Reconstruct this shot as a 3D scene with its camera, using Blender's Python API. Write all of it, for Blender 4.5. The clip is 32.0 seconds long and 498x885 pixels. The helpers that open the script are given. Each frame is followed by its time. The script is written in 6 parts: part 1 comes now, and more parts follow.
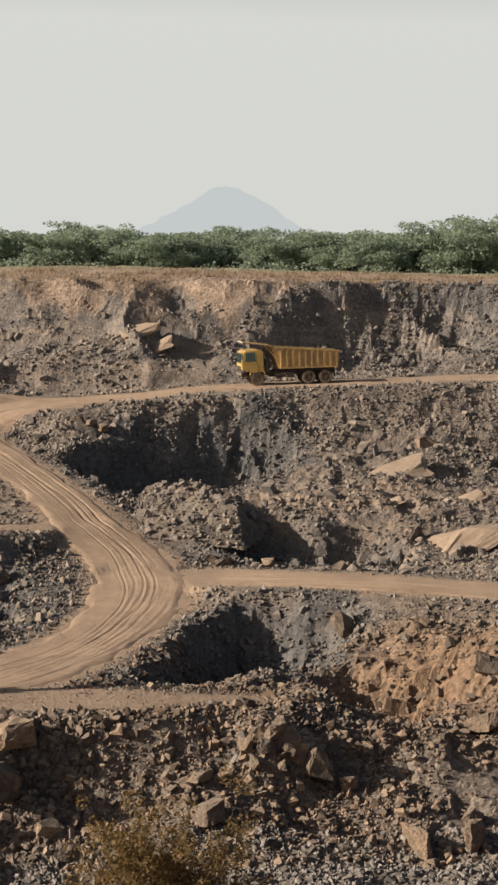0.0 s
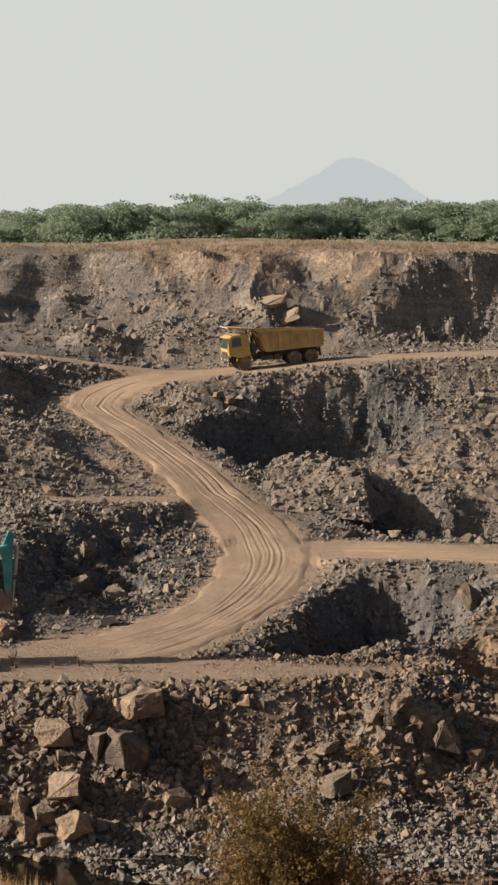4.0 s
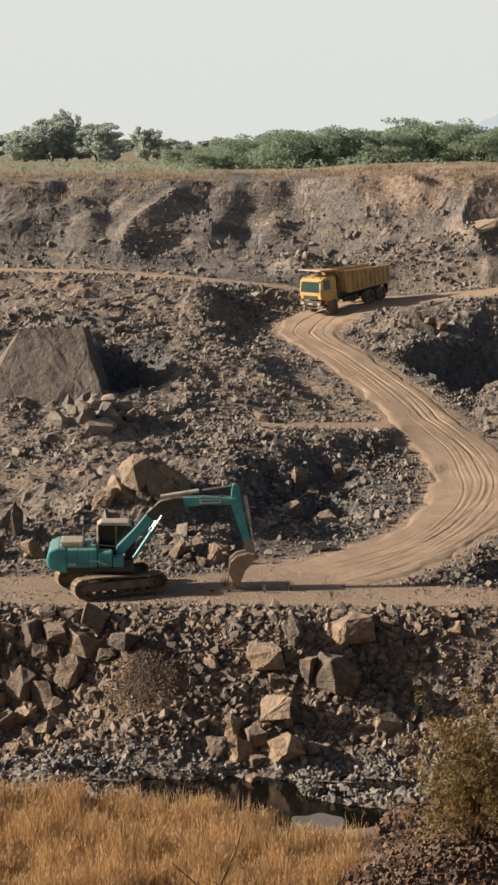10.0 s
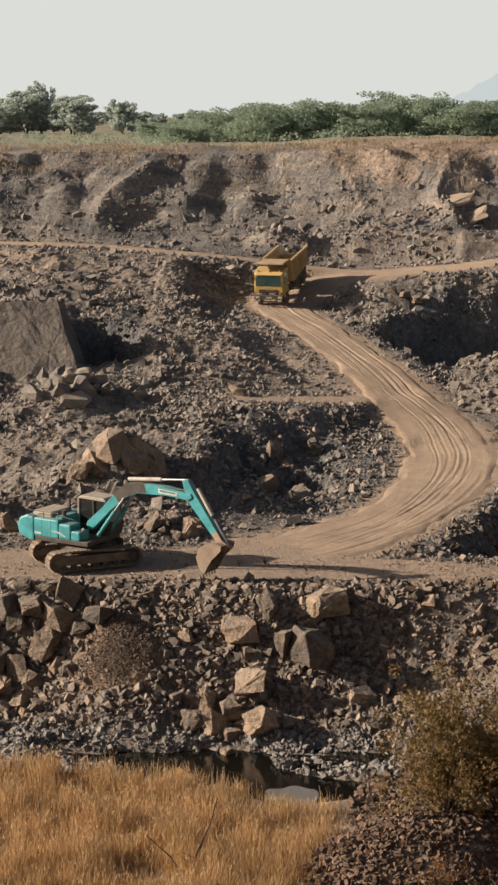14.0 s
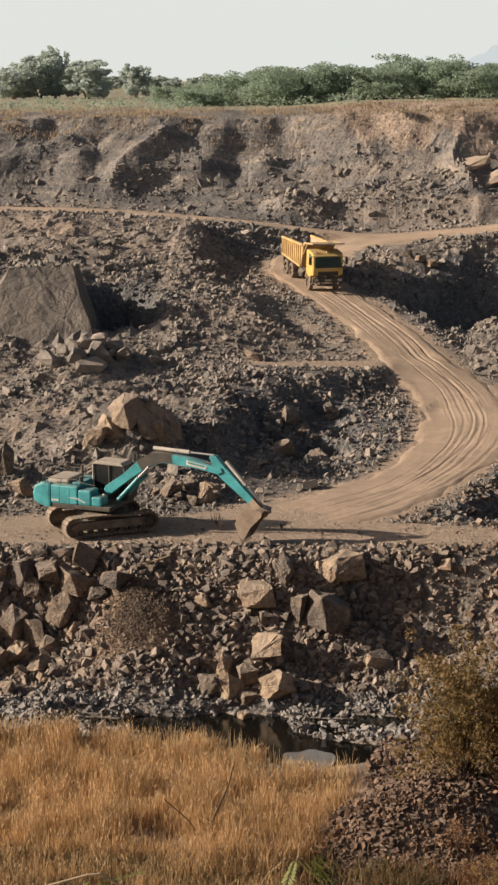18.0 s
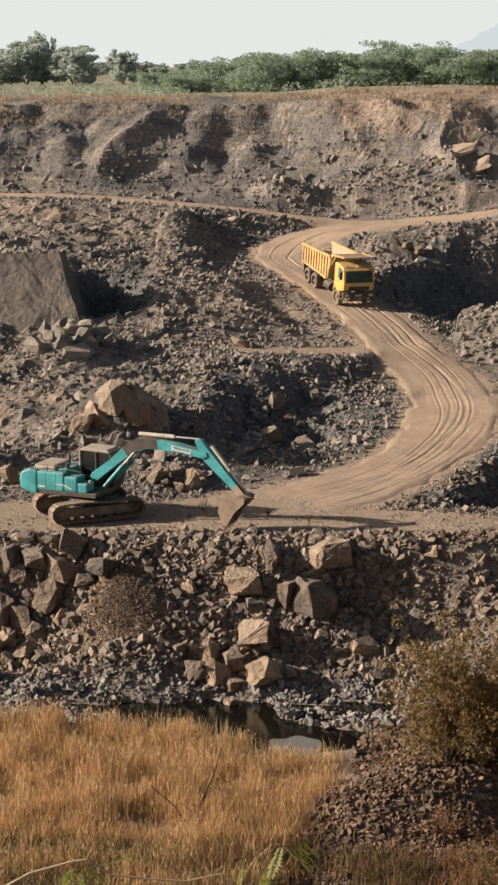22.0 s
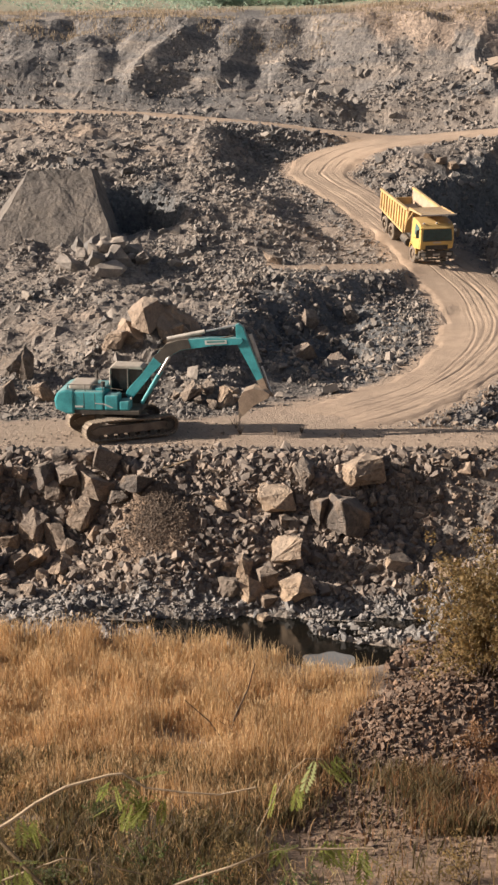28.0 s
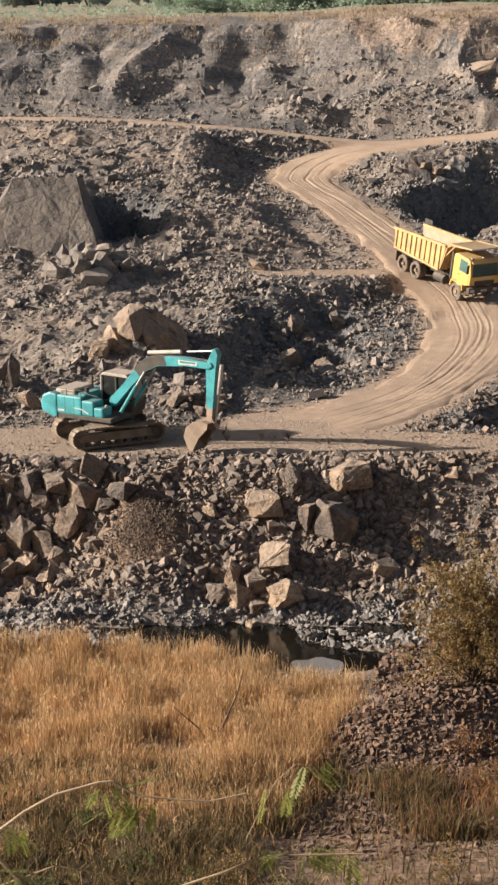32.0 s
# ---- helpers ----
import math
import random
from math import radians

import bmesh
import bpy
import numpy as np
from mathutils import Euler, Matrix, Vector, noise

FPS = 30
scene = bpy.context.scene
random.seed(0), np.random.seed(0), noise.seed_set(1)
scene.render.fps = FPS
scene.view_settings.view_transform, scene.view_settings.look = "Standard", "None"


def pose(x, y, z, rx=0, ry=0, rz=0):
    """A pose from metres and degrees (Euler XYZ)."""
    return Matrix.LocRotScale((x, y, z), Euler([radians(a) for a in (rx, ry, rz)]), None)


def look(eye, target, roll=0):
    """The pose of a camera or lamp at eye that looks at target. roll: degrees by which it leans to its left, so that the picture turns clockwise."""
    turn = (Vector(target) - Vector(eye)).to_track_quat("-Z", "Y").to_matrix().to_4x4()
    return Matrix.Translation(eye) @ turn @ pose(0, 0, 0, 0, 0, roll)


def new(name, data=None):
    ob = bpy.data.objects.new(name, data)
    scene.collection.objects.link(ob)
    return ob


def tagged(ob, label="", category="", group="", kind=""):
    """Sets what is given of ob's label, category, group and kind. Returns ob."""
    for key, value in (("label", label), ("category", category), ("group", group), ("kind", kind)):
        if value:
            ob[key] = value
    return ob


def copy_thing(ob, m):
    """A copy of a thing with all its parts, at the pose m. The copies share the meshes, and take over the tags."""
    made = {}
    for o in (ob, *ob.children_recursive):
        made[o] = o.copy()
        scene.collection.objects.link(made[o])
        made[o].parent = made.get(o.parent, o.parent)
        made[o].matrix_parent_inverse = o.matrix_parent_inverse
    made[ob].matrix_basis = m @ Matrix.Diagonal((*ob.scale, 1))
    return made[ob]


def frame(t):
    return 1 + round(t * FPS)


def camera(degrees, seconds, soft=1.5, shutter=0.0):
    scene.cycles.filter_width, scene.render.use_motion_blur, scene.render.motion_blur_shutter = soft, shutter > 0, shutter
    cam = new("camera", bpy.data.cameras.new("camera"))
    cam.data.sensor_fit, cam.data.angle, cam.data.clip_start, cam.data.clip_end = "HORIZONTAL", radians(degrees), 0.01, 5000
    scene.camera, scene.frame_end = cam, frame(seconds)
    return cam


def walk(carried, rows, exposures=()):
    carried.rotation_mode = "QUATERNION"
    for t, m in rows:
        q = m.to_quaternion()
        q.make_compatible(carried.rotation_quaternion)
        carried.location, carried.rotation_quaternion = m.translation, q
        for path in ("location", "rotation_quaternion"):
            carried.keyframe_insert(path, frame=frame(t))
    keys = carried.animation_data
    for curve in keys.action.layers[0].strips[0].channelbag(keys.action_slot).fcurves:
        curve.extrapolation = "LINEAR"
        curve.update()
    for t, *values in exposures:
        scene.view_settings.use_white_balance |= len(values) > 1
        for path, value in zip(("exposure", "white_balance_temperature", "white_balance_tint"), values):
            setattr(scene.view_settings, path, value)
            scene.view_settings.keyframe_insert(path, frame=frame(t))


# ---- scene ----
import itertools

# The camera is held by hand on the rim of the quarry: it turns, and does not travel.
cam = camera(15.22, 32.0, soft=2.6)
EYE = (0.0, 0.0, 20.0)
# rows: seconds, turn to the left, tilt down, lean to the left (degrees)
walk(cam, [(t, pose(*EYE, 90 - tilt, 0, turn) @ pose(0, 0, 0, 0, 0, lean)) for t, turn, tilt, lean in [
    (0.0, -9.537, 5.897, 1.230),
    (0.5, -9.447, 6.281, 1.206),
    (1.0, -9.409, 6.709, 1.230),
    (1.5, -9.311, 6.868, 1.234),
    (2.0, -8.903, 6.826, 1.143),
    (2.5, -8.260, 6.843, 1.068),
    (3.0, -7.408, 6.912, 0.944),
    (3.5, -6.583, 6.846, 0.855),
    (5.5, -2.901, 6.838, 0.326),
    (6.0, -2.180, 6.672, 0.196),
    (6.5, -0.835, 6.515, 0.016),
    (7.0, 0.161, 6.351, -0.074),
    (7.5, 0.674, 6.359, -0.144),
    (8.0, 0.901, 7.386, -0.169),
    (8.5, 0.877, 8.267, -0.197),
    (9.0, 0.926, 8.705, -0.151),
    (9.5, 0.942, 8.947, -0.189),
    (10.0, 0.893, 9.126, -0.135),
    (10.5, 0.891, 9.236, -0.201),
    (11.0, 0.788, 9.311, -0.092),
    (11.5, 0.500, 9.574, -0.075),
    (12.0, 0.040, 9.666, 0.051),
    (12.5, 0.068, 9.940, 0.001),
    (13.0, -0.000, 10.238, 0.053),
    (13.5, 0.105, 10.103, 0.026),
    (14.0, 0.109, 9.932, 0.076),
    (14.5, 0.275, 9.769, 0.042),
    (15.0, 0.716, 9.990, -0.008),
    (15.5, 0.974, 10.634, -0.123),
    (17.5, 0.629, 11.063, -0.282),
    (18.0, 0.607, 11.013, -0.251),
    (18.5, 0.235, 11.042, -0.148),
    (19.0, 0.200, 10.963, -0.152),
    (19.5, 0.058, 10.927, -0.099),
    (20.0, 0.014, 11.004, -0.091),
    (20.5, 0.044, 10.988, -0.095),
    (21.0, 0.120, 11.176, -0.138),
    (21.5, 0.120, 11.234, -0.100),
    (22.0, 0.192, 11.421, -0.105),
    (22.5, 0.125, 11.358, -0.126),
    (23.0, 0.123, 11.297, -0.079),
    (23.5, -0.403, 11.602, 0.041),
    (24.0, -1.371, 12.316, 0.315),
    (24.5, -1.387, 12.941, 0.414),
    (25.0, 0.526, 13.372, -0.207),
    (25.5, 2.902, 13.571, -0.605),
    (27.5, 2.080, 14.082, -0.515),
    (28.0, 1.251, 13.961, -0.460),
    (28.5, 0.895, 13.781, -0.373),
    (29.0, 0.683, 13.543, -0.563),
    (29.5, 0.547, 13.443, -0.587),
    (30.0, 0.550, 13.339, -0.697),
    (30.5, 0.603, 13.427, -0.717),
    (31.0, 0.651, 13.894, -0.736),
    (31.5, 0.666, 14.008, -0.721),
    (32.0, 0.834, 13.778, -0.795),
     ]],
     exposures=[(0.0, 0.48, 6400, 10), (3.0, 0.5, 6400, 10), (6.0, 0.4, 6350, 10), (8.0, 0.6, 6300, 10), (9.0, 0.62, 6350, 10), (11.0, 0.66, 6350, 10), (12.0, 0.74, 6350, 10), (14.0, 0.58, 6350, 10), (15.0, 0.58, 6350, 10), (19.0, 0.7, 6300, 10), (22.0, 0.74, 6250, 10), (25.0, 1.02, 6050, 10), (28.0, 1.06, 6000, 10), (32.0, 1.04, 6000, 10)])

# ---- light ----
SUN_EL, SUN_AZ = 22.5, -94.5   # degrees; azimuth from +y (away from the camera), negative to the left
world = bpy.data.worlds.new("hazy_sky")
scene.world = world
world.use_nodes = True
wn, wl = world.node_tree.nodes, world.node_tree.links
sky = wn.new("ShaderNodeTexSky")
sky.sky_type, sky.sun_disc = "NISHITA", False
sky.sun_elevation, sky.sun_rotation = radians(SUN_EL), radians(SUN_AZ)
sky.air_density, sky.dust_density, sky.ozone_density = 1.0, 6.0, 1.0
haze = wn.new("ShaderNodeMixRGB")
haze.inputs[2].default_value = (14.7, 14.75, 13.75, 1)
# the dusty haze is thick near the horizon and thins out overhead
up = wn.new("ShaderNodeTexCoord")
height = wn.new("ShaderNodeSeparateXYZ")
wl.new(up.outputs["Generated"], height.inputs[0])
thin = wn.new("ShaderNodeMapRange")
thin.inputs["From Min"].default_value, thin.inputs["From Max"].default_value = 0.12, 0.26
thin.inputs["To Min"].default_value, thin.inputs["To Max"].default_value = 0.92, 0.0
wl.new(height.outputs[2], thin.inputs["Value"])
wl.new(thin.outputs[0], haze.inputs[0])
wl.new(sky.outputs[0], haze.inputs[1])
wl.new(haze.outputs[0], wn["Background"].inputs[0])
wn["Background"].inputs[1].default_value = 0.0355

sun = new("sun", bpy.data.lights.new("sun", "SUN"))
sun.data.energy, sun.data.angle, sun.data.color = 5.0, radians(0.8), (1.0, 0.84, 0.67)
sd = Vector((math.sin(radians(SUN_AZ)) * math.cos(radians(SUN_EL)), math.cos(radians(SUN_AZ)) * math.cos(radians(SUN_EL)), math.sin(radians(SUN_EL))))
sun.matrix_world = look(sd * 200, (0, 0, 0))


# ---- materials ----
def nodes_of(name):
    m = bpy.data.materials.new(name)
    m.use_nodes = True
    return m, m.node_tree.nodes, m.node_tree.links, m.node_tree.nodes["Principled BSDF"]


def ramp(n, l, fac, stops):
    r = n.new("ShaderNodeValToRGB")
    while len(r.color_ramp.elements) < len(stops):
        r.color_ramp.elements.new(0.5)
    for e, (p, c) in zip(r.color_ramp.elements, stops):
        e.position, e.color = p, (*c, 1)
    l.new(fac, r.inputs[0])
    return r.outputs[0]


def noise_tex(n, l, vec, scale, detail=5.0, rough=0.6, distort=0.0):
    t = n.new("ShaderNodeTexNoise")
    t.inputs["Scale"].default_value, t.inputs["Detail"].default_value = scale, detail
    t.inputs["Roughness"].default_value, t.inputs["Distortion"].default_value = rough, distort
    l.new(vec, t.inputs["Vector"])
    return t.outputs[0]


def mix(n, l, a, b, fac, kind="MIX"):
    x = n.new("ShaderNodeMixRGB")
    x.blend_type = kind
    for s, v in ((0, fac), (1, a), (2, b)):
        if isinstance(v, (int, float)):
            x.inputs[s].default_value = v
        elif isinstance(v, tuple):
            x.inputs[s].default_value = (*v, 1)
        else:
            l.new(v, x.inputs[s])
    return x.outputs[0]


def bump(n, l, height, strength, dist, bsdf):
    b = n.new("ShaderNodeBump")
    b.inputs["Strength"].default_value, b.inputs["Distance"].default_value = strength, dist
    l.new(height, b.inputs["Height"])
    l.new(b.outputs[0], bsdf.inputs["Normal"])


def worn(name, base, dark, scale, rough=0.6, metal=0.0, dust=0.0, bump_s=0.15, space="Object", fine=9.0):
    """A surface of one base colour with stains at two scales, and a film of quarry dust on what faces up."""
    m, n, l, b = nodes_of(name)
    tc = n.new("ShaderNodeTexCoord")
    if space == "World":
        vec = n.new("ShaderNodeNewGeometry").outputs["Position"]
    else:
        vec = tc.outputs["Object"]
    big, small = noise_tex(n, l, vec, scale), noise_tex(n, l, vec, scale * fine, 4.0)
    c = ramp(n, l, big, [(0.32, dark), (0.62, base)])
    c = mix(n, l, c, ramp(n, l, small, [(0.35, (0.55, 0.55, 0.55)), (0.65, (1.1, 1.1, 1.1))]), 0.45, "MULTIPLY")
    if dust:
        g = n.new("ShaderNodeNewGeometry")
        s = n.new("ShaderNodeSeparateXYZ")
        l.new(g.outputs["Normal"], s.inputs[0])
        up = ramp(n, l, s.outputs[2], [(0.2, (0.25,) * 3), (0.9, (1.0,) * 3)])
        amount = mix(n, l, up, ramp(n, l, big, [(0.3, (0.35,) * 3), (0.7, (1.0,) * 3)]), 1.0, "MULTIPLY")
        amount = mix(n, l, amount, (dust, dust, dust), 1.0, "MULTIPLY")
        c = mix(n, l, c, (0.42, 0.33, 0.24), amount)
    l.new(c, b.inputs["Base Color"])
    b.inputs["Roughness"].default_value, b.inputs["Metallic"].default_value = rough, metal
    bump(n, l, small, bump_s, 0.02, b)
    return m


def noise_col(n, l, vec, scale):
    t = n.new("ShaderNodeTexNoise")
    t.inputs["Scale"].default_value = scale
    l.new(vec, t.inputs["Vector"])
    return t.outputs["Color"]


def rock_material(name, tones, scale, dusty=0.35, cracks=0.0, skin=None):
    """Broken stone: tone by piece, blotches, dust on top faces."""
    m, n, l, b = nodes_of(name)
    g = n.new("ShaderNodeNewGeometry")
    info = n.new("ShaderNodeObjectInfo")
    add = n.new("ShaderNodeMath")
    add.operation = "ADD"
    l.new(g.outputs["Random Per Island"], add.inputs[0])
    l.new(info.outputs["Random"], add.inputs[1])
    fr = n.new("ShaderNodeMath")
    fr.operation = "FRACT"
    l.new(add.outputs[0], fr.inputs[0])
    k = len(tones) - 1
    tone = ramp(n, l, fr.outputs[0], [(i / k, c) for i, c in enumerate(tones)])
    big = noise_tex(n, l, g.outputs["Position"], scale, 6.0)
    small = noise_tex(n, l, g.outputs["Position"], scale * 8, 5.0, 0.65)
    c = mix(n, l, tone, ramp(n, l, big, [(0.3, (0.55, 0.52, 0.5)), (0.68, (1.15, 1.1, 1.05))]), 0.8, "MULTIPLY")
    c = mix(n, l, c, ramp(n, l, small, [(0.3, (0.6, 0.6, 0.6)), (0.7, (1.15, 1.15, 1.15))]), 0.6, "MULTIPLY")
    if skin:   # patches of rusty weathering on old faces
        c = mix(n, l, c, skin, ramp(n, l, noise_tex(n, l, g.outputs["Position"], scale * 0.8, 5.0, 0.7, 0.8), [(0.5, (0.0,) * 3), (0.62, (0.5,) * 3)]))
        c = mix(n, l, c, ramp(n, l, noise_tex(n, l, g.outputs["Position"], scale * 3.5, 6.0, 0.75, 1.5), [(0.36, (0.42,) * 3), (0.52, (1.05,) * 3)]), 0.7, "MULTIPLY")
    s = n.new("ShaderNodeSeparateXYZ")
    l.new(g.outputs["Normal"], s.inputs[0])
    up = ramp(n, l, s.outputs[2], [(0.45, (0.0,) * 3), (0.95, (dusty,) * 3)])
    c = mix(n, l, c, (0.38, 0.31, 0.245), up)
    l.new(c, b.inputs["Base Color"])
    b.inputs["Roughness"].default_value = 0.9
    if cracks:   # joints that split the standing rock
        vo = n.new("ShaderNodeTexVoronoi")
        vo.feature = "DISTANCE_TO_EDGE"
        vo.inputs["Scale"].default_value = cracks
        warp = mix(n, l, g.outputs["Position"], noise_col(n, l, g.outputs["Position"], 0.8), 0.04)
        l.new(warp, vo.inputs["Vector"])
        joint = ramp(n, l, vo.outputs["Distance"], [(0.0, (0.3,) * 3), (0.035, (1.0,) * 3)])
        small = mix(n, l, mix(n, l, big, small, 0.45), joint, 0.25, "MULTIPLY")
        bump(n, l, small, 0.9, 0.3, b)
    else:
        bump(n, l, small, 0.6, 0.05, b)
    return m


def ground_material():
    m, n, l, b = nodes_of("quarry_ground")
    pos = n.new("ShaderNodeNewGeometry")
    p = pos.outputs["Position"]
    huge, big = noise_tex(n, l, p, 0.09, 4.0), noise_tex(n, l, p, 0.45, 6.0, 0.65)
    mid, small = noise_tex(n, l, p, 2.2, 6.0, 0.7), noise_tex(n, l, p, 9.0, 5.0, 0.7)
    rock = ramp(n, l, big, [(0.3, (0.05, 0.05, 0.052)), (0.5, (0.11, 0.104, 0.098)), (0.7, (0.21, 0.182, 0.156))])
    soil = ramp(n, l, mid, [(0.3, (0.175, 0.15, 0.128)), (0.7, (0.335, 0.282, 0.235))])
    c = mix(n, l, rock, soil, ramp(n, l, huge, [(0.34, (0.2,) * 3), (0.54, (0.95,) * 3)]))
    c = mix(n, l, c, ramp(n, l, small, [(0.3, (0.55, 0.55, 0.55)), (0.7, (1.2, 1.2, 1.2))]), 0.8, "MULTIPLY")
    # dry grass and pale earth on the plain above the pit
    at = n.new("ShaderNodeAttribute")
    at.attribute_name = "plain"
    grassy = ramp(n, l, mid, [(0.3, (0.22, 0.165, 0.125)), (0.55, (0.37, 0.28, 0.21)), (0.75, (0.46, 0.365, 0.285))])
    c = mix(n, l, c, grassy, at.outputs["Fac"])
    at3 = n.new("ShaderNodeAttribute")
    at3.attribute_name = "ochre"
    c = mix(n, l, c, ramp(n, l, mid, [(0.3, (0.15, 0.10, 0.066)), (0.7, (0.29, 0.20, 0.132))]), at3.outputs["Fac"])
    at4 = n.new("ShaderNodeAttribute")
    at4.attribute_name = "field"
    c = mix(n, l, c, ramp(n, l, big, [(0.3, (0.22, 0.22, 0.14)), (0.7, (0.36, 0.31, 0.21))]), at4.outputs["Fac"])
    at5 = n.new("ShaderNodeAttribute")
    at5.attribute_name = "fresh"
    c = mix(n, l, c, mix(n, l, ramp(n, l, big, [(0.3, (0.08, 0.085, 0.09)), (0.7, (0.18, 0.176, 0.172))]), ramp(n, l, small, [(0.3, (0.6,) * 3), (0.7, (1.2,) * 3)]), 0.8, "MULTIPLY"), at5.outputs["Fac"])
    # the standing cliff: weathered rock in slanting beds, tones lifted in place of haze
    at6 = n.new("ShaderNodeAttribute")
    at6.attribute_name = "cliff"
    bed = n.new("ShaderNodeMapping")
    bed.inputs["Rotation"].default_value, bed.inputs["Scale"].default_value = (0.0, radians(28), 0.0), (0.10, 0.25, 0.9)
    l.new(p, bed.inputs["Vector"])
    beds = ramp(n, l, noise_tex(n, l, bed.outputs[0], 1.0, 6.0, 0.65, 0.6), [(0.32, (0.115, 0.112, 0.111)), (0.5, (0.195, 0.178, 0.163)), (0.68, (0.31, 0.262, 0.216))])
    beds = mix(n, l, beds, ramp(n, l, mid, [(0.3, (0.72, 0.72, 0.72)), (0.7, (1.12, 1.12, 1.12))]), 0.8, "MULTIPLY")
    c = mix(n, l, c, beds, at6.outputs["Fac"])
    # chippings pressed into the soil
    vo = n.new("ShaderNodeTexVoronoi")
    vo.inputs["Scale"].default_value = 5.5
    l.new(mix(n, l, p, noise_col(n, l, p, 3.0), 0.06), vo.inputs["Vector"])
    c = mix(n, l, c, ramp(n, l, vo.outputs["Color"], [(0.2, (0.62, 0.62, 0.63)), (0.8, (1.28, 1.25, 1.22))]), 0.75, "MULTIPLY")
    # packed dust over and beside the roads
    at2 = n.new("ShaderNodeAttribute")
    at2.attribute_name = "dirt"
    earth = ramp(n, l, mid, [(0.28, (0.29, 0.214, 0.155)), (0.7, (0.43, 0.324, 0.237))])
    earth = mix(n, l, earth, ramp(n, l, small, [(0.3, (0.75,) * 3), (0.7, (1.12,) * 3)]), 0.6, "MULTIPLY")
    c = mix(n, l, c, earth, at2.outputs["Fac"])
    small = mix(n, l, small, vo.outputs["Distance"], 0.5, "SUBTRACT")
    l.new(c, b.inputs["Base Color"])
    b.inputs["Roughness"].default_value = 0.95
    h = mix(n, l, mid, small, 0.5)
    bump(n, l, h, 0.8, 0.18, b)
    return m


def road_material():
    m, n, l, b = nodes_of("packed_dust_road")
    p = n.new("ShaderNodeNewGeometry").outputs["Position"]
    at = n.new("ShaderNodeAttribute")
    at.attribute_name = "track"
    big, mid, small = noise_tex(n, l, p, 0.35, 5.0), noise_tex(n, l, p, 2.0, 6.0, 0.65), noise_tex(n, l, p, 14.0, 4.0, 0.7)
    c = ramp(n, l, mid, [(0.28, (0.28, 0.205, 0.148)), (0.7, (0.42, 0.315, 0.23))])
    c = mix(n, l, c, (0.47, 0.358, 0.264), at.outputs["Fac"])
    c = mix(n, l, c, ramp(n, l, big, [(0.3, (0.8, 0.78, 0.76)), (0.7, (1.1, 1.08, 1.05))]), 0.9, "MULTIPLY")
    c = mix(n, l, c, ramp(n, l, small, [(0.3, (0.75,) * 3), (0.7, (1.1,) * 3)]), 0.5, "MULTIPLY")
    l.new(c, b.inputs["Base Color"])
    b.inputs["Roughness"].default_value = 0.95
    bump(n, l, mix(n, l, mid, small, 0.4), 0.7, 0.09, b)
    return m


GROUND, ROAD = ground_material(), road_material()
RUBBLE = rock_material("broken_grey_brown_stone", [(0.115, 0.113, 0.113), (0.205, 0.195, 0.184), (0.14, 0.136, 0.134), (0.285, 0.256, 0.228), (0.195, 0.184, 0.174), (0.33, 0.293, 0.256)], 0.9, 0.35)
BANK_STONE = rock_material("broken_brown_bank_stone", [(0.085, 0.076, 0.071), (0.2, 0.168, 0.145), (0.13, 0.115, 0.105), (0.30, 0.245, 0.20), (0.17, 0.146, 0.13), (0.385, 0.313, 0.252), (0.14, 0.127, 0.118)], 0.9, 0.3)
PALE_BOULDER = rock_material("pale_tan_granite", [(0.34, 0.262, 0.192), (0.42, 0.322, 0.232), (0.29, 0.24, 0.195), (0.38, 0.285, 0.20)], 0.8, 0.35, 0.9, (0.44, 0.315, 0.21))
BOULDER = rock_material("weathered_brown_granite", [(0.105, 0.093, 0.086), (0.25, 0.2, 0.157), (0.14, 0.122, 0.109), (0.36, 0.272, 0.196), (0.185, 0.158, 0.137)], 0.9, 0.3, 1.1, (0.35, 0.25, 0.17))
FRESH = rock_material("fresh_blue_grey_stone", [(0.105, 0.106, 0.109), (0.185, 0.178, 0.172), (0.135, 0.134, 0.135), (0.265, 0.245, 0.226), (0.16, 0.155, 0.151)], 0.9, 0.35)
FRESH_BROWN = rock_material("broken_grey_brown_bowl_stone", [(0.10, 0.098, 0.097), (0.23, 0.207, 0.186), (0.15, 0.142, 0.136), (0.35, 0.302, 0.256), (0.19, 0.176, 0.163)], 0.9, 0.4)
# cliff tones are lifted and kept close together to paint in haze
CLIFF_STONE = rock_material("weathered_hazed_cliff_stone", [(0.15, 0.142, 0.135), (0.235, 0.212, 0.19), (0.18, 0.167, 0.155), (0.29, 0.255, 0.22)], 0.9, 0.3)
SHORE_STONE = rock_material("pale_grey_shore_stone", [(0.13, 0.13, 0.133), (0.25, 0.244, 0.238), (0.17, 0.169, 0.171), (0.35, 0.33, 0.31), (0.205, 0.2, 0.195)], 0.9, 0.25)
# dust on top; tones also raised in place of haze over the terraces
TERRACE_STONE = rock_material("dusty_haze_lifted_stone", [(0.125, 0.122, 0.121), (0.222, 0.207, 0.194), (0.152, 0.147, 0.143), (0.295, 0.262, 0.23), (0.222, 0.204, 0.188), (0.345, 0.304, 0.264)], 0.9, 0.5)
GRAVEL = rock_material("reddish_gravel", [(0.115, 0.09, 0.071), (0.175, 0.133, 0.10), (0.135, 0.105, 0.082), (0.215, 0.163, 0.12)], 0.9, 0.05)
LEDGE = rock_material("orange_weathered_rock", [(0.32, 0.25, 0.19), (0.38, 0.295, 0.22)], 0.7, 0.35, 0.8)
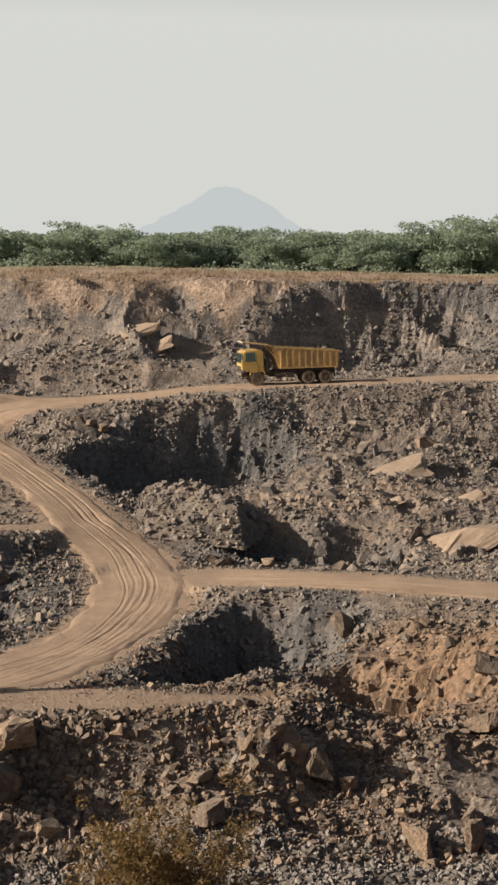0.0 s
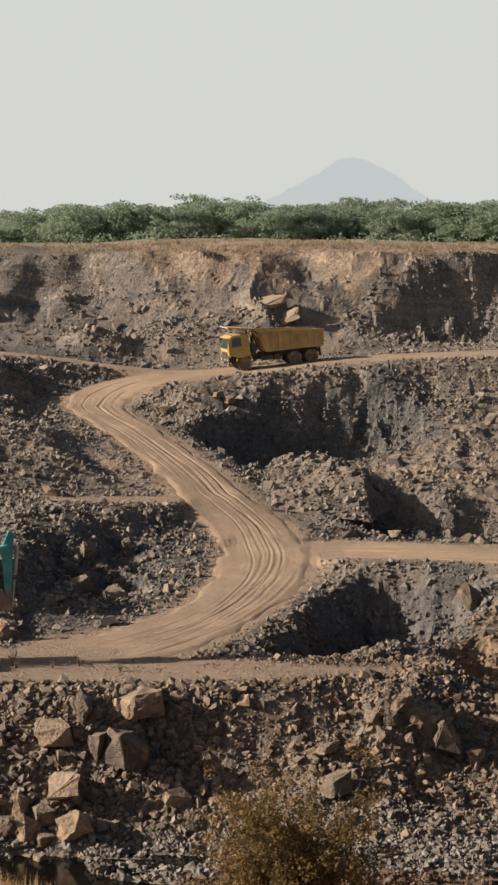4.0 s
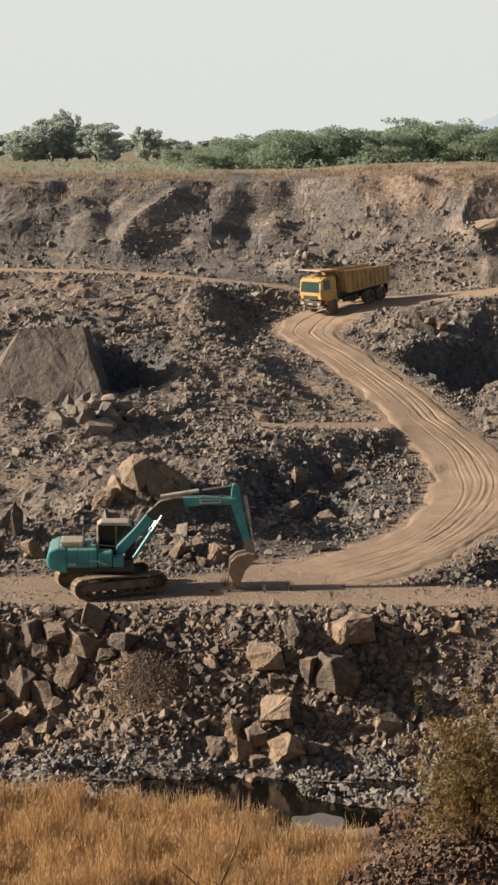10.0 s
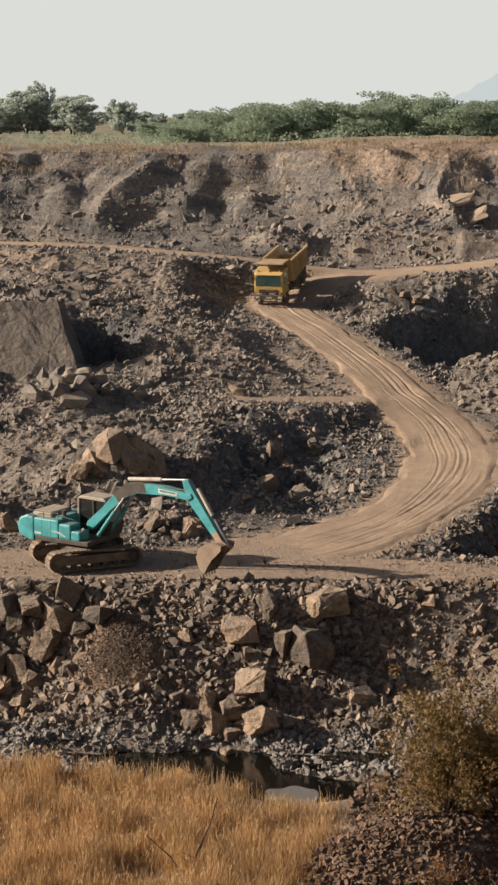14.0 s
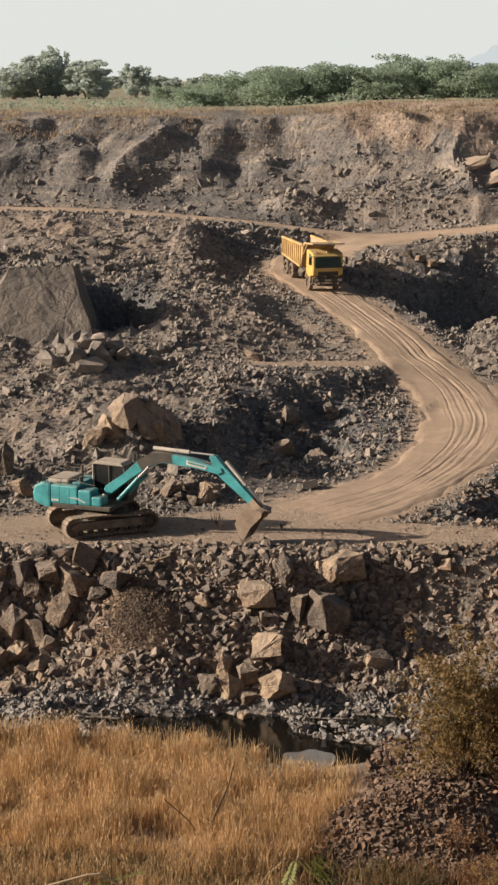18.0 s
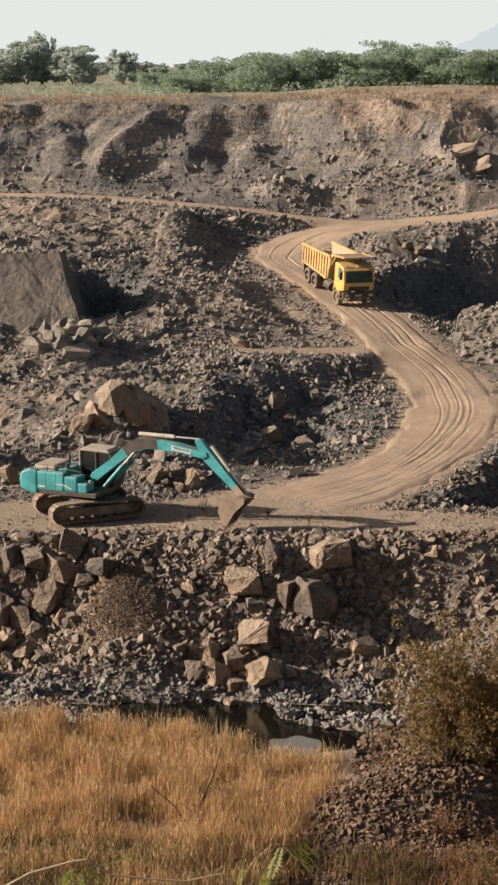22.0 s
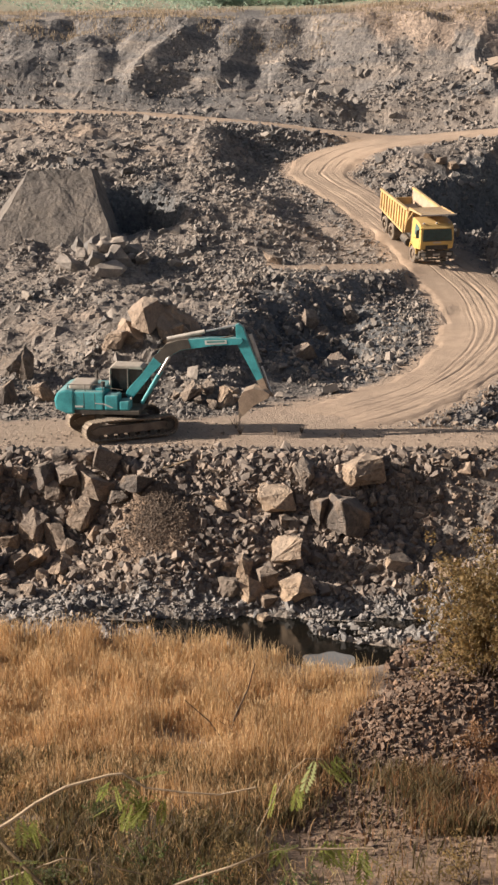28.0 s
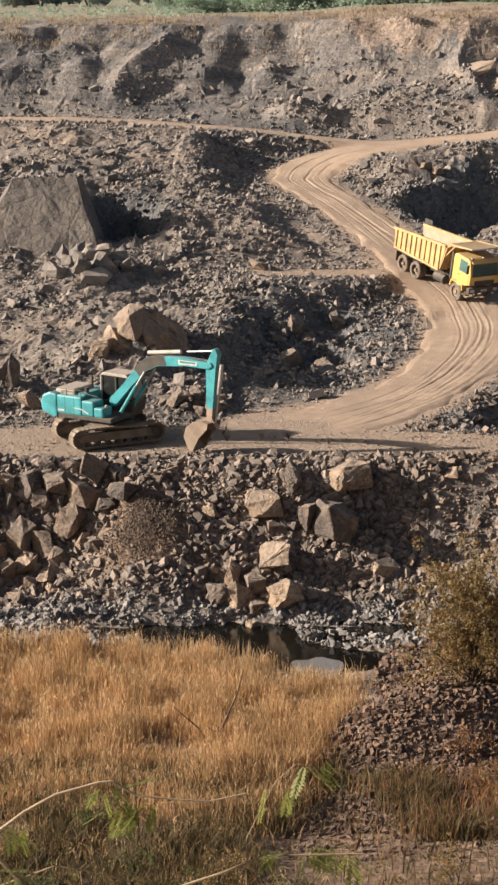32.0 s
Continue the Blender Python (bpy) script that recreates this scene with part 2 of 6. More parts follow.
CRAG = rock_material("standing_rock", [(0.135, 0.124, 0.114), (0.148, 0.135, 0.123)], 0.35, 0.3, 0.3, (0.25, 0.205, 0.16))
DARK_RUBBLE = rock_material("dark_brown_stone", [(0.082, 0.053, 0.039), (0.165, 0.106, 0.071), (0.112, 0.075, 0.054), (0.27, 0.172, 0.111)], 0.9, 0.15)
BROWN_RUBBLE = rock_material("broken_brown_stone", [(0.085, 0.072, 0.062), (0.195, 0.152, 0.12), (0.13, 0.107, 0.09), (0.32, 0.24, 0.175), (0.22, 0.177, 0.141), (0.40, 0.305, 0.226)], 0.9, 0.35)
SLAB = rock_material("pale_bare_rock", [(0.36, 0.28, 0.21), (0.42, 0.33, 0.25)], 0.5, 0.4)

# ---- the lie of the land ----
def hash01(ix, iy, seed):
    h = (ix.astype(np.int64) * 374761393 + iy.astype(np.int64) * 668265263 + seed * 974634777) & 0xFFFFFFFF
    h = ((h ^ (h >> 13)) * 1274126177) & 0xFFFFFFFF
    return ((h ^ (h >> 16)) & 0xFFFF) / 65535.0


def vnoise(x, y, seed=0):
    ix, iy = np.floor(x), np.floor(y)
    fx, fy = x - ix, y - iy
    fx, fy = fx * fx * (3 - 2 * fx), fy * fy * (3 - 2 * fy)
    a, b = hash01(ix, iy, seed), hash01(ix + 1, iy, seed)
    c, d = hash01(ix, iy + 1, seed), hash01(ix + 1, iy + 1, seed)
    return (a + (b - a) * fx) * (1 - fy) + (c + (d - c) * fx) * fy - 0.5


def fbm(x, y, seed=0, octaves=4):
    s, a = 0.0, 1.0
    for k in range(octaves):
        s = s + a * vnoise(x, y, seed + k)
        x, y, a = x * 2.03, y * 2.03, a * 0.5
    return s


def facets(x, y, seed, tilt=0.8):
    """Broken planes: each cell of a scattered pattern is a flat piece with its own height and slope."""
    ix, iy = np.floor(x), np.floor(y)
    best, val = np.full(x.shape, 99.0), np.zeros(x.shape)
    for dx in (-1, 0, 1):
        for dy in (-1, 0, 1):
            jx, jy = ix + dx, iy + dy
            px, py = jx + hash01(jx, jy, seed), jy + hash01(jx, jy, seed + 1)
            d = (x - px) ** 2 + (y - py) ** 2
            v = hash01(jx, jy, seed + 2) - 0.5 + tilt * ((hash01(jx, jy, seed + 3) - 0.5) * (x - px) + (hash01(jx, jy, seed + 4) - 0.5) * (y - py))
            near = d < best
            best, val = np.where(near, d, best), np.where(near, v, val)
    return val


def smooth(a, b, v):
    t = np.clip((v - a) / (b - a), 0, 1)
    return t * t * (3 - 2 * t)


def spline(nodes, step=0.4):
    """Catmull-Rom through rows of x, y, z, half width."""
    p = np.array(nodes, float)
    p = np.vstack([2 * p[0] - p[1], p, 2 * p[-1] - p[-2]])
    out = []
    for i in range(1, len(p) - 2):
        n = max(2, int(np.linalg.norm(p[i + 1, :2] - p[i, :2]) / step))
        t = np.linspace(0, 1, n, endpoint=False)[:, None]
        a, b, c, d = p[i - 1], p[i], p[i + 1], p[i + 2]
        out.append(0.5 * (2 * b + (c - a) * t + (2 * a - 5 * b + 4 * c - d) * t ** 2 + (3 * b - a - 3 * c + d) * t ** 3))
    return np.vstack(out + [p[-2:-1]])


HAUL = spline([(95, 148, 12.0, 3.4), (62, 145, 11.0, 3.2), (43, 144.8, 10.2, 3.0), (22.9, 144.4, 9.3, 2.8), (14.6, 144.1, 8.43, 2.9), (8.4, 142.8, 7.97, 3.2),
               (5.0, 141.3, 7.57, 3.2), (3.1, 139.5, 7.0, 2.9), (2.3, 137.4, 6.45, 2.6), (2.3, 134.9, 6.18, 2.3), (4.4, 129.2, 5.45, 2.1), (6.4, 124, 4.52, 2.1), (7.8, 119.4, 3.8, 2.2), (9.1, 115.2, 2.8, 2.4),
               (10.9, 110.2, 1.7, 2.8), (11.3, 103.5, 0.95, 2.8), (9.6, 97, 0.4, 2.6), (7.0, 91.6, 0.1, 2.6), (3.6, 87.0, 0, 3.1), (0, 84.2, 0, 3.0), (-3.2, 83.2, -0.02, 2.2)])
SHELF = spline([(12.5, 82.0, -0.2, 0.6), (9, 81.4, 0, 1.5), (5, 81.4, 0, 2.0), (1, 82.0, 0, 2.4), (-5, 82.4, 0, 2.6), (-12, 82.2, 0, 2.6), (-40, 84, 0, 2.6)])
BRANCH = spline([(11.9, 105.3, 1.03, 2.3), (13.4, 105.2, 1.12, 2.7), (16.5, 104.6, 1.28, 2.8), (22.5, 101.6, 1.55, 2.6), (30.5, 98, 1.6, 2.6), (45, 93, 1.6, 2.6), (80, 84, 1.6, 2.6)])
UPPER = spline([(13.5, 145.6, 8.4, 2.2), (7.5, 146.6, 8.0, 2.2), (-2, 148, 9.0, 1.6), (-12, 149.2, 9.75, 1.7), (-24, 150.5, 10.0, 1.8), (-60, 153, 10.1, 1.8)])
SPUR = spline([(8.6, 115, 2.8, 1.3), (4.5, 113, 2.95, 1.2), (0.5, 111.5, 3.2, 1.0)])
WAYS = [HAUL, BRANCH, UPPER, SPUR, SHELF]

LEFT_Y = [-50, 0, 3, 20, 42, 55, 64, 66, 71.0, 73.5, 78.6, 84, 92, 100, 110, 118, 130, 142, 151, 154, 159, 162, 172, 5000]
LEFT_Z = [18.4, 18.4, 17.4, 8.6, -2.7, -4.2, -4.75, -4.75, -4.75, -4.1, -0.4, 0, 0.9, 1.9, 3.2, 4.8, 7.3, 9.4, 10.0, 11.2, 14.6, 16.8, 17.2, 17.2]
RIGHT_Y = [-50, 0, 3, 20, 42, 55, 64, 66, 71.0, 75, 79, 86, 92, 95, 104, 110, 118, 126, 135, 139.8, 145, 150, 153, 158, 161, 172, 5000]
RIGHT_Z = [18.4, 18.4, 17.4, 8.6, -2.7, -4.2, -4.75, -4.75, -4.65, -3.5, -1.3, -1.0, -0.7, 0.4, 1.5, 1.7, 3.0, 4.2, 5.4, 9.0, 10, 10.5, 11.6, 15.5, 17.2, 17.9, 17.9]
# hollows: centre, half axes, depth, share of flat floor, turn in plan (degrees);  heaps: centre, radius, height
HOLLOWS = [(17.2, 130.8, 11.5, 6.0, 4.6, 0.5, 35), (23, 111.6, 7, 5, 2.8, 0.55, 0), (15.6, 92.6, 8.6, 4.6, 3.0, 0.35, 48), (21.8, 86.0, 5.6, 4.6, 1.7, 0.1, 0), (2.6, 101.5, 6.0, 9.2, 1.9, 0.05, 0), (0.9, 98.2, 4.2, 2.2, 1.7, 0.5, 0), (-10.2, 121.8, 3.7, 5.2, 4.2, 0.55, 0), (37, 156.5, 14, 5, 3.2, 0.3, 14)]
HEAPS = [(-5.4, 75.0, 3.4, 1.7), (4.6, 57.8, 4.4, 1.5), (-7.2, 95, 4.4, 2.7), (-2.6, 96.4, 2.8, 1.3), (-3.8, 138, 4.5, 1.0), (2.4, 151, 3.4, 2.6), (-12.5, 121.5, 6, 1.6), (-10.9, 110.4, 3.0, 1.1), (29, 88, 8, 2.2), (14.4, 77.2, 2.8, 1.3), (24.5, 93.5, 5, 1.2), (15, 82, 6, 0.9), (7.6, 60, 4.6, 1.1), (-0.4, 141.5, 5.5, -1.5), (-2.2, 135.5, 4.5, -0.6), (1.0, 130, 6.0, -1.9), (2.8, 122, 5.5, -1.5), (6.0, 110.0, 5.0, -1.4), (-1, 138, 6, -1.3), (1.5, 143.5, 4, -0.8)]


def within(x, y, cx, cy, rx, ry, turn):
    """Distance from a hollow's centre, as a share of its half axes."""
    c, s = math.cos(math.radians(turn)), math.sin(math.radians(turn))
    return np.hypot((c * (x - cx) + s * (y - cy)) / rx, (c * (y - cy) - s * (x - cx)) / ry)


def nearest_way(x, y):
    """Distance outside the nearest road's edge, and the road's height there."""
    gap, high, weight = np.full(x.shape, 99.0), np.zeros(x.shape), np.full(x.shape, 1e-9)
    near = np.where((y > 70) & (y < 165) & (np.abs(x) < 110))[0]
    for w in WAYS:
        q = w[::2]
        slope = np.gradient(q[:, :3], axis=0)
        slope /= np.linalg.norm(slope[:, :2], axis=1)[:, None]
        for s in range(0, len(near), 40000):
            k = near[s:s + 40000]
            d = np.hypot(x[k, None] - q[None, :, 0], y[k, None] - q[None, :, 1])
            j = d.argmin(1)
            near_d = d[np.arange(len(k)), j]
            along = np.clip((x[k] - q[j, 0]) * slope[j, 0] + (y[k] - q[j, 1]) * slope[j, 1], -2.0, 2.0)
            g = np.sqrt(np.maximum(near_d ** 2 - along ** 2, 0)) - q[j, 3]
            pull = (np.maximum(g, 0) + 0.15) ** -3.0 * np.where(g < 0, 1 + 4 * np.minimum(-g, 1.5), 1)
            gap[k] = np.minimum(gap[k], g)
            high[k] += pull * (q[j, 2] + along * slope[j, 2])
            weight[k] += pull
    return gap, high / weight


def land(x, y):
    """Height of the ground, distance from a road's edge."""
    x, y = np.asarray(x, float), np.asarray(y, float)
    cliff = smooth(146, 152, y) * (1 - smooth(164, 170, y))
    cx, cy = x + 7 * fbm(x / 9, y / 9, 47, 3), y + 5 * fbm(x / 8, y / 8, 48, 3)
    rid = 1 - 2 * np.abs(vnoise((cx + 0.5 * cy) / 9, (cy - 0.5 * cx) / 17, 40))
    fx, fy = x + 0.5 * fbm(x / 1.5, y / 1.5, 63, 2), y + 0.5 * fbm(x / 1.5, y / 1.5, 64, 2)
    big = facets((fx + 0.6 * fy) / 3.4, (fy - 0.3 * fx) / 4.5, 110, 1.2)
    mid = facets((fx - 0.4 * fy) / 1.5, (fy + 0.5 * fx) / 1.9, 120, 1.2)
    small = facets((fx + 0.2 * fy) / 0.75, (fy - 0.4 * fx) / 0.75, 130, 1.2)
    yy = y + 1.6 * fbm(x / 11, y / 11, 3, 3) * smooth(60, 76, y) + cliff * (3.2 * (rid - 0.7) + 1.5 * fbm((x + 0.8 * y) / 5, (y - 0.5 * x) / 2.5, 44, 2) + 0.3 * big + 0.05 * mid)
    side = smooth(-3, 13, x + 3 * fbm(y / 13, x / 40, 9, 2))
    z = (1 - side) * np.interp(yy, LEFT_Y, LEFT_Z) + side * np.interp(yy, RIGHT_Y, RIGHT_Z)
    wx, wy = x + 1.3 * fbm(x / 3.5, y / 3.5, 5, 3), y + 1.3 * fbm(x / 3.5, y / 3.5, 15, 3)
    for cx, cy, rx, ry, depth, flat, turn in HOLLOWS:
        d = within(wx, wy, cx, cy, rx, ry, turn)
        pit = 1 - smooth(flat, 1.0, d + 0.05 * big + 0.03 * mid)
        z = z - depth * pit + 0.6 * pit * (mid + 0.5 * small)
    for cx, cy, r, high in HEAPS:
        z = z + high * (1 - smooth(0.0, 1.0, np.hypot(wx - cx, wy - cy) / r))
    # the pool lies in its own hollow between bank and grass
    far = 71.3 - 3.0 * smooth(-0.6, 2.4, x)
    near = np.interp(x, [-14, -8, -4.5, -1, 3.5, 5.6, 8], [72, 70.4, 68.4, 66.9, 65.8, 68.4, 72])
    near = near - 1.9 * np.exp(-((x - 1.4) / 1.6) ** 2)
    wob = 0.5 * fbm(x / 1.2, y / 1.2, 25, 3)
    z = z - 0.9 * smooth(-0.1, 0.7, far - y + wob) * smooth(-0.1, 0.7, y - near + wob)
    rough = smooth(60, 74, y) * (1 - 0.85 * smooth(163, 169, y)) * (1 - 0.6 * cliff)
    z = z + rough * (0.9 * fbm(x / 5.5, y / 5.5, 21, 3) + 0.35 * fbm(x / 2.2, y / 2.2, 31, 4) + 0.26 * mid + 0.16 * small) + (1 - rough) * 0.25 * fbm(x / 4, y / 4, 51, 3)
    z = z - rough * 0.9 * np.exp(-((x + 5.4) / 2.8) ** 2 - ((y - 74.8) / 2.8) ** 2) * (0.9 * fbm(x / 5.5, y / 5.5, 21, 3) + 0.35 * fbm(x / 2.2, y / 2.2, 31, 4) + 0.26 * mid + 0.16 * small)
    gap, high = nearest_way(x.ravel(), y.ravel())
    gap, high = gap.reshape(x.shape), high.reshape(x.shape)
    verge = 3.8 + 3.0 * smooth(10, 4, x) * smooth(96, 102, y) * (1 - smooth(146, 150, y))
    m = 1 - smooth(1.1, verge, gap + 0.4 * fbm(x / 1.7, y / 1.7, 61, 3))
    z = z * (1 - m) + (high - 0.06) * m
    return z, gap


def axis(parts):
    out = []
    for a, b, step in parts:
        out += list(np.arange(a, b, step))
    return np.array(out + [parts[-1][1]])


def sheet(name, xs, ys, zs, material, attrs):
    me = bpy.data.meshes.new(name)
    nx, ny = len(xs), len(ys)
    gx, gy = np.meshgrid(xs, ys)
    co = np.stack([gx, gy, zs], -1).reshape(-1, 3)
    i = np.arange(nx * ny).reshape(ny, nx)
    f = np.stack([i[:-1, :-1], i[:-1, 1:], i[1:, 1:], i[1:, :-1]], -1).reshape(-1, 4)
    me.vertices.add(len(co)), me.loops.add(f.size), me.polygons.add(len(f))
    me.vertices.foreach_set("co", co.ravel())
    me.loops.foreach_set("vertex_index", f.ravel())
    me.polygons.foreach_set("loop_start", np.arange(0, f.size, 4))
    me.update(calc_edges=True)
    far = gy[:-1, :-1].ravel()
    me.polygons.foreach_set("use_smooth", (far < 66) | (far > 166))   # broken rock keeps its edges
    for key, v in attrs.items():
        me.attributes.new(key, "FLOAT", "POINT").data.foreach_set("value", v.ravel().astype(np.float32))
    me.materials.append(material)
    return new(name, me)


gx = axis([(-4000, -400, 600), (-400, -70, 30), (-70, -44, 2), (-44, -24, 0.5), (-24, 46, 0.26), (46, 70, 0.5), (70, 100, 2), (100, 400, 30), (400, 4000, 600)])
gy = axis([(-400, -20, 40), (-20, 40, 2), (40, 64, 0.5), (64, 165, 0.22), (165, 200, 1.0), (200, 500, 20), (500, 4500, 500)])
mx, my = np.meshgrid(gx, gy)
mz, mgap = land(mx, my)
ochre = np.clip(1.8 * np.exp(-(((mx - 24.5) / 8) ** 2 + ((my - 87.5) / 7) ** 2)) + 0.8 * fbm(mx / 4, my / 4, 75, 3), 0, 1) * np.exp(-(((mx - 24.5) / 12) ** 2 + ((my - 87.5) / 10) ** 2)) + 0.85 * np.exp(-(((mx + 5.6) / 2.4) ** 2 + ((my - 74.8) / 2.1) ** 2) ** 2) + 1.0 * smooth(58, 52, my) * smooth(-3, 0, mx)
right = smooth(3, 11, mx)
plain = smooth(0.0, 1.4, mz - (16.7 - 2.9 * right) + (0.9 + 3.0 * right) * fbm(mx / 1.6, my / 7, 71, 3)) * smooth(140, 150, my) + smooth(70, 62, my) * 0.75
fresh = 0 * mx
for hx, hy, hrx, hry, deep, flat, turn in HOLLOWS:
    if hx == 21.8:   # this one lies in soil
        continue
    fresh = np.maximum(fresh, 1 - smooth(0.85, 1.2, within(mx, my, hx, hy, hrx, hry, turn) + 0.5 * fbm(mx / 2, my / 2, 66, 3)))
fresh = np.maximum(fresh, 0.25 * smooth(148, 152, my) * (1 - plain) * smooth(-0.4, 0.0, fbm(mx / 6, my / 5, 67, 3) - 0.35 * right))
cliff = smooth(147, 151, my) * (1 - smooth(163, 169, my)) * (1 - 0.75 * plain)
field = smooth(170, 184, my + 6 * fbm(mx / 9, my / 5, 68, 3))
# patches of bare earth between the stones: centre, half axes, share of earth
BARE = [(-11, 140, 9, 5, 0.85), (1.5, 124, 5, 13, 0.5), (29, 121, 9, 9, 0.5), (20, 153, 13, 5, 0.4), (27, 100, 8, 4, 0.35), (-11, 97, 4, 5, 0.45)]
tan = 0.0
for bx, by, brx, bry, share in BARE:
    tan = np.maximum(tan, share * np.exp(-(((mx - bx) / brx) ** 2 + ((my - by) / bry) ** 2)) * smooth(-0.3, 0.25, fbm(mx / 3, my / 2, 82, 3)))
dirt = tan + (1 - smooth(-0.2, 1.1, mgap + 1.2 * fbm(mx / 2.2, my / 2.2, 81, 3))) * (1 - 0.2 * smooth(9, -4, mx) * smooth(90, 84, my))
ground = tagged(sheet("ground", gx, gy, mz, GROUND, {"plain": plain, "dirt": dirt, "ochre": ochre, "fresh": fresh, "field": field, "cliff": cliff}), "broken grey-brown quarry floor with pits and dry earth", "ground", kind="structure")


def road_strip(name, way, lift, label):
    """A ribbon of packed dust with wheel ruts, its edges sunk into the ground."""
    q = way
    t = np.gradient(q[:, :2], axis=0)
    t /= np.linalg.norm(t, axis=1)[:, None]
    side = np.stack([t[:, 1], -t[:, 0]], 1)
    u = np.linspace(-1, 1, 121)
    s = np.arange(len(q))[:, None] * 0.4
    hw = (q[:, 3:4] + 0.3) * (1 + 0.0 * u[None])
    edge = 0.8 * fbm(s / 2.2 + 0 * u, np.sign(u)[None] * 7 + 0 * s, 91, 4)
    across = u[None] * hw + np.sign(u)[None] * edge * np.abs(u[None]) ** 3
    x, y = q[:, 0:1] + side[:, 0:1] * across, q[:, 1:2] + side[:, 1:2] * across
    rut, track = 0.0, 0.0
    wr = np.random.default_rng(int(way[0, 0] * 10) + 500)
    for k in range(15):
        c, drift = wr.uniform(-0.85, 0.85) * way[:, 3:4] * 0.8, 0.75 * fbm(s / 19 + 7 * k, 0 * s, 95 + k, 3)
        on = smooth(-0.12, 0.2, fbm(s / 9 + 3 * k, 0 * s, 195 + k, 3)) * wr.uniform(0.5, 1.0)
        d = (across - c - drift) / wr.uniform(0.06, 0.13)
        rut = rut - on * (0.027 * np.exp(-d * d) - 0.012 * np.exp(-((np.abs(d) - 1.7) / 0.6) ** 2))
        track = track + on * (0.2 * np.exp(-((np.abs(d) - 1.7) / 0.7) ** 2) - 0.35 * np.exp(-d * d))
    end = smooth(len(q) - 22, len(q) - 1, np.arange(len(q)))[:, None] + smooth(13, 0, np.arange(len(q)))[:, None]
    sunk = -0.2 * smooth(0.66, 1.0, np.abs(u[None]) + 0.16 * fbm(x / 0.9, y / 0.9, 98, 3)) - 0.34 * end
    _, common = nearest_way(x.ravel(), y.ravel())
    z = common.reshape(x.shape) + lift + rut + sunk + 0.06 * fbm(x / 1.5, y / 1.5, 97, 3)
    me = bpy.data.meshes.new(name)
    nx, ny = len(u), len(q)
    co = np.stack([x, y, z], -1).reshape(-1, 3)
    i = np.arange(nx * ny).reshape(ny, nx)
    f = np.stack([i[:-1, :-1], i[1:, :-1], i[1:, 1:], i[:-1, 1:]], -1).reshape(-1, 4)
    me.from_pydata(co.tolist(), [], f.tolist())
    me.attributes.new("track", "FLOAT", "POINT").data.foreach_set("value", (np.clip(0.4 + track, 0, 1) * (1 - smooth(0.5, 0.9, np.abs(u[None]) + 0.25 * fbm(x / 1.3, y / 1.3, 99, 3))) * (1 - np.clip(end, 0, 1))).ravel().astype(np.float32))
    me.polygons.foreach_set("use_smooth", np.ones(len(f), bool))
    me.materials.append(ROAD)
    return tagged(new(name, me), label, "road", kind="structure")


road_strip("road", HAUL, 0.03, "winding haul road of packed pale dust with wheel ruts")
road_strip("road_branch", BRANCH, 0.015, "side road of packed pale dust into the pit")
road_strip("road_upper", UPPER, 0.02, "dusty track along the foot of the cliff")

# ---- making things ----
def part(name, bm, material, parent=None, label="", smooth_faces=False):
    """Links a bmesh as one mesh object, under a thing or a part."""
    me = bpy.data.meshes.new(name)
    bmesh.ops.recalc_face_normals(bm, faces=bm.faces)
    bm.to_mesh(me)
    bm.free()
    me.materials.append(material)
    if smooth_faces:
        me.polygons.foreach_set("use_smooth", np.ones(len(me.polygons), bool))
    ob = new(name, me)
    ob.parent = parent
    return tagged(ob, label) if label else ob


def box(bm, x0, x1, y0, y1, z0, z1, bevel=0.0):
    v = bmesh.ops.create_cube(bm, size=1.0)["verts"]
    for a in v:
        a.co = Vector((x0 + (a.co.x + 0.5) * (x1 - x0), y0 + (a.co.y + 0.5) * (y1 - y0), z0 + (a.co.z + 0.5) * (z1 - z0)))
    if bevel:
        e = list({e for a in v for e in a.link_edges})
        bmesh.ops.bevel(bm, geom=e, offset=bevel, segments=2, affect="EDGES", profile=0.6)
    return bm


def cyl(bm, p, q, r, seg=16, r2=None):
    """A cylinder or cone from p to q."""
    p, q = Vector(p), Vector(q)
    m = Matrix.Translation((p + q) / 2) @ (q - p).to_track_quat("Z", "Y").to_matrix().to_4x4()
    bmesh.ops.create_cone(bm, cap_ends=True, segments=seg, radius1=r, radius2=r if r2 is None else r2, depth=(q - p).length, matrix=m)
    return bm


def prism(bm, profile, y0, y1, bevel=0.0):
    """A closed outline in x and z, drawn out from y0 to y1."""
    a = [bm.verts.new((x, y0, z)) for x, z in profile]
    b = [bm.verts.new((x, y1, z)) for x, z in profile]
    n = len(a)
    f = [bm.faces.new(a), bm.faces.new(b[::-1])] + [bm.faces.new((a[i], b[i], b[(i + 1) % n], a[(i + 1) % n])) for i in range(n)]
    if bevel:
        e = list({e for q in f for e in q.edges})
        bmesh.ops.bevel(bm, geom=e, offset=bevel, segments=2, affect="EDGES", profile=0.6)
    return bm


def empty(name, label, category, group="", kind=""):
    ob = new(name)
    ob.empty_display_size = 0.3
    return tagged(ob, label, category, group, kind)


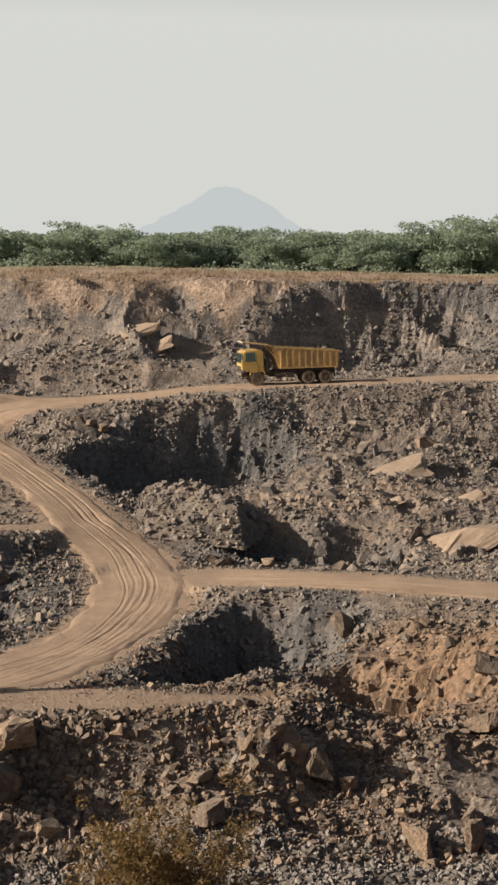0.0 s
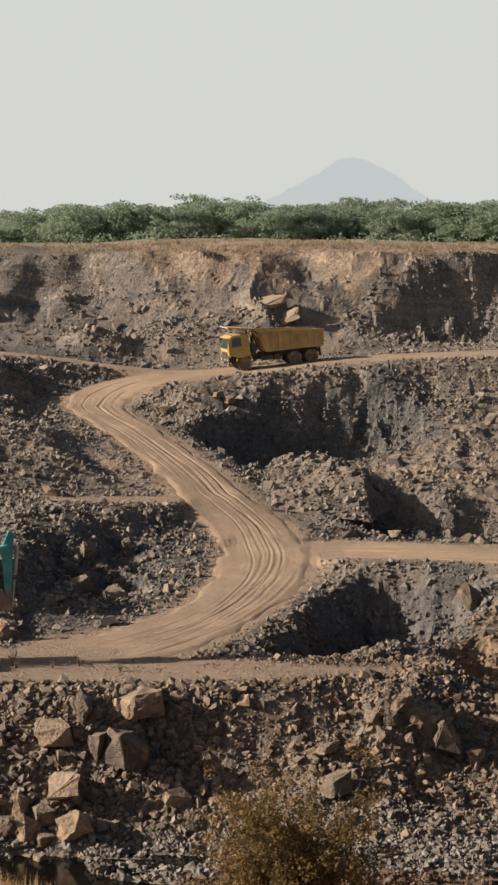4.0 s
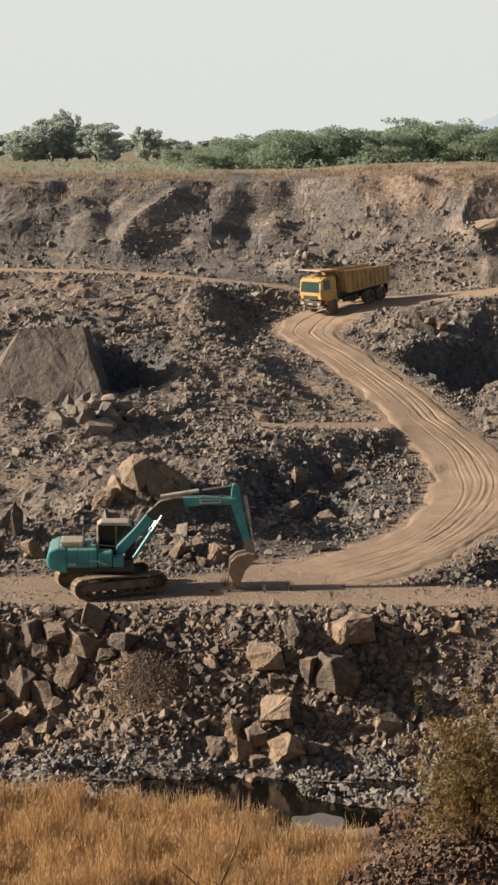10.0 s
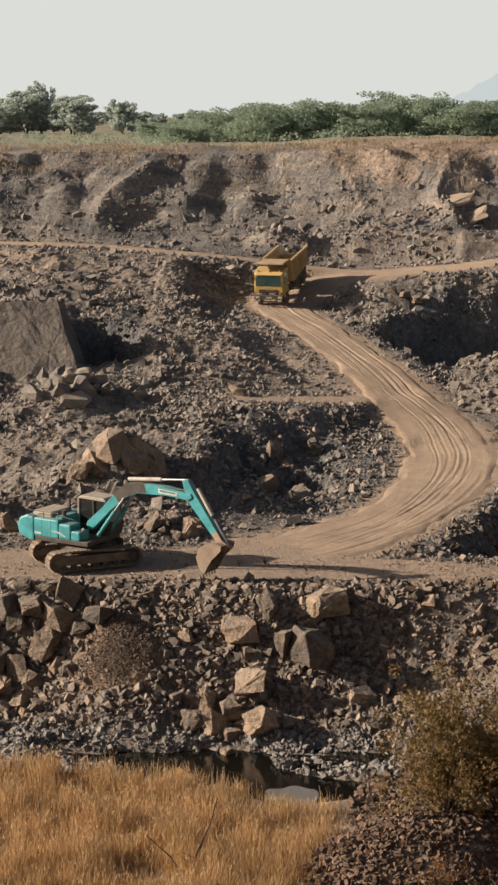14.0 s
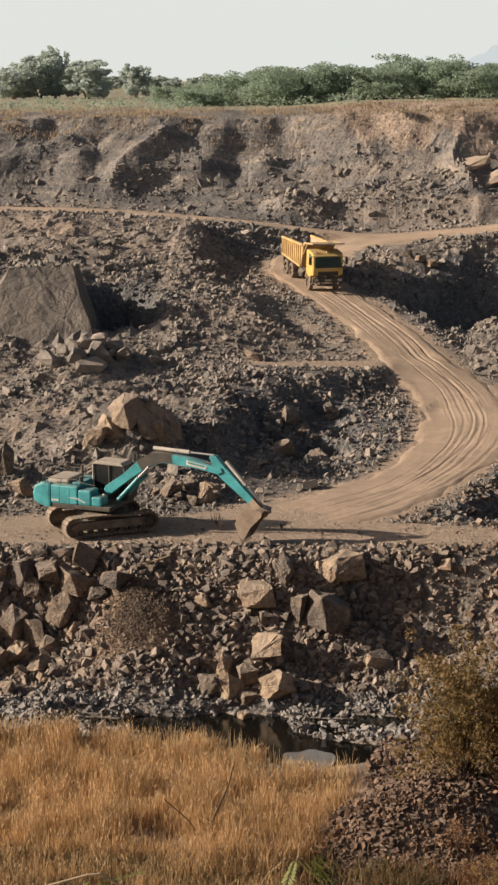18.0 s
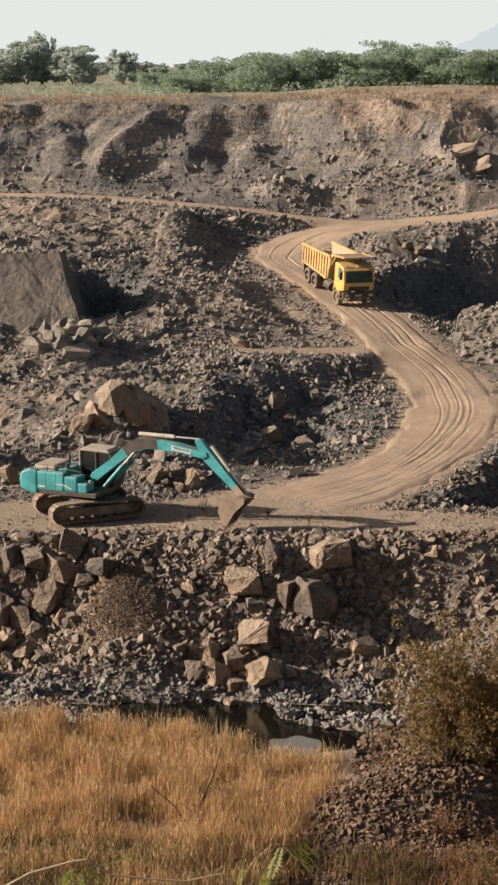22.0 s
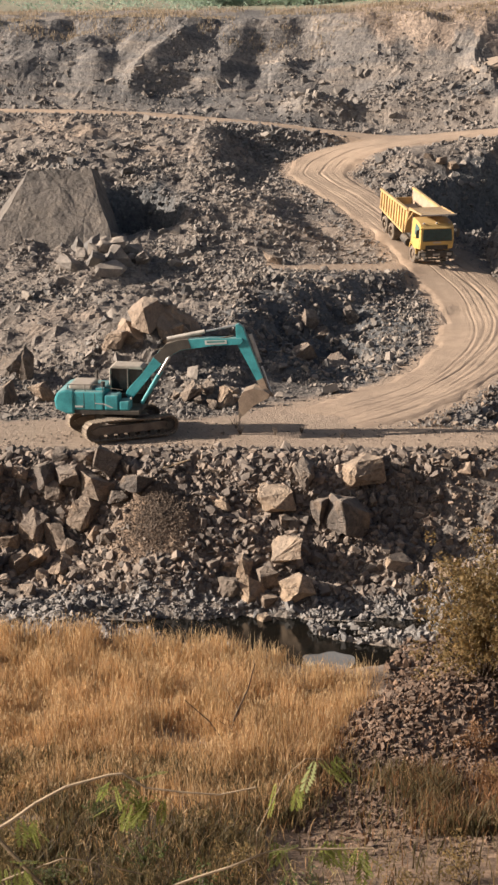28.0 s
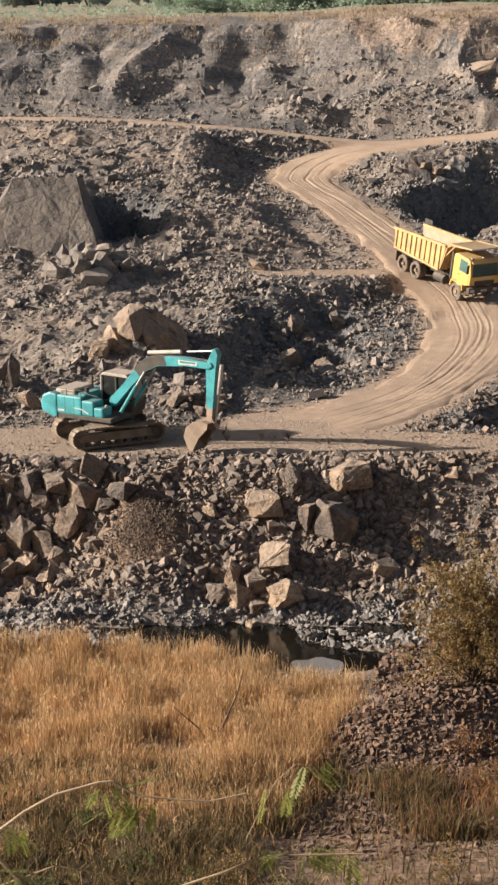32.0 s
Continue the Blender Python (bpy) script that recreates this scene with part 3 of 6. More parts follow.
def joined(name, verts, faces, material, parent=None):
    """One mesh from arrays of corners and of faces of equal size."""
    me = bpy.data.meshes.new(name)
    k = faces.shape[1]
    me.vertices.add(len(verts)), me.loops.add(faces.size), me.polygons.add(len(faces))
    me.vertices.foreach_set("co", np.ascontiguousarray(verts, np.float32).ravel())
    me.loops.foreach_set("vertex_index", faces.astype(np.int32).ravel())
    me.polygons.foreach_set("loop_start", np.arange(0, faces.size, k, dtype=np.int32))
    me.update(calc_edges=True)
    me.polygons.foreach_set("use_smooth", np.zeros(len(faces), bool))
    me.materials.append(material)
    ob = new(name, me)
    ob.parent = parent
    return ob


# ---- broken stone ----
def hull(points, bevel=0.0):
    bm = bmesh.new()
    for p in points:
        bm.verts.new(p)
    r = bmesh.ops.convex_hull(bm, input=bm.verts)
    bmesh.ops.delete(bm, geom=[v for v in bm.verts if not v.link_faces], context="VERTS")
    bmesh.ops.dissolve_limit(bm, angle_limit=0.14, verts=bm.verts, edges=bm.edges)
    if bevel:
        bmesh.ops.bevel(bm, geom=list(bm.edges), offset=bevel, segments=2, affect="EDGES", profile=0.5)
    bmesh.ops.triangulate(bm, faces=bm.faces)
    return bm


def stone_points(rng, n):
    """Corners of a split block: points near the faces of a sheared box."""
    p = rng.uniform(-0.5, 0.5, (n, 3))
    k = rng.integers(0, 3, n)
    p[np.arange(n), k] = np.sign(p[np.arange(n), k]) * rng.uniform(0.38, 0.5, n)
    shear = np.eye(3) + rng.uniform(-0.2, 0.2, (3, 3))
    return p @ shear.T


def block_points(rng, extra):
    """Corners of a blocky stone: an uneven box with some corners knocked off."""
    c = np.array(list(itertools.product((-1, 1), repeat=3)), float) * rng.uniform(0.24, 0.5, (8, 3))
    c[rng.random(8) < 0.35] *= 0.72
    p = np.vstack([c, stone_points(rng, extra)])
    return p @ (np.eye(3) + rng.uniform(-0.2, 0.2, (3, 3))).T


srng = np.random.default_rng(11)
CHIPS = []
for k in range(18):
    b = hull(block_points(srng, 4) if k % 4 else stone_points(srng, 11))
    b.verts.index_update()
    CHIPS.append((np.array([v.co[:] for v in b.verts]), np.array([[v.index for v in f.verts] for f in b.faces])))
    b.free()


GRIT = []
for k in range(10):
    b = hull(stone_points(srng, 7))
    b.verts.index_update()
    GRIT.append((np.array([v.co[:] for v in b.verts]), np.array([[v.index for v in f.verts] for f in b.faces])))
    b.free()


def turns(rng, n):
    q = rng.normal(size=(n, 4))
    q /= np.linalg.norm(q, axis=1)[:, None]
    w, x, y, z = q.T
    return np.stack([1 - 2 * (y * y + z * z), 2 * (x * y - z * w), 2 * (x * z + y * w), 2 * (x * y + z * w), 1 - 2 * (x * x + z * z), 2 * (y * z - x * w),
                     2 * (x * z - y * w), 2 * (y * z + x * w), 1 - 2 * (x * x + y * y)], -1).reshape(n, 3, 3)


def rubble(name, x, y, size, seed, material, label, sink=0.2, shapes=None, verge=0.35):
    """Loose broken stone lying on the ground, as one thing that nobody could count."""
    rng = np.random.default_rng(seed)
    z, gap = land(x, y)
    heap = (np.hypot(x + 5.6, (y - 74.9) * 1.2) + rng.normal(0, 0.45, len(x)) + 0.5 * fbm(x / 1.2, y / 1.2, 61, 2) < 2.2) & (size > 0.11)
    wet = (z < -5.0) & (y > 60) & (y < 74) & (rng.random(len(x)) < 0.8)
    heap |= (np.hypot((x - 1.6) / 2.0, y - 66.4) < 0.9)
    if material not in (FRESH, FRESH_BROWN, BROWN_RUBBLE, GRAVEL):   # the hollows hold fresh stone of their own
        for hx, hy, hrx, hry, deep, flat, turn in HOLLOWS:
            heap |= within(x, y, hx, hy, hrx, hry, turn) < 0.8 + 0.35 * rng.random(len(x))
    earthy = (np.hypot((x - 23.2) / 6.5, (y - 87) / 5.5) < 1) & (rng.random(len(x)) < 0.72)
    for bx, by, brx, bry, share in BARE:
        earthy |= rng.random(len(x)) < share * np.exp(-(((x - bx) / brx) ** 2 + ((y - by) / bry) ** 2))
    keep = ~heap & ~wet & ~earthy & (gap > verge + 0.5 * rng.random(len(x)) - 0.4 * (size < 0.16))
    x, y, z, size = x[keep], y[keep], z[keep], size[keep]
    shapes = shapes or CHIPS
    kind = rng.integers(0, len(shapes), len(x))
    verts, faces, base = [], [], 0
    for k, (v, f) in enumerate(shapes):
        i = np.where(kind == k)[0]
        if not len(i):
            continue
        sc = size[i, None] * rng.uniform(0.72, 1.25, (len(i), 3)) * np.array([1.1, 1.0, 0.78])
        tilt = turns(rng, len(i))
        p = np.einsum("nij,nvj->nvi", tilt, v[None] * sc[:, None, :])
        p += np.stack([x[i], y[i], z[i] + size[i] * sink], -1)[:, None, :]
        verts.append(p.reshape(-1, 3))
        faces.append((f[None] + (base + np.arange(len(i)) * len(v))[:, None, None]).reshape(-1, 3))
        base += len(i) * len(v)
    return tagged(joined(name, np.vstack(verts), np.vstack(faces), material), label, "rubble", kind="stuff")


def strewn(n, y0, y1, s0, s1, seed, power=2.2, patch=0.35, u0=-0.20, u1=0.335):
    """Places and sizes of stones between two distances, in patches; small ones are many."""
    rng = np.random.default_rng(seed)
    y = rng.uniform(y0, y1, n * 2)
    x = y * rng.uniform(u0, u1, n * 2)
    keep = 1.3 * fbm(x / 4.5, y / 4.5, seed, 3) + rng.uniform(-0.3, 0.3, n * 2) > -patch
    x, y = x[keep][:n], y[keep][:n]
    s = s0 * (1 - rng.random(len(x)) * (1 - (s0 / s1) ** power)) ** (-1 / power)
    return x, y, s


rubble("slope_rubble", *strewn(19000, 72.5, 80.5, 0.11, 0.5, 101, 1.9, 0.8, -0.2, 0.085), 201, BANK_STONE, "loose broken stone on the bank above the pool")
rubble("brown_rubble", *strewn(17000, 70.6, 93, 0.09, 0.5, 111, 2.3, 0.3, 0.07, 0.335), 211, BROWN_RUBBLE, "loose brown stone and earth on the near bank")
rubble("floor_rubble", *strewn(23000, 80, 118, 0.095, 0.42, 102, 2.5, 0.12), 202, RUBBLE, "broken stone strewn over the quarry floor")
rubble("terrace_rubble", *strewn(21000, 118, 149, 0.11, 0.42, 103, 2.5, 0.08), 203, TERRACE_STONE, "broken stone strewn over the upper terraces")
rubble("talus", *strewn(3800, 146, 155, 0.15, 0.6, 104, 2.3, -0.02), 204, TERRACE_STONE, "fallen blocks at the foot of the cliff")
cx, cy, cs = strewn(150, 150.5, 157, 0.45, 1.0, 106, 1.8, -0.1)
rubble("cliff_blocks", cx, cy, cs, 206, CLIFF_STONE, "jointed grey rock standing out of the cliff", -0.12)
rubble("shore_rubble", *strewn(9000, 67.2, 73.2, 0.10, 0.36, 108, 1.9, 0.6, -0.2, 0.335), 208, SHORE_STONE, "pale broken stone along the foot of the bank")
rubble("hollow_rubble", *strewn(5000, 60, 67.6, 0.1, 0.34, 114, 2.0, 0.4, 0.055, 0.335), 214, DARK_RUBBLE, "dark brown stone in the hollow beside the pool")
rubble("shore_gravel", *strewn(9000, 69.3, 73, 0.07, 0.24, 109, 2.0, 0.5, -0.2, 0.335), 209, SHORE_STONE, "grey gravel at the edge of the pool", shapes=GRIT)
rubble("floor_gravel", *strewn(26000, 79, 135, 0.07, 0.22, 110, 2.0, 0.55), 210, RUBBLE, "small chippings strewn over the quarry floor", shapes=GRIT)
gr = np.random.default_rng(9)
ga, gd = gr.uniform(0, 6.283, 11000), np.abs(gr.normal(0, 0.52, 11000))
rubble("gravel_heap", -5.5 + 2.7 * gd * np.cos(ga), 74.8 + 2.3 * gd * np.sin(ga), 0.035 * (1 - gr.random(11000) * 0.93) ** -0.5, 207, GRAVEL, "conical heap of fine reddish gravel on the bank", 0.45, shapes=GRIT)
mr = np.random.default_rng(5)
ma, md = mr.uniform(0, 6.283, 3200), mr.uniform(0, 1, 3200) ** 0.6
rubble("near_rubble", 4.4 + 5.0 * md * np.cos(ma), 57.3 + 4.6 * md * np.sin(ma), 0.1 * (1 - mr.random(3200) * 0.92) ** -0.42, 205, DARK_RUBBLE, "dark heap of broken stone among the dry grass")

er = np.random.default_rng(23)
ex, ey = er.uniform(-17, 11, 2600), 79.3 + 5.2 * er.random(2600) ** 1.6
on = fbm(ex / 2.5, ey / 1.2, 64, 3) + er.normal(0, 0.2, 2600) > 0.05
rubble("shelf_grit", ex[on], ey[on], 0.045 * (1 - er.random(on.sum()) * 0.95) ** -0.42, 220, BANK_STONE, "small stones spilled over the dusty shelf", 0.25, GRIT, -9)
vr = np.random.default_rng(16)
rubble("verge_rubble", vr.uniform(-5, 4.5, 2200), vr.uniform(139.5, 147.5, 2200), 0.13 * (1 - vr.random(2200) * 0.96) ** -0.42, 216, FRESH, "dark broken stone on the bank between the tracks", verge=-0.1)
ir = np.random.default_rng(19)
rubble("inner_bank_rubble", ir.uniform(-6, 9, 6500), ir.uniform(104, 141, 6500), 0.11 * (1 - ir.random(6500) * 0.97) ** -0.42, 219, TERRACE_STONE, "dusty broken stone on the bank inside the bend", verge=0.2)
lr = np.random.default_rng(17)
ly = lr.uniform(46.5, 58, 6500)
lx = lr.uniform(0.0, 0.16, 6500) * ly
ok = (lx > 0.2 + 0.27 * (ly - 50) + lr.normal(0, 0.3, 6500)) & ((ly > 49) | (lr.random(6500) < 0.25))
lx, ly = lx[ok], ly[ok]
rubble("slope_stones", lx, ly, 0.075 * (1 - lr.random(len(lx)) * 0.96) ** -0.42, 217, DARK_RUBBLE, "small dark stones on the near slope", shapes=GRIT)
fr = np.random.default_rng(15)
fx, fy, fs = [], [], []
for hx, hy, hrx, hry, deep, flat, turn in HOLLOWS:
    if hx == 21.8:
        continue
    k = int(58 * hrx * hry)
    fa, fd = fr.uniform(0, 6.283, k), fr.random(k) ** 0.5 * 1.08
    ct, st = math.cos(radians(turn)), math.sin(radians(turn))
    fx.append(hx + ct * hrx * fd * np.cos(fa) - st * hry * fd * np.sin(fa)), fy.append(hy + st * hrx * fd * np.cos(fa) + ct * hry * fd * np.sin(fa)), fs.append(0.1 * (1 - fr.random(k) * 0.97) ** -0.45)
fx, fy, fs = np.hstack(fx), np.hstack(fy), np.hstack(fs)
bowl = np.hypot((fx - 2.6) / 6.0, (fy - 101.5) / 9.2) < 1.1
rubble("pit_rubble", fx[~bowl], fy[~bowl], fs[~bowl], 212, FRESH, "freshly broken blue-grey stone in the hollows")
rubble("bowl_rubble", fx[bowl], fy[bowl], fs[bowl], 218, FRESH_BROWN, "broken grey-brown stone in the bowl beside the haul road")
rubble("cliff_rubble", *strewn(4500, 149.5, 159, 0.12, 0.4, 113, 2.4, 0.02), 213, CLIFF_STONE, "shattered grey rock over the cliff face", 0.05)

rubble("scattered_blocks", *strewn(420, 86, 149, 0.4, 0.95, 115, 2.0, -0.02), 215, TERRACE_STONE, "larger blocks scattered over the terraces")

# boulders, each a thing of its own
BLOCKS = []
krng = np.random.default_rng(29)
for k in range(12):
    bm = hull(stone_points(krng, 13) if k % 3 else block_points(krng, 7), 0.02)
    bmesh.ops.subdivide_edges(bm, edges=[e for e in bm.edges if e.calc_length() > 0.16], cuts=2, use_grid_fill=True)
    bmesh.ops.triangulate(bm, faces=bm.faces)
    bm.normal_update()
    for v in bm.verts:
        v.co += v.normal * (0.06 * noise.noise(v.co * 2.4 + Vector((k, 0, 0))) - 0.07 * abs(noise.noise(v.co * 4.5 + Vector((0, k, 0)))) + 0.03 * noise.noise(v.co * 12))
    me = bpy.data.meshes.new("boulder")
    bm.to_mesh(me)
    bm.free()
    me.materials.append(BOULDER)
    BLOCKS.append(me)
brng = np.random.default_rng(77)


def boulder(x, y, w, h, deep=0.8, label="angular brown granite boulder among loose rubble", group="boulders", name="boulder", lean=24, tilt=None, skin=None):
    ob = new(name, BLOCKS[int(brng.integers(0, len(BLOCKS)))])
    z, _ = land(np.array([x]), np.array([y]))
    m = pose(x, y, float(z[0]) + 0.32 * h, brng.uniform(-lean, lean), brng.uniform(-lean, lean), brng.uniform(-180, 180))
    if tilt:
        m = pose(x, y, float(z[0]) + 0.1 * h, tilt[0] + brng.uniform(-6, 6), tilt[1] + brng.uniform(-6, 6), brng.uniform(-20, 20))
        skin = SLAB
    if skin:
        ob.material_slots[0].link = "OBJECT"
        ob.material_slots[0].material = skin
    ob.matrix_world = m @ Matrix.Diagonal((w * 1.15, w * deep, h * (0.55 if tilt else 1.1), 1))
    return tagged(ob, label, "boulder", group)


for b in [(3.0, 77.0, 1.9, 1.23), (-0.6, 76.1, 1.8, 0.95), (-0.05, 74.1, 2.0, 1.0), (0.35, 72.1, 1.3, 1.35), (-1.5, 72.6, 1.05, 1.05), (-1.0, 71.25, 0.8, 0.52), (-1.8, 73.4, 0.7, 0.8), (-2.8, 75.6, 0.65, 0.75), (4.6, 73.8, 1.0, 0.65)]:
    boulder(b[0], b[1], b[2] * 1.12, b[3] * 1.08, label="pale tan granite boulder on the stony bank", group="boulders on the bank", lean=14, skin=PALE_BOULDER)
for b in [(2.6, 75.2, 2.0, 1.75), (0.6, 76.6, 1.5, 0.9), (1.3, 75.4, 1.0, 1.2), (-0.9, 73.0, 1.0, 0.9), (-0.9, 72.3, 0.9, 0.55), (5.2, 72.6, 1.0, 0.63), (-2.4, 72.7, 0.9, 0.9), (5.7, 74.7, 0.79, 0.60), (-0.1, 75.3, 0.8, 0.55), (6.4, 73.5, 0.68, 0.77)]:
    boulder(b[0], b[1], b[2] * 1.08, b[3] * 1.05, label="grey-brown granite boulder on the stony bank", group="boulders on the bank", lean=16)
for b in [(-7.9, 77.5, 1.49, 1.39), (-9.5, 77.2, 1.38, 0.86), (-11.6, 77.4, 0.86, 0.62), (-10.4, 77.1, 1.43, 1.19), (-10.1, 76.9, 1.09, 0.95), (-8.1, 76.8, 1.42, 1.23), (-7.3, 76.3, 0.90, 0.80), (-6.4, 76.3, 1.32, 0.80), (-10.9, 76.0, 1.46, 1.22), (-9.9, 75.6, 0.93, 1.40), (-8.8, 76.3, 1.46, 1.56), (-11.4, 76.9, 0.71, 0.71), (-11.3, 74.7, 1.06, 1.39), (-9.6, 74.4, 0.92, 0.78), (-9.0, 75.3, 1.07, 0.65), (-10.7, 72.9, 0.77, 0.63), (-10.6, 75.1, 1.16, 0.93), (-12.6, 77.1, 1.43, 1.19), (-12.8, 76.0, 1.65, 1.41), (-13.8, 76.8, 1.66, 1.42), (-12.7, 74.4, 1.38, 1.38), (-14.3, 75.7, 1.64, 1.40), (-14.6, 77.2, 1.43, 1.19), (-9.2, 76.8, 0.7, 0.6), (-8.2, 75.6, 0.8, 0.7), (-9.9, 77.9, 0.8, 0.6), (-8.8, 77.9, 0.7, 0.5), (-7.0, 77.3, 0.7, 0.5), (-10.2, 74.0, 0.8, 0.6), (-8.9, 74.2, 0.7, 0.5), (-11.8, 75.6, 0.9, 0.8), (-7.6, 74.9, 0.6, 0.5), (-12.0, 73.6, 0.8, 0.6), (-9.3, 73.4, 0.6, 0.4)]:
    boulder(*b, label="grey-brown boulder in a heap below the excavator", group="boulders below the excavator")
for b in [(13.7, 77.4, 1.1, 1.2), (14.3, 77.2, 1.1, 0.8), (13.9, 76.5, 0.9, 0.7), (14.9, 76.8, 0.9, 0.6), (13.1, 76.9, 0.8, 0.6), (13.4, 76.1, 0.7, 0.5), (14.5, 76.1, 0.7, 0.5), (19.2, 94.1, 1.2, 0.91), (12.0, 89.8, 1.36, 0.71), (19.4, 72.1, 1.78, 1.35),
          (21.9, 71.7, 1.56, 1.56), (22.4, 74.0, 1.16, 0.94), (17.6, 76.5, 0.93, 0.74), (24.6, 80.3, 1.5, 1.02), (10.8, 75.5, 1.19, 0.59), (16.1, 76.9, 1.76, 1.3),
          (10.9, 73.5, 1.38, 0.93), (13.7, 80.4, 0.73, 0.58), (14.8, 78.0, 0.8, 1.04), (18.8, 78.6, 0.71, 0.52), (11.0, 87.4, 1.06, 0.63), (9.6, 86.7, 0.73, 0.58)]:
    boulder(*b, label="weathered orange-brown boulder in the near rubble", group="boulders in the near rubble")
for b in [(-10.8, 113.2, 1.98, 1.03), (-12.6, 112.5, 0.95, 1.02), (-11.8, 111.8, 1.01, 1.42), (-11.4, 109.0, 1.45, 0.99), (-9.8, 109.8, 1.59, 1.39), (-8.7, 110.8, 1.41, 0.74),
          (-12.7, 109.1, 1.71, 0.86), (-10.3, 108.5, 1.7, 0.98), (-9.6, 112.5, 1.52, 0.94), (-8.7, 112.2, 1.17, 0.95), (-13.4, 110.6, 0.87, 0.6), (-10.9, 110.6, 1.5, 1.2), (-10.2, 111.2, 1.2, 0.9), (-11.6, 110.4, 1.1, 0.9), (-9.4, 110.8, 1.0, 0.8), (-12.2, 110.0, 0.9, 0.7), (-10.5, 109.6, 1.0, 0.7)]:
    boulder(b[0], b[1] - 0.6, b[2] * 0.92, b[3] * 0.85, label="grey block in a pile before the rock face", group="blocks before the rock face", skin=TERRACE_STONE)
for b in [(-8.4, 93.0, 0.8, 0.7), (-5.3, 93.2, 0.8, 0.6), (-9.2, 92.6, 0.6, 0.5), (-7.6, 92.2, 0.6, 0.45), (-6.2, 92.4, 0.7, 0.5), (-4.7, 88.0, 0.9, 0.95), (-3.2, 87.8, 0.9, 1.05), (-3.9, 88.8, 0.8, 0.6), (-3.6, 87.4, 0.6, 0.5), (-2.5, 88.3, 0.6, 0.5), (-4.3, 87.5, 0.55, 0.45), (-5.5, 88.2, 0.5, 0.4), (-2.8, 88.9, 0.7, 0.6), (-5.0, 89.2, 0.7, 0.5), (-12.9, 90.0, 0.87, 1.69), (-11.8, 87.3, 0.85, 1.21), (-13.8, 91.4, 1.66, 1.38), (-13.6, 87.7, 1.06, 1.06)]:
    boulder(*b, label="pale orange block on the heap behind the excavator", group="blocks behind the excavator")
for b in [(-1.0, 112.6, 1.23, 0.68), (10.2, 135.8, 0.7, 0.6), (11.0, 135.6, 0.95, 0.7), (11.9, 135.6, 1.25, 0.65), (3.7, 105.7, 1.28, 0.83), (1.9, 103.5, 1.25, 0.69),
          (1.2, 103.7, 1.07, 0.75), (3.8, 102.9, 0.93, 0.68), (0.2, 96.6, 2.2, 0.9), (2.4, 96.8, 2.6, 1.0), (17.0, 108.7, 1.18, 0.53), (30.0, 113.7, 1.37, 1.24), (16.4, 109.1, 1.12, 0.59), (23.3, 105.9, 0.83, 0.45),
          (19.5, 107.7, 0.98, 0.59), (26.1, 85.2, 1.54, 0.93), (36.1, 134.6, 1.79, 1.06), (21.2, 94.8, 1.32, 1.32)]:
    boulder(*b, label="loose grey-brown boulder beside the haul road", group="boulders beside the roads")
for b in [(32.1, 112.2, 6.0, 2.6), (31.6, 126.1, 4.4, 1.6), (35.8, 120.6, 2.2, 0.95), (30.0, 119.6, 1.8, 0.95), (16.6, 154.6, 3.2, 1.0), (17.8, 153.3, 2.6, 0.8)]:
    boulder(*b, 0.6, "pale flat slab of bare rock in the slope", "bare slabs", "rock_slab", 22, (24, -22))


def outcrop(name, corners, jitter, seed, label, loose=9.0, material=None):
    """A large mass of standing rock, split along a few planes."""
    rng = np.random.default_rng(seed)
    bm = bmesh.new()
    for c in corners:
        bm.verts.new(Vector(c))
    bmesh.ops.convex_hull(bm, input=bm.verts)
    bmesh.ops.dissolve_limit(bm, angle_limit=0.05, verts=bm.verts, edges=bm.edges)
    bmesh.ops.triangulate(bm, faces=bm.faces)
    bmesh.ops.subdivide_edges(bm, edges=bm.edges, cuts=5, use_grid_fill=True)
    bmesh.ops.subdivide_edges(bm, edges=bm.edges, cuts=1, use_grid_fill=True)
    bm.normal_update()
    for v in bm.verts:
        step = 0.6 * math.floor(3.2 * noise.noise(v.co * 0.55 + Vector((seed, 0, 0))))
        step += 0.55 * math.floor(3.0 * noise.noise(v.co * 1.5 + Vector((0, seed, 0))))
        v.co += v.normal * jitter * (0.35 * step + 0.8 * noise.noise(v.co * 1.3) + 0.35 * noise.noise(v.co * 4.0))
    # loose stone lying on its top
    tops = [f for f in bm.faces if f.normal.z > 0.72]
    sv, sf, base = [], [], 0
    for f in tops:
        for k in range(rng.poisson(loose * f.calc_area())):
            v, q = CHIPS[int(rng.integers(0, len(CHIPS)))]
            size = 0.13 * (1 - rng.random() * 0.97) ** -0.45
            w = rng.dirichlet(np.ones(len(f.verts)))
            c = sum((np.array(p.co[:]) * a for p, a in zip(f.verts, w)), np.zeros(3)) + np.array([0, 0, 0.12 * size])
            sv.append((v * size * rng.uniform(0.7, 1.3, 3)) @ turns(rng, 1)[0].T + c)
            sf.append(q + base)
            base += len(v)
    ob = tagged(part(name, bm, material or CRAG), label, "rock")
    if sv:
        tagged(joined("loose_stone", np.vstack(sv), np.vstack(sf), TERRACE_STONE, ob), "loose stone lying on top", kind="stuff")
    return ob


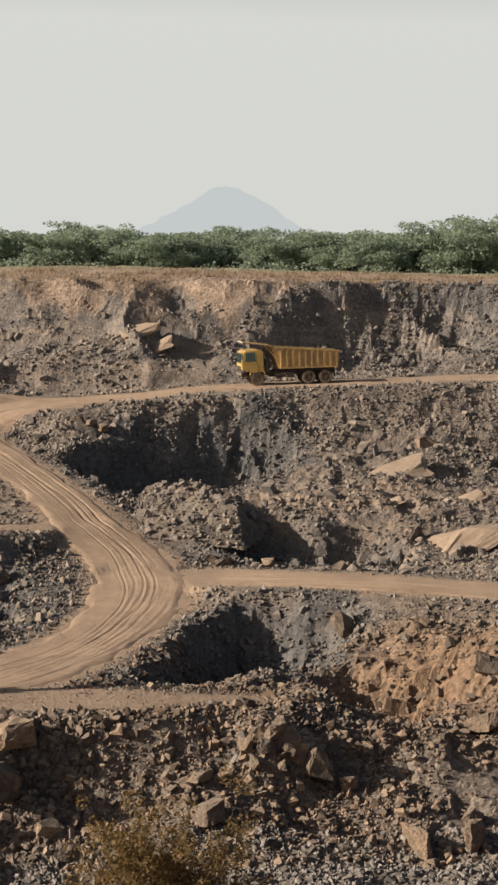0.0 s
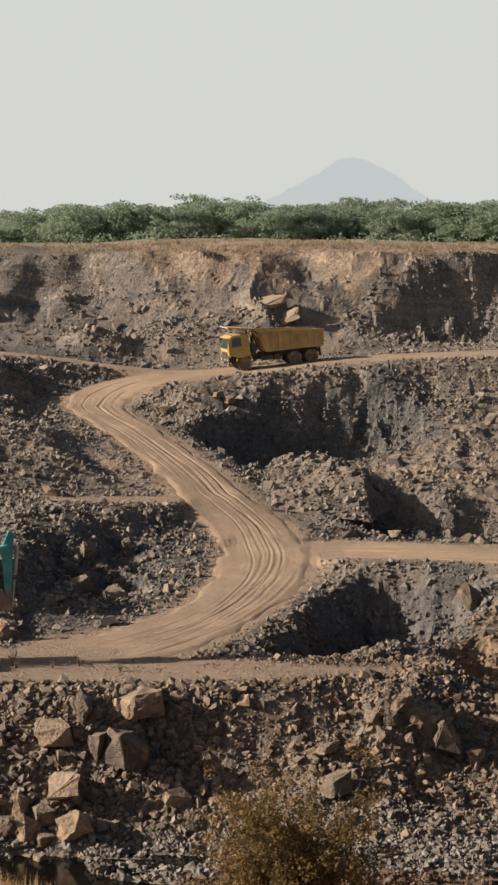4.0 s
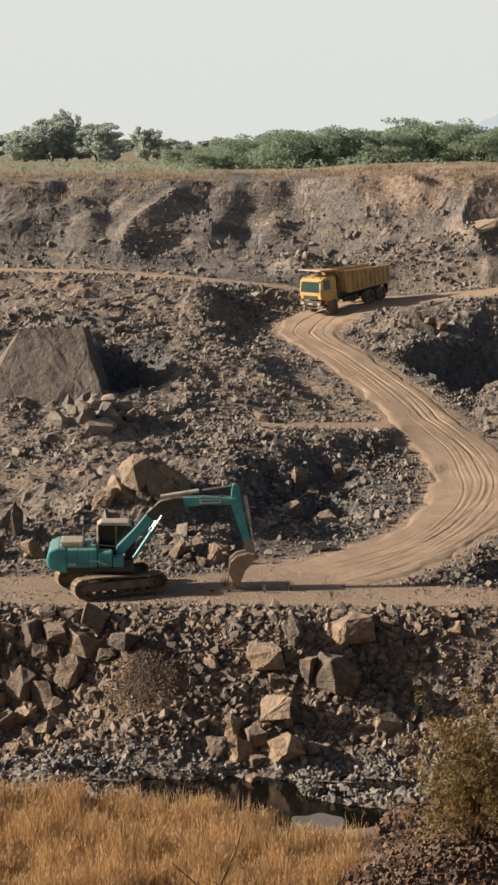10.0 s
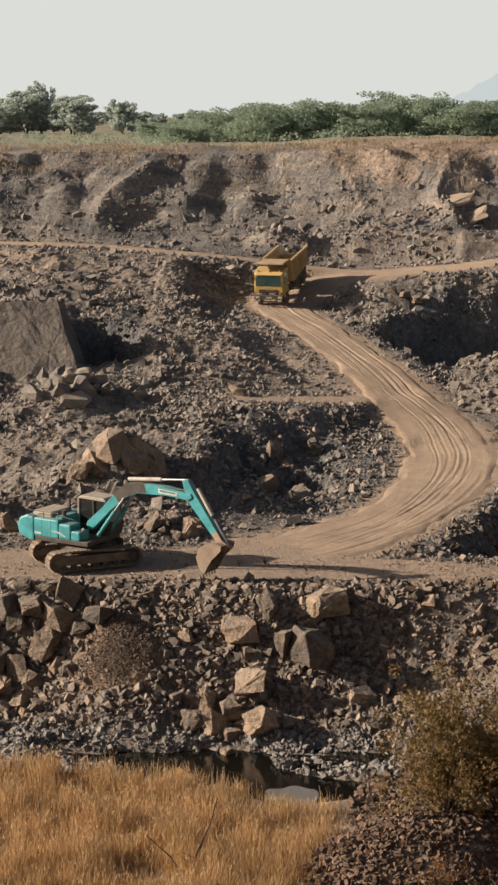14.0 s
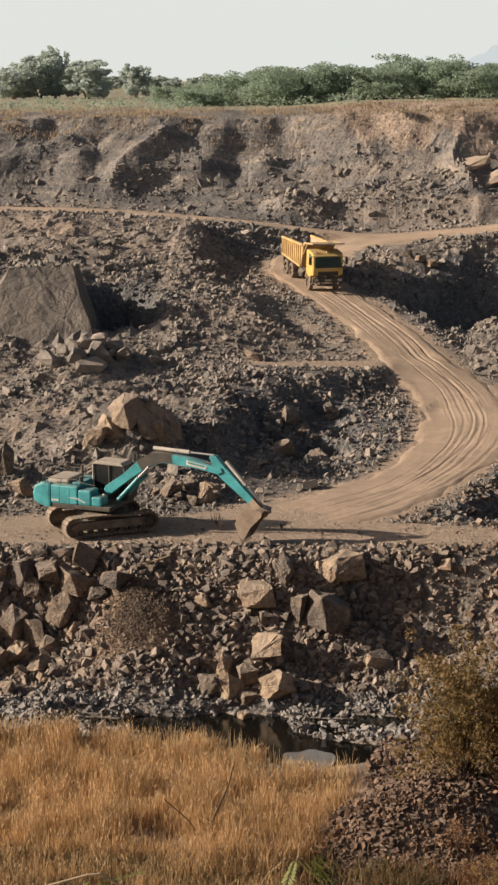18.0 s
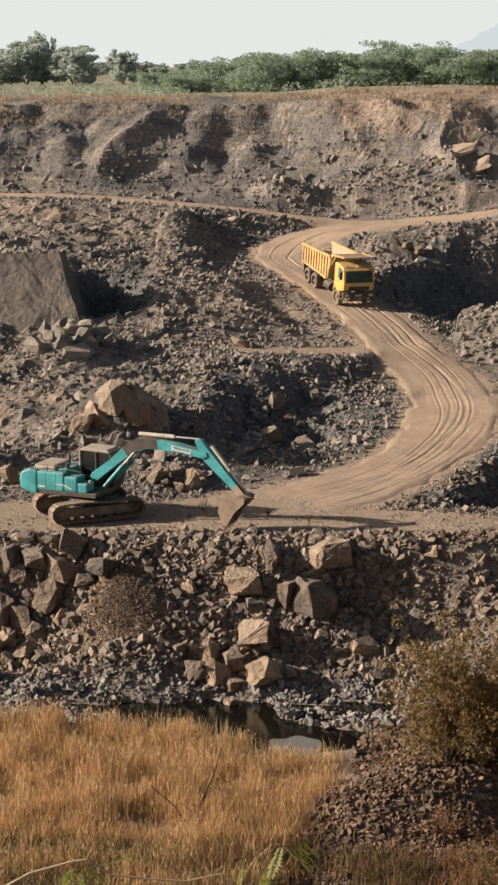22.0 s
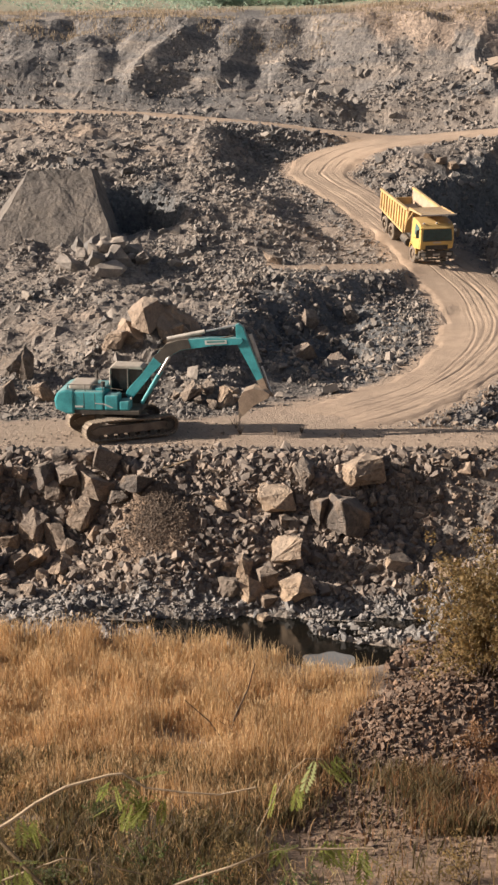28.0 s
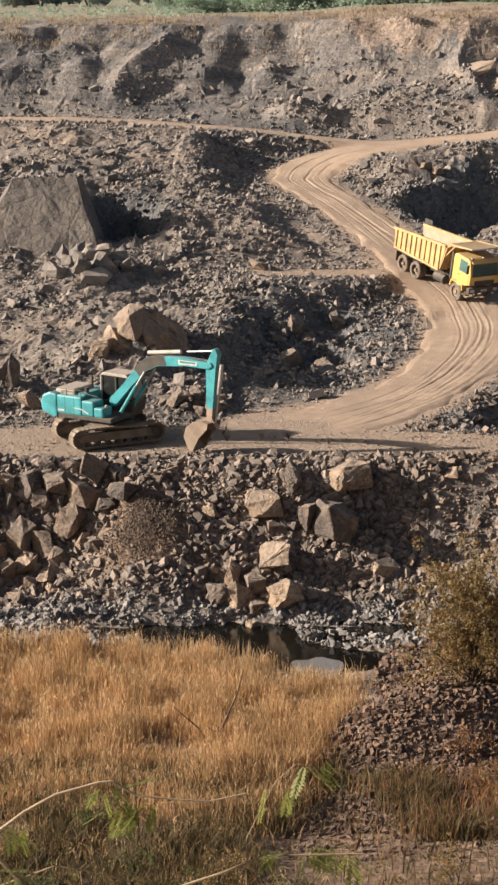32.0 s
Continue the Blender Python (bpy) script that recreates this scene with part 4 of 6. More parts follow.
outcrop("rock_outcrop", [(-20.0, 111.2, 1.6), (-10.0, 112.6, 2.2), (-10.3, 119.6, 3.0), (-20, 122, 4.0), (-16.4, 118.0, 8.3), (-12.5, 118.6, 8.5), (-12.4, 122.5, 8.0), (-17, 125, 8.0)], 0.11, 3,
        "steep grey rock mass standing in the quarry", 10.0)
outcrop("rock_outcrop", [(12.6, 113.6, 2.2), (18.6, 111.8, 1.6), (20.6, 115.5, 1.9), (18.7, 115.4, 3.9), (16.6, 119.6, 5.0), (13.4, 120.5, 4.6), (20.4, 119, 3.2), (12.6, 118, 3.4)], 0.26, 8,
        "tilted wedge of layered rock above the dark pit", 8.0)
outcrop("rock_outcrop", [(-7.9, 92.4, 2.3), (-5.6, 92.2, 1.9), (-4.3, 93.4, 2.0), (-4.6, 96.0, 2.4), (-8.0, 96.0, 2.6), (-7.4, 93.0, 3.6), (-6.0, 93.2, 4.2), (-4.9, 94.0, 3.3), (-7.0, 94.8, 4.0)], 0.25, 12,
        "fractured brown rock crowning a heap behind the excavator", 9.0, LEDGE)
for b in [(-7.9, 92.7, 1.5, 1.1), (-7.2, 92.8, 1.9, 1.6), (-6.2, 93.0, 2.0, 1.5), (-8.7, 92.5, 1.2, 1.0), (-5.6, 92.7, 1.1, 1.1)]:
    boulder(*b, label="pale orange split block crowning the heap", group="blocks behind the excavator", lean=16, skin=LEDGE)

outcrop("rock_outcrop", [(11.8, 76.0, -2.4), (17.0, 76.4, -2.2), (16.6, 79.0, -1.6), (12.4, 79.2, -1.6), (13.6, 77.2, -0.6), (14.6, 77.4, -0.35), (15.6, 78.0, -0.9), (16.4, 77.6, -1.4)], 0.3, 21,
        "shattered brown rock crest on the near bank", 16.0, LEDGE)

# ---- the tipper truck ----
YELLOW = worn("dusty_yellow_paint", (0.66, 0.43, 0.10), (0.50, 0.33, 0.10), 1.3, 0.45, 0.0, 0.55)
BODY_YELLOW = worn("scraped_yellow_body", (0.62, 0.41, 0.14), (0.36, 0.235, 0.11), 1.0, 0.6, 0.0, 0.6)
BLACK = worn("dusty_black_steel", (0.035, 0.033, 0.03), (0.015, 0.015, 0.015), 2.0, 0.7, 0.0, 0.5)
TYRE = worn("dusty_rubber", (0.17, 0.135, 0.104), (0.06, 0.05, 0.042), 3.0, 0.9, 0.0, 0.8)
RIM = worn("dusty_rim", (0.30, 0.235, 0.175), (0.15, 0.115, 0.085), 4.0, 0.7, 0.3, 0.5)
GLASS = worn("dusty_cab_glass", (0.095, 0.18, 0.175), (0.06, 0.125, 0.125), 0.7, 0.08, 0.0, 0.12, 0.0)
PALE = worn("pale_dusty_plastic", (0.5, 0.47, 0.42), (0.3, 0.27, 0.24), 2.0, 0.6, 0.0, 0.4)
LAMP = worn("lamp_glass", (0.55, 0.52, 0.46), (0.3, 0.28, 0.25), 5.0, 0.2)
GREY_GUARD = worn("worn_bed_steel", (0.48, 0.36, 0.25), (0.32, 0.23, 0.16), 1.2, 0.75, 0.1, 0.6)

TYRE_R = 0.53


def wheel(truck, x, y, wide):
    rim = bmesh.new()
    s = 1 if y > 0 else -1
    prof = [(0.0, 0.12), (0.30, 0.14), (0.31, 0.24), (0.34, 0.26), (0.44, 0.26), (0.51, 0.24), (TYRE_R, 0.18), (TYRE_R, -0.18), (0.51, -0.24), (0.34, -0.26)]
    tyre = bmesh.new()
    rings = []
    for k in range(24):
        a = k * math.tau / 24
        rings.append([tyre.verts.new((r * math.sin(a), d * wide / 0.52, r * math.cos(a))) for r, d in prof[3:]])
    for k in range(24):
        p, q = rings[k], rings[(k + 1) % 24]
        for j in range(len(p)):
            tyre.faces.new((p[j], q[j], q[(j + 1) % len(p)], p[(j + 1) % len(p)]))
    for k in range(24):   # tread blocks
        a = k * math.tau / 24
        m = Matrix.Rotation(a, 4, "Y") @ Matrix.Translation((0, 0, TYRE_R))
        for sd in (-1, 1):
            v = bmesh.ops.create_cube(tyre, size=1, matrix=m @ Matrix.Translation((0, sd * wide * 0.22, 0)) @ Matrix.Diagonal((0.07, wide * 0.3, 0.035, 1)))
    w = part("wheel", tyre, TYRE, truck)
    w.name = "wheel"
    cyl(rim, (0, -0.2 * s, 0), (0, 0.06 * s, 0), 0.33, 20)
    cyl(rim, (0, 0.0, 0), (0, wide * 0.44 * s, 0), 0.14, 12, 0.11)
    for k in range(8):
        a = k * math.tau / 8
        cyl(rim, (0.22 * math.sin(a), 0.05 * s, 0.22 * math.cos(a)), (0.22 * math.sin(a), 0.1 * s, 0.22 * math.cos(a)), 0.025, 6)
    part("rim", rim, RIM, w, "dusty steel rim with wheel nuts")
    w.matrix_basis = pose(x, y, TYRE_R)
    return w


def make_truck():
    truck = empty("tipper_truck", "yellow six-wheeled tipper truck with a ribbed dusty body", "truck")
    for y in (-0.42, 0.42):
        part("frame_rail", box(bmesh.new(), -3.7, 3.5, y - 0.05, y + 0.05, 0.72, 1.0, 0.01), BLACK, truck)
    for x in (-2.85, -1.5, 2.6):
        part("axle", cyl(bmesh.new(), (x, -0.95, TYRE_R), (x, 0.95, TYRE_R), 0.09, 10), BLACK, truck)
    part("fuel_tank", cyl(bmesh.new(), (0.35, -1.0, 0.78), (1.35, -1.0, 0.78), 0.27, 16), BLACK, truck, "dusty black fuel tank")
    part("air_tank", cyl(bmesh.new(), (0.3, 0.95, 0.75), (1.2, 0.95, 0.75), 0.18, 14), BLACK, truck)
    part("battery_box", box(bmesh.new(), -0.35, 0.2, 0.75, 1.15, 0.55, 0.95, 0.02), BLACK, truck)
    part("hydraulic_ram", cyl(bmesh.new(), (1.55, 0, 0.8), (1.62, 0, 2.4), 0.12, 12), BLACK, truck)
    part("exhaust_stack", cyl(bmesh.new(), (1.85, -0.85, 0.9), (1.85, -0.85, 2.2), 0.09, 10), BLACK, truck)
    part("air_cleaner", cyl(bmesh.new(), (1.8, 0.9, 1.0), (1.8, 0.9, 2.0), 0.2, 14), BLACK, truck)
    # cab
    cab = part("cab", prism(bmesh.new(), [(2.1, 1.02), (3.2, 1.02), (3.3, 1.2), (3.86, 1.2), (3.9, 1.7), (3.76, 2.45), (3.66, 2.63), (3.42, 2.72), (2.35, 2.74), (2.16, 2.68), (2.1, 2.52)], -1.2, 1.2, 0.09), YELLOW, truck, "yellow cab with dust on the roof")
    ws = bmesh.new()
    for v in ((3.91, -1.06, 1.78), (3.91, 1.06, 1.78), (3.79, 1.0, 2.45), (3.79, -1.0, 2.45)):
        ws.verts.new(v)
    ws.faces.new(ws.verts)
    bmesh.ops.solidify(ws, geom=ws.faces, thickness=0.025)
    part("windscreen", ws, GLASS, cab, "dark dusty windscreen")
    part("windscreen_seal", box(bmesh.new(), 3.89, 3.925, -1.06, 1.06, 1.73, 1.79, 0.01), BLACK, cab)
    for y in (-0.45, 0.3):
        part("wiper", cyl(bmesh.new(), (3.93, y, 1.78), (3.87, y + 0.38, 2.1), 0.012, 6), BLACK, cab)
    for s in (-1, 1):
        part("side_window", prism(bmesh.new(), [(2.75, 1.85), (3.6, 1.85), (3.5, 2.5), (2.8, 2.55)], s * 1.2, s * 1.212), GLASS, cab, "dark side window")
        door = part("door", prism(bmesh.new(), [(2.62, 1.0), (3.18, 1.0), (3.3, 1.2), (3.68, 1.25), (3.72, 1.78), (2.62, 1.78)], s * 1.199, s * 1.216, 0.006), YELLOW, cab)
        part("door_handle", box(bmesh.new(), 2.7, 2.85, min(s * 1.21, s * 1.24), max(s * 1.21, s * 1.24), 1.6, 1.65, 0.008), BLACK, cab)
        part("mirror_arm", cyl(bmesh.new(), (3.75, s * 1.15, 2.5), (3.85, s * 1.45, 2.45), 0.018, 6), BLACK, cab)
        part("mirror", box(bmesh.new(), 3.82, 3.88, min(s * 1.36, s * 1.56), max(s * 1.36, s * 1.56), 1.95, 2.45, 0.02), BLACK, cab, "black wing mirror")
        part("mudguard", prism(bmesh.new(), [(1.95, 0.75), (2.05, 1.08), (2.35, 1.22), (2.85, 1.22), (3.15, 1.08), (3.25, 0.75), (3.18, 0.75), (3.08, 1.02), (2.82, 1.15), (2.38, 1.15), (2.12, 1.02), (2.03, 0.75)], s * 0.8, s * 1.2), YELLOW, truck)
        part("headlight", box(bmesh.new(), 3.9, 3.96, min(s * 0.78, s * 1.1), max(s * 0.78, s * 1.1), 0.82, 1.0, 0.02), LAMP, truck, "dusty square headlight")
        part("step", box(bmesh.new(), 3.25, 3.7, min(s * 0.95, s * 1.22), max(s * 0.95, s * 1.22), 0.55, 0.62, 0.01), BLACK, truck)
        part("rear_mudguard", box(bmesh.new(), -3.65, -0.85, min(s * 0.7, s * 1.2), max(s * 0.7, s * 1.2), 1.1, 1.13), BLACK, truck)
        part("mudflap", box(bmesh.new(), -3.66, -3.63, min(s * 0.7, s * 1.2), max(s * 0.7, s * 1.2), 0.45, 1.1), BLACK, truck)
    part("grille", box(bmesh.new(), 3.86, 3.905, -0.8, 0.8, 1.2, 1.48, 0.01), BLACK, cab, "black grille panel")
    for z in (1.25, 1.33, 1.41):
        part("grille_bar", box(bmesh.new(), 3.9, 3.915, -0.78, 0.78, z - 0.012, z + 0.012), BLACK, cab)
    part("badge_band", box(bmesh.new(), 3.89, 3.91, -0.28, 0.28, 1.6, 1.68, 0.005), PALE, cab)
    part("bumper", box(bmesh.new(), 3.66, 3.94, -1.22, 1.22, 0.74, 1.08, 0.05), BLACK, truck, "black steel front bumper")
    part("bumper_bar", box(bmesh.new(), 3.7, 3.86, -0.8, 0.8, 0.5, 0.6, 0.03), BLACK, truck, "dark lower bar under the bumper")
    for y in (-0.55, 0.55):
        part("tow_bracket", box(bmesh.new(), 3.68, 3.84, y - 0.05, y + 0.05, 0.55, 0.8, 0.01), BLACK, truck)
        part("fog_lamp", cyl(bmesh.new(), (3.84, y * 1.5, 0.66), (3.9, y * 1.5, 0.66), 0.08, 12), LAMP, truck)
    for y in (-0.9, 0.0, 0.9):
        part("roof_marker", box(bmesh.new(), 3.46, 3.58, y - 0.07, y + 0.07, 2.7, 2.78, 0.02), PALE, cab)
    part("cab_back_frame", prism(bmesh.new(), [(1.72, 1.0), (1.84, 1.0), (1.84, 2.7), (1.72, 2.7)], -1.05, -0.95), BLACK, truck)
    part("cab_back_frame", prism(bmesh.new(), [(1.72, 1.0), (1.84, 1.0), (1.84, 2.7), (1.72, 2.7)], 0.95, 1.05), BLACK, truck)
    part("spare_wheel_carrier", cyl(bmesh.new(), (1.62, -0.35, 1.55), (1.62, 0.35, 1.55), 0.34, 18), TYRE, truck)
    part("number_plate", box(bmesh.new(), 3.94, 3.95, -0.25, 0.25, 0.84, 0.96), PALE, truck)
    part("sun_visor", prism(bmesh.new(), [(3.7, 2.56), (3.86, 2.5), (3.87, 2.53), (3.7, 2.62)], -1.08, 1.08), YELLOW, cab)
    # open body
    f0, f1, z0, z1 = 0.8, 1.25, 1.25, 2.8
    def top(x):
        """Height of the body's rim, which falls towards the tail."""
        return z1 + 0.06 - 0.42 * (f1 - x) / (f1 + 4.05)
    part("body_floor", prism(bmesh.new(), [(-3.85, z0), (f0, z0), (f0, z0 + 0.1), (-3.85, z0 + 0.1)], -1.15, 1.15), GREY_GUARD, truck, "worn steel floor of the tipping body")
    part("subframe", box(bmesh.new(), -3.6, 1.1, -0.5, 0.5, 1.0, 1.18, 0.01), BLACK, truck)
    for s in (-1, 1):
        y0, y1 = sorted((s * 1.15, s * 1.21))
        wall = part("side_wall", prism(bmesh.new(), [(-3.9, z0 - 0.08), (f0, z0), (f1, top(f1)), (-4.05, top(-4.05))], y0, y1), BODY_YELLOW, truck, "yellow ribbed side wall, scraped and dusty")
        la, lb = sorted((s * 1.15, s * 1.146))
        # liner tan is paler than the wall, standing in for sun on it
        part("wall_liner", prism(bmesh.new(), [(-3.88, z0 + 0.02), (f0, z0 + 0.1), (f1 - 0.02, top(f1) - 0.1), (-4.03, top(-4.05) - 0.1)], la, lb), GREY_GUARD, wall, "dusty tan inner face, paled to paint in sunlight")
        a, b = sorted((s * 1.21, s * 1.30))
        for k in range(10):
            x = -3.85 + k * 0.5
            part("rib", prism(bmesh.new(), [(x - 0.03, z0 + 0.08), (x + 0.12, z0 + 0.08), (x + 0.14, top(x) - 0.1), (x - 0.05, top(x) - 0.1)], a, b, 0.012), BODY_YELLOW, wall)
        part("top_rail", prism(bmesh.new(), [(-4.05, top(-4.05) - 0.1), (f1, top(f1) - 0.1), (f1 + 0.02, top(f1) + 0.04), (-4.08, top(-4.05) + 0.04)], min(s * 1.12, s * 1.31), max(s * 1.12, s * 1.31), 0.015), BODY_YELLOW, wall)
        part("bottom_rail", prism(bmesh.new(), [(-3.9, z0 - 0.04), (f0, z0 - 0.04), (f0 + 0.02, z0 + 0.08), (-3.9, z0 + 0.08)], min(s * 1.14, s * 1.31), max(s * 1.14, s * 1.31), 0.01), BODY_YELLOW, wall)
        part("guard_brace", cyl(bmesh.new(), (0.98, s * 1.1, 2.0), (2.0, s * 1.1, 3.0), 0.05, 8), BODY_YELLOW, truck)
    part("front_wall", prism(bmesh.new(), [(f0, z0), (f0 + 0.07, z0), (f1 + 0.2, 3.0), (f1 + 0.12, 3.0)], -1.2, 1.2), BODY_YELLOW, truck, "sloping yellow front wall of the body")
    for y in (-0.7, 0.0, 0.7):
        part("front_rib", prism(bmesh.new(), [(f0 + 0.07, z0), (f0 + 0.16, z0), (f1 + 0.28, 2.95), (f1 + 0.2, 2.95)], y - 0.06, y + 0.06), BODY_YELLOW, truck)
    gate = part("tailgate", prism(bmesh.new(), [(-3.9, z0), (-3.97, z0), (-4.04, z0 + 0.6), (-3.97, z0 + 0.6)], -1.14, 1.14), BODY_YELLOW, truck, "yellow tailgate")
    for y in (-0.75, 0.0, 0.75):
        part("tailgate_rib", prism(bmesh.new(), [(-3.97, z0), (-4.04, z0), (-4.1, z0 + 0.55), (-4.03, z0 + 0.55)], y - 0.06, y + 0.06), BODY_YELLOW, gate)
    guard = part("cab_guard", prism(bmesh.new(), [(f1 + 0.12, 2.94), (3.75, 3.3), (3.75, 3.34), (f1 + 0.12, 2.98)], -1.25, 1.25, 0.01), GREY_GUARD, truck, "steel guard plate over the cab")
    part("guard_lip", prism(bmesh.new(), [(3.75, 3.28), (3.79, 3.28), (3.79, 3.37), (3.75, 3.37)], -1.28, 1.28), PALE, guard, "pale worn lip of the guard plate")
    for k in range(6):
        part("guard_stiffener", box(bmesh.new(), 1.5 + 0.4 * k, 1.6 + 0.4 * k, -1.15, 1.15, 2.94 + 0.058 * k, 3.03 + 0.058 * k), BODY_YELLOW, guard)
    for s in (-1, 1):
        part("guard_side", prism(bmesh.new(), [(f1, z1), (f1 + 0.2, z1), (1.7, 2.95), (3.75, 3.28), (3.75, 3.36), (f1 + 0.1, 3.04)], min(s * 1.13, s * 1.2), max(s * 1.13, s * 1.2)), BODY_YELLOW, guard)
    part("load_heap", hull(stone_points(np.random.default_rng(4), 26) * np.array([3.0, 2.1, 0.5]) + np.array([-2.2, 0, 1.4])), RUBBLE, truck, "remains of stone in the body")
    wheels = [wheel(truck, 2.6, s * 1.02, 0.3) for s in (-1, 1)] + [wheel(truck, x, s * 0.95, 0.52) for x in (-1.5, -2.85) for s in (-1, 1)]
    return truck, wheels


truck, truck_wheels = make_truck()
SLIM = Matrix.Diagonal((0.99, 0.9, 1.03, 1.0))   # tall and narrow for its length
for ob in truck.children_recursive:
    if ob in truck_wheels:
        ob.matrix_basis = pose(ob.location.x, ob.location.y * 0.92, ob.location.z)
    elif ob.parent not in truck_wheels:
        ob.data.transform(SLIM)

# ---- the excavator ----
TEAL = worn("faded_teal_paint", (0.025, 0.36, 0.41), (0.02, 0.22, 0.25), 1.6, 0.42, 0.0, 0.5)
TEAL_PALE = worn("dusty_teal_steel", (0.06, 0.28, 0.28), (0.05, 0.16, 0.16), 1.3, 0.5, 0.0, 0.5)
TRACK = worn("dusty_track_steel", (0.19, 0.15, 0.115), (0.09, 0.07, 0.055), 2.0, 0.8, 0.15, 0.8)
CREAM = worn("dusty_cream_top", (0.46, 0.41, 0.35), (0.30, 0.26, 0.22), 1.5, 0.7, 0.0, 0.4)
BUCKET = worn("scoured_bucket_steel", (0.32, 0.24, 0.175), (0.18, 0.13, 0.095), 1.6, 0.7, 0.1, 0.5)
CHROME = worn("ram_rod", (0.55, 0.55, 0.55), (0.4, 0.4, 0.4), 2.0, 0.42, 0.85, 0.3)
WHITE = worn("dusty_white_stripe", (0.6, 0.6, 0.57), (0.4, 0.4, 0.38), 2.0, 0.5, 0.0, 0.2)

CABGLASS = worn("dark_tinted_glass", (0.02, 0.024, 0.026), (0.012, 0.014, 0.016), 0.7, 0.15, 0.0, 0.1, 0.0)
EX_PLACE, EX_TURN = (-7.58, 82.4, 0.03), 24.5
FOOT_X, FOOT_Z, BOOM_L, ARM_L = 0.48, 1.85, 5.6, 2.6


def make_excavator():
    ex = empty("excavator", "teal crawler excavator with dusty tracks and a bucket", "excavator")
    ex.matrix_basis = pose(*EX_PLACE, 0, 0, EX_TURN)
    # undercarriage
    part("car_body", box(bmesh.new(), -1.0, 1.0, -0.95, 0.95, 0.45, 0.95, 0.06), BLACK, ex)
    part("slew_ring", cyl(bmesh.new(), (0, 0, 0.92), (0, 0, 1.1), 0.75, 28), BLACK, ex)
    L, H, W = 4.45, 0.92, 0.6
    for s in (-1, 1):
        y = s * 1.195
        tr = part("track_frame", prism(bmesh.new(), [(-1.75, 0.28), (1.75, 0.28), (1.95, 0.5), (1.6, 0.66), (-1.6, 0.66), (-1.95, 0.5)], y - 0.2, y + 0.2, 0.03), TRACK, ex, "dusty brown track frame")
        # shoes along the loop, each its own piece
        r, half = H / 2 - 0.05, L / 2 - H / 2
        run = 4 * half + math.tau * r
        shoe = box(bmesh.new(), -0.092, 0.092, -W / 2, W / 2, -0.02, 0.02)
        box(shoe, -0.075, -0.05, -W / 2, W / 2, 0.0, 0.055)
        box(shoe, 0.05, 0.07, -W / 2, W / 2, 0.0, 0.045)
        box(shoe, -0.07, 0.07, -0.16, 0.16, -0.09, -0.02)
        me = bpy.data.meshes.new("track_shoe")
        shoe.to_mesh(me)
        shoe.free()
        me.materials.append(TRACK)
        n = 48
        for k in range(n):
            d = k * run / n
            if d < 2 * half:
                p = (-half + d, r + (0.035 * math.sin(math.pi * d / half) if 0 < d else 0), 0)
            elif d < 2 * half + math.pi * r:
                a = (d - 2 * half) / r
                p = (half + r * math.sin(a), r * math.cos(a), a)
            elif d < 4 * half + math.pi * r:
                p = (half - (d - 2 * half - math.pi * r), -r, math.pi)
            else:
                a = (d - 4 * half - math.pi * r) / r + math.pi
                p = (-half + r * math.sin(a), r * math.cos(a), a)
            o = new("track_shoe", me)
            o.parent = tr
            o.matrix_basis = Matrix.Translation((p[0], y, p[1] + H / 2)) @ Matrix.Rotation(p[2], 4, "Y")
        sp = cyl(bmesh.new(), (half, y - 0.12, H / 2), (half, y + 0.12, H / 2), 0.36, 18)
        cyl(sp, (half, y - 0.3, H / 2), (half, y + 0.3, H / 2), 0.17, 14)
        part("drive_sprocket", sp, BLACK, ex)
        part("idler", cyl(bmesh.new(), (-half, y - 0.12, H / 2), (-half, y + 0.12, H / 2), 0.36, 18), TRACK, ex)
        for k in range(7):
            x = -1.45 + k * 0.485
            part("track_roller", cyl(bmesh.new(), (x, y - 0.2, 0.2), (x, y + 0.2, 0.2), 0.12, 10), BLACK, ex)
        for x in (-0.7, 0.7):
            part("carrier_roller", cyl(bmesh.new(), (x, y - 0.15, 0.76), (x, y + 0.15, 0.76), 0.08, 10), BLACK, ex)
    # upper structure: it turns about its upright axis
    up = part("turntable", box(bmesh.new(), -1.9, 1.05, -1.25, 1.25, 1.08, 1.28, 0.03), BLACK, ex, "dark turntable deck")
    cw = prism(bmesh.new(), [(-2.75, 1.3), (-2.2, 1.08), (-1.9, 1.08), (-1.9, 2.15), (-2.3, 2.22), (-2.7, 2.05), (-2.82, 1.7)], -1.32, 1.32, 0.1)
    part("counterweight", cw, TEAL, up, "rounded teal counterweight")
    part("engine_cover", box(bmesh.new(), -1.92, -0.55, -1.28, 1.28, 1.28, 2.12, 0.07), TEAL, up, "teal engine cover panels")
    part("hood", box(bmesh.new(), -2.2, -1.15, -0.95, 0.6, 2.1, 2.38, 0.09), CREAM, up, "dust-covered hood")
    part("side_box", box(bmesh.new(), -0.52, 0.12, -1.28, -0.45, 1.28, 1.98, 0.08), TEAL, up)
    part("tool_box", box(bmesh.new(), 0.14, 0.62, -1.27, -0.5, 1.28, 1.72, 0.08), TEAL, up)
    part("handrail", cyl(bmesh.new(), (-0.5, -1.15, 2.3), (0.3, -1.15, 2.2), 0.018, 6), BLACK, up)
    part("counterweight_lip", prism(bmesh.new(), [(-2.74, 1.3), (-2.2, 1.06), (-1.95, 1.06), (-1.95, 1.2), (-2.2, 1.22), (-2.76, 1.45)], -1.2, 1.2, 0.02), CREAM, up, "scuffed cream lower edge of the counterweight")
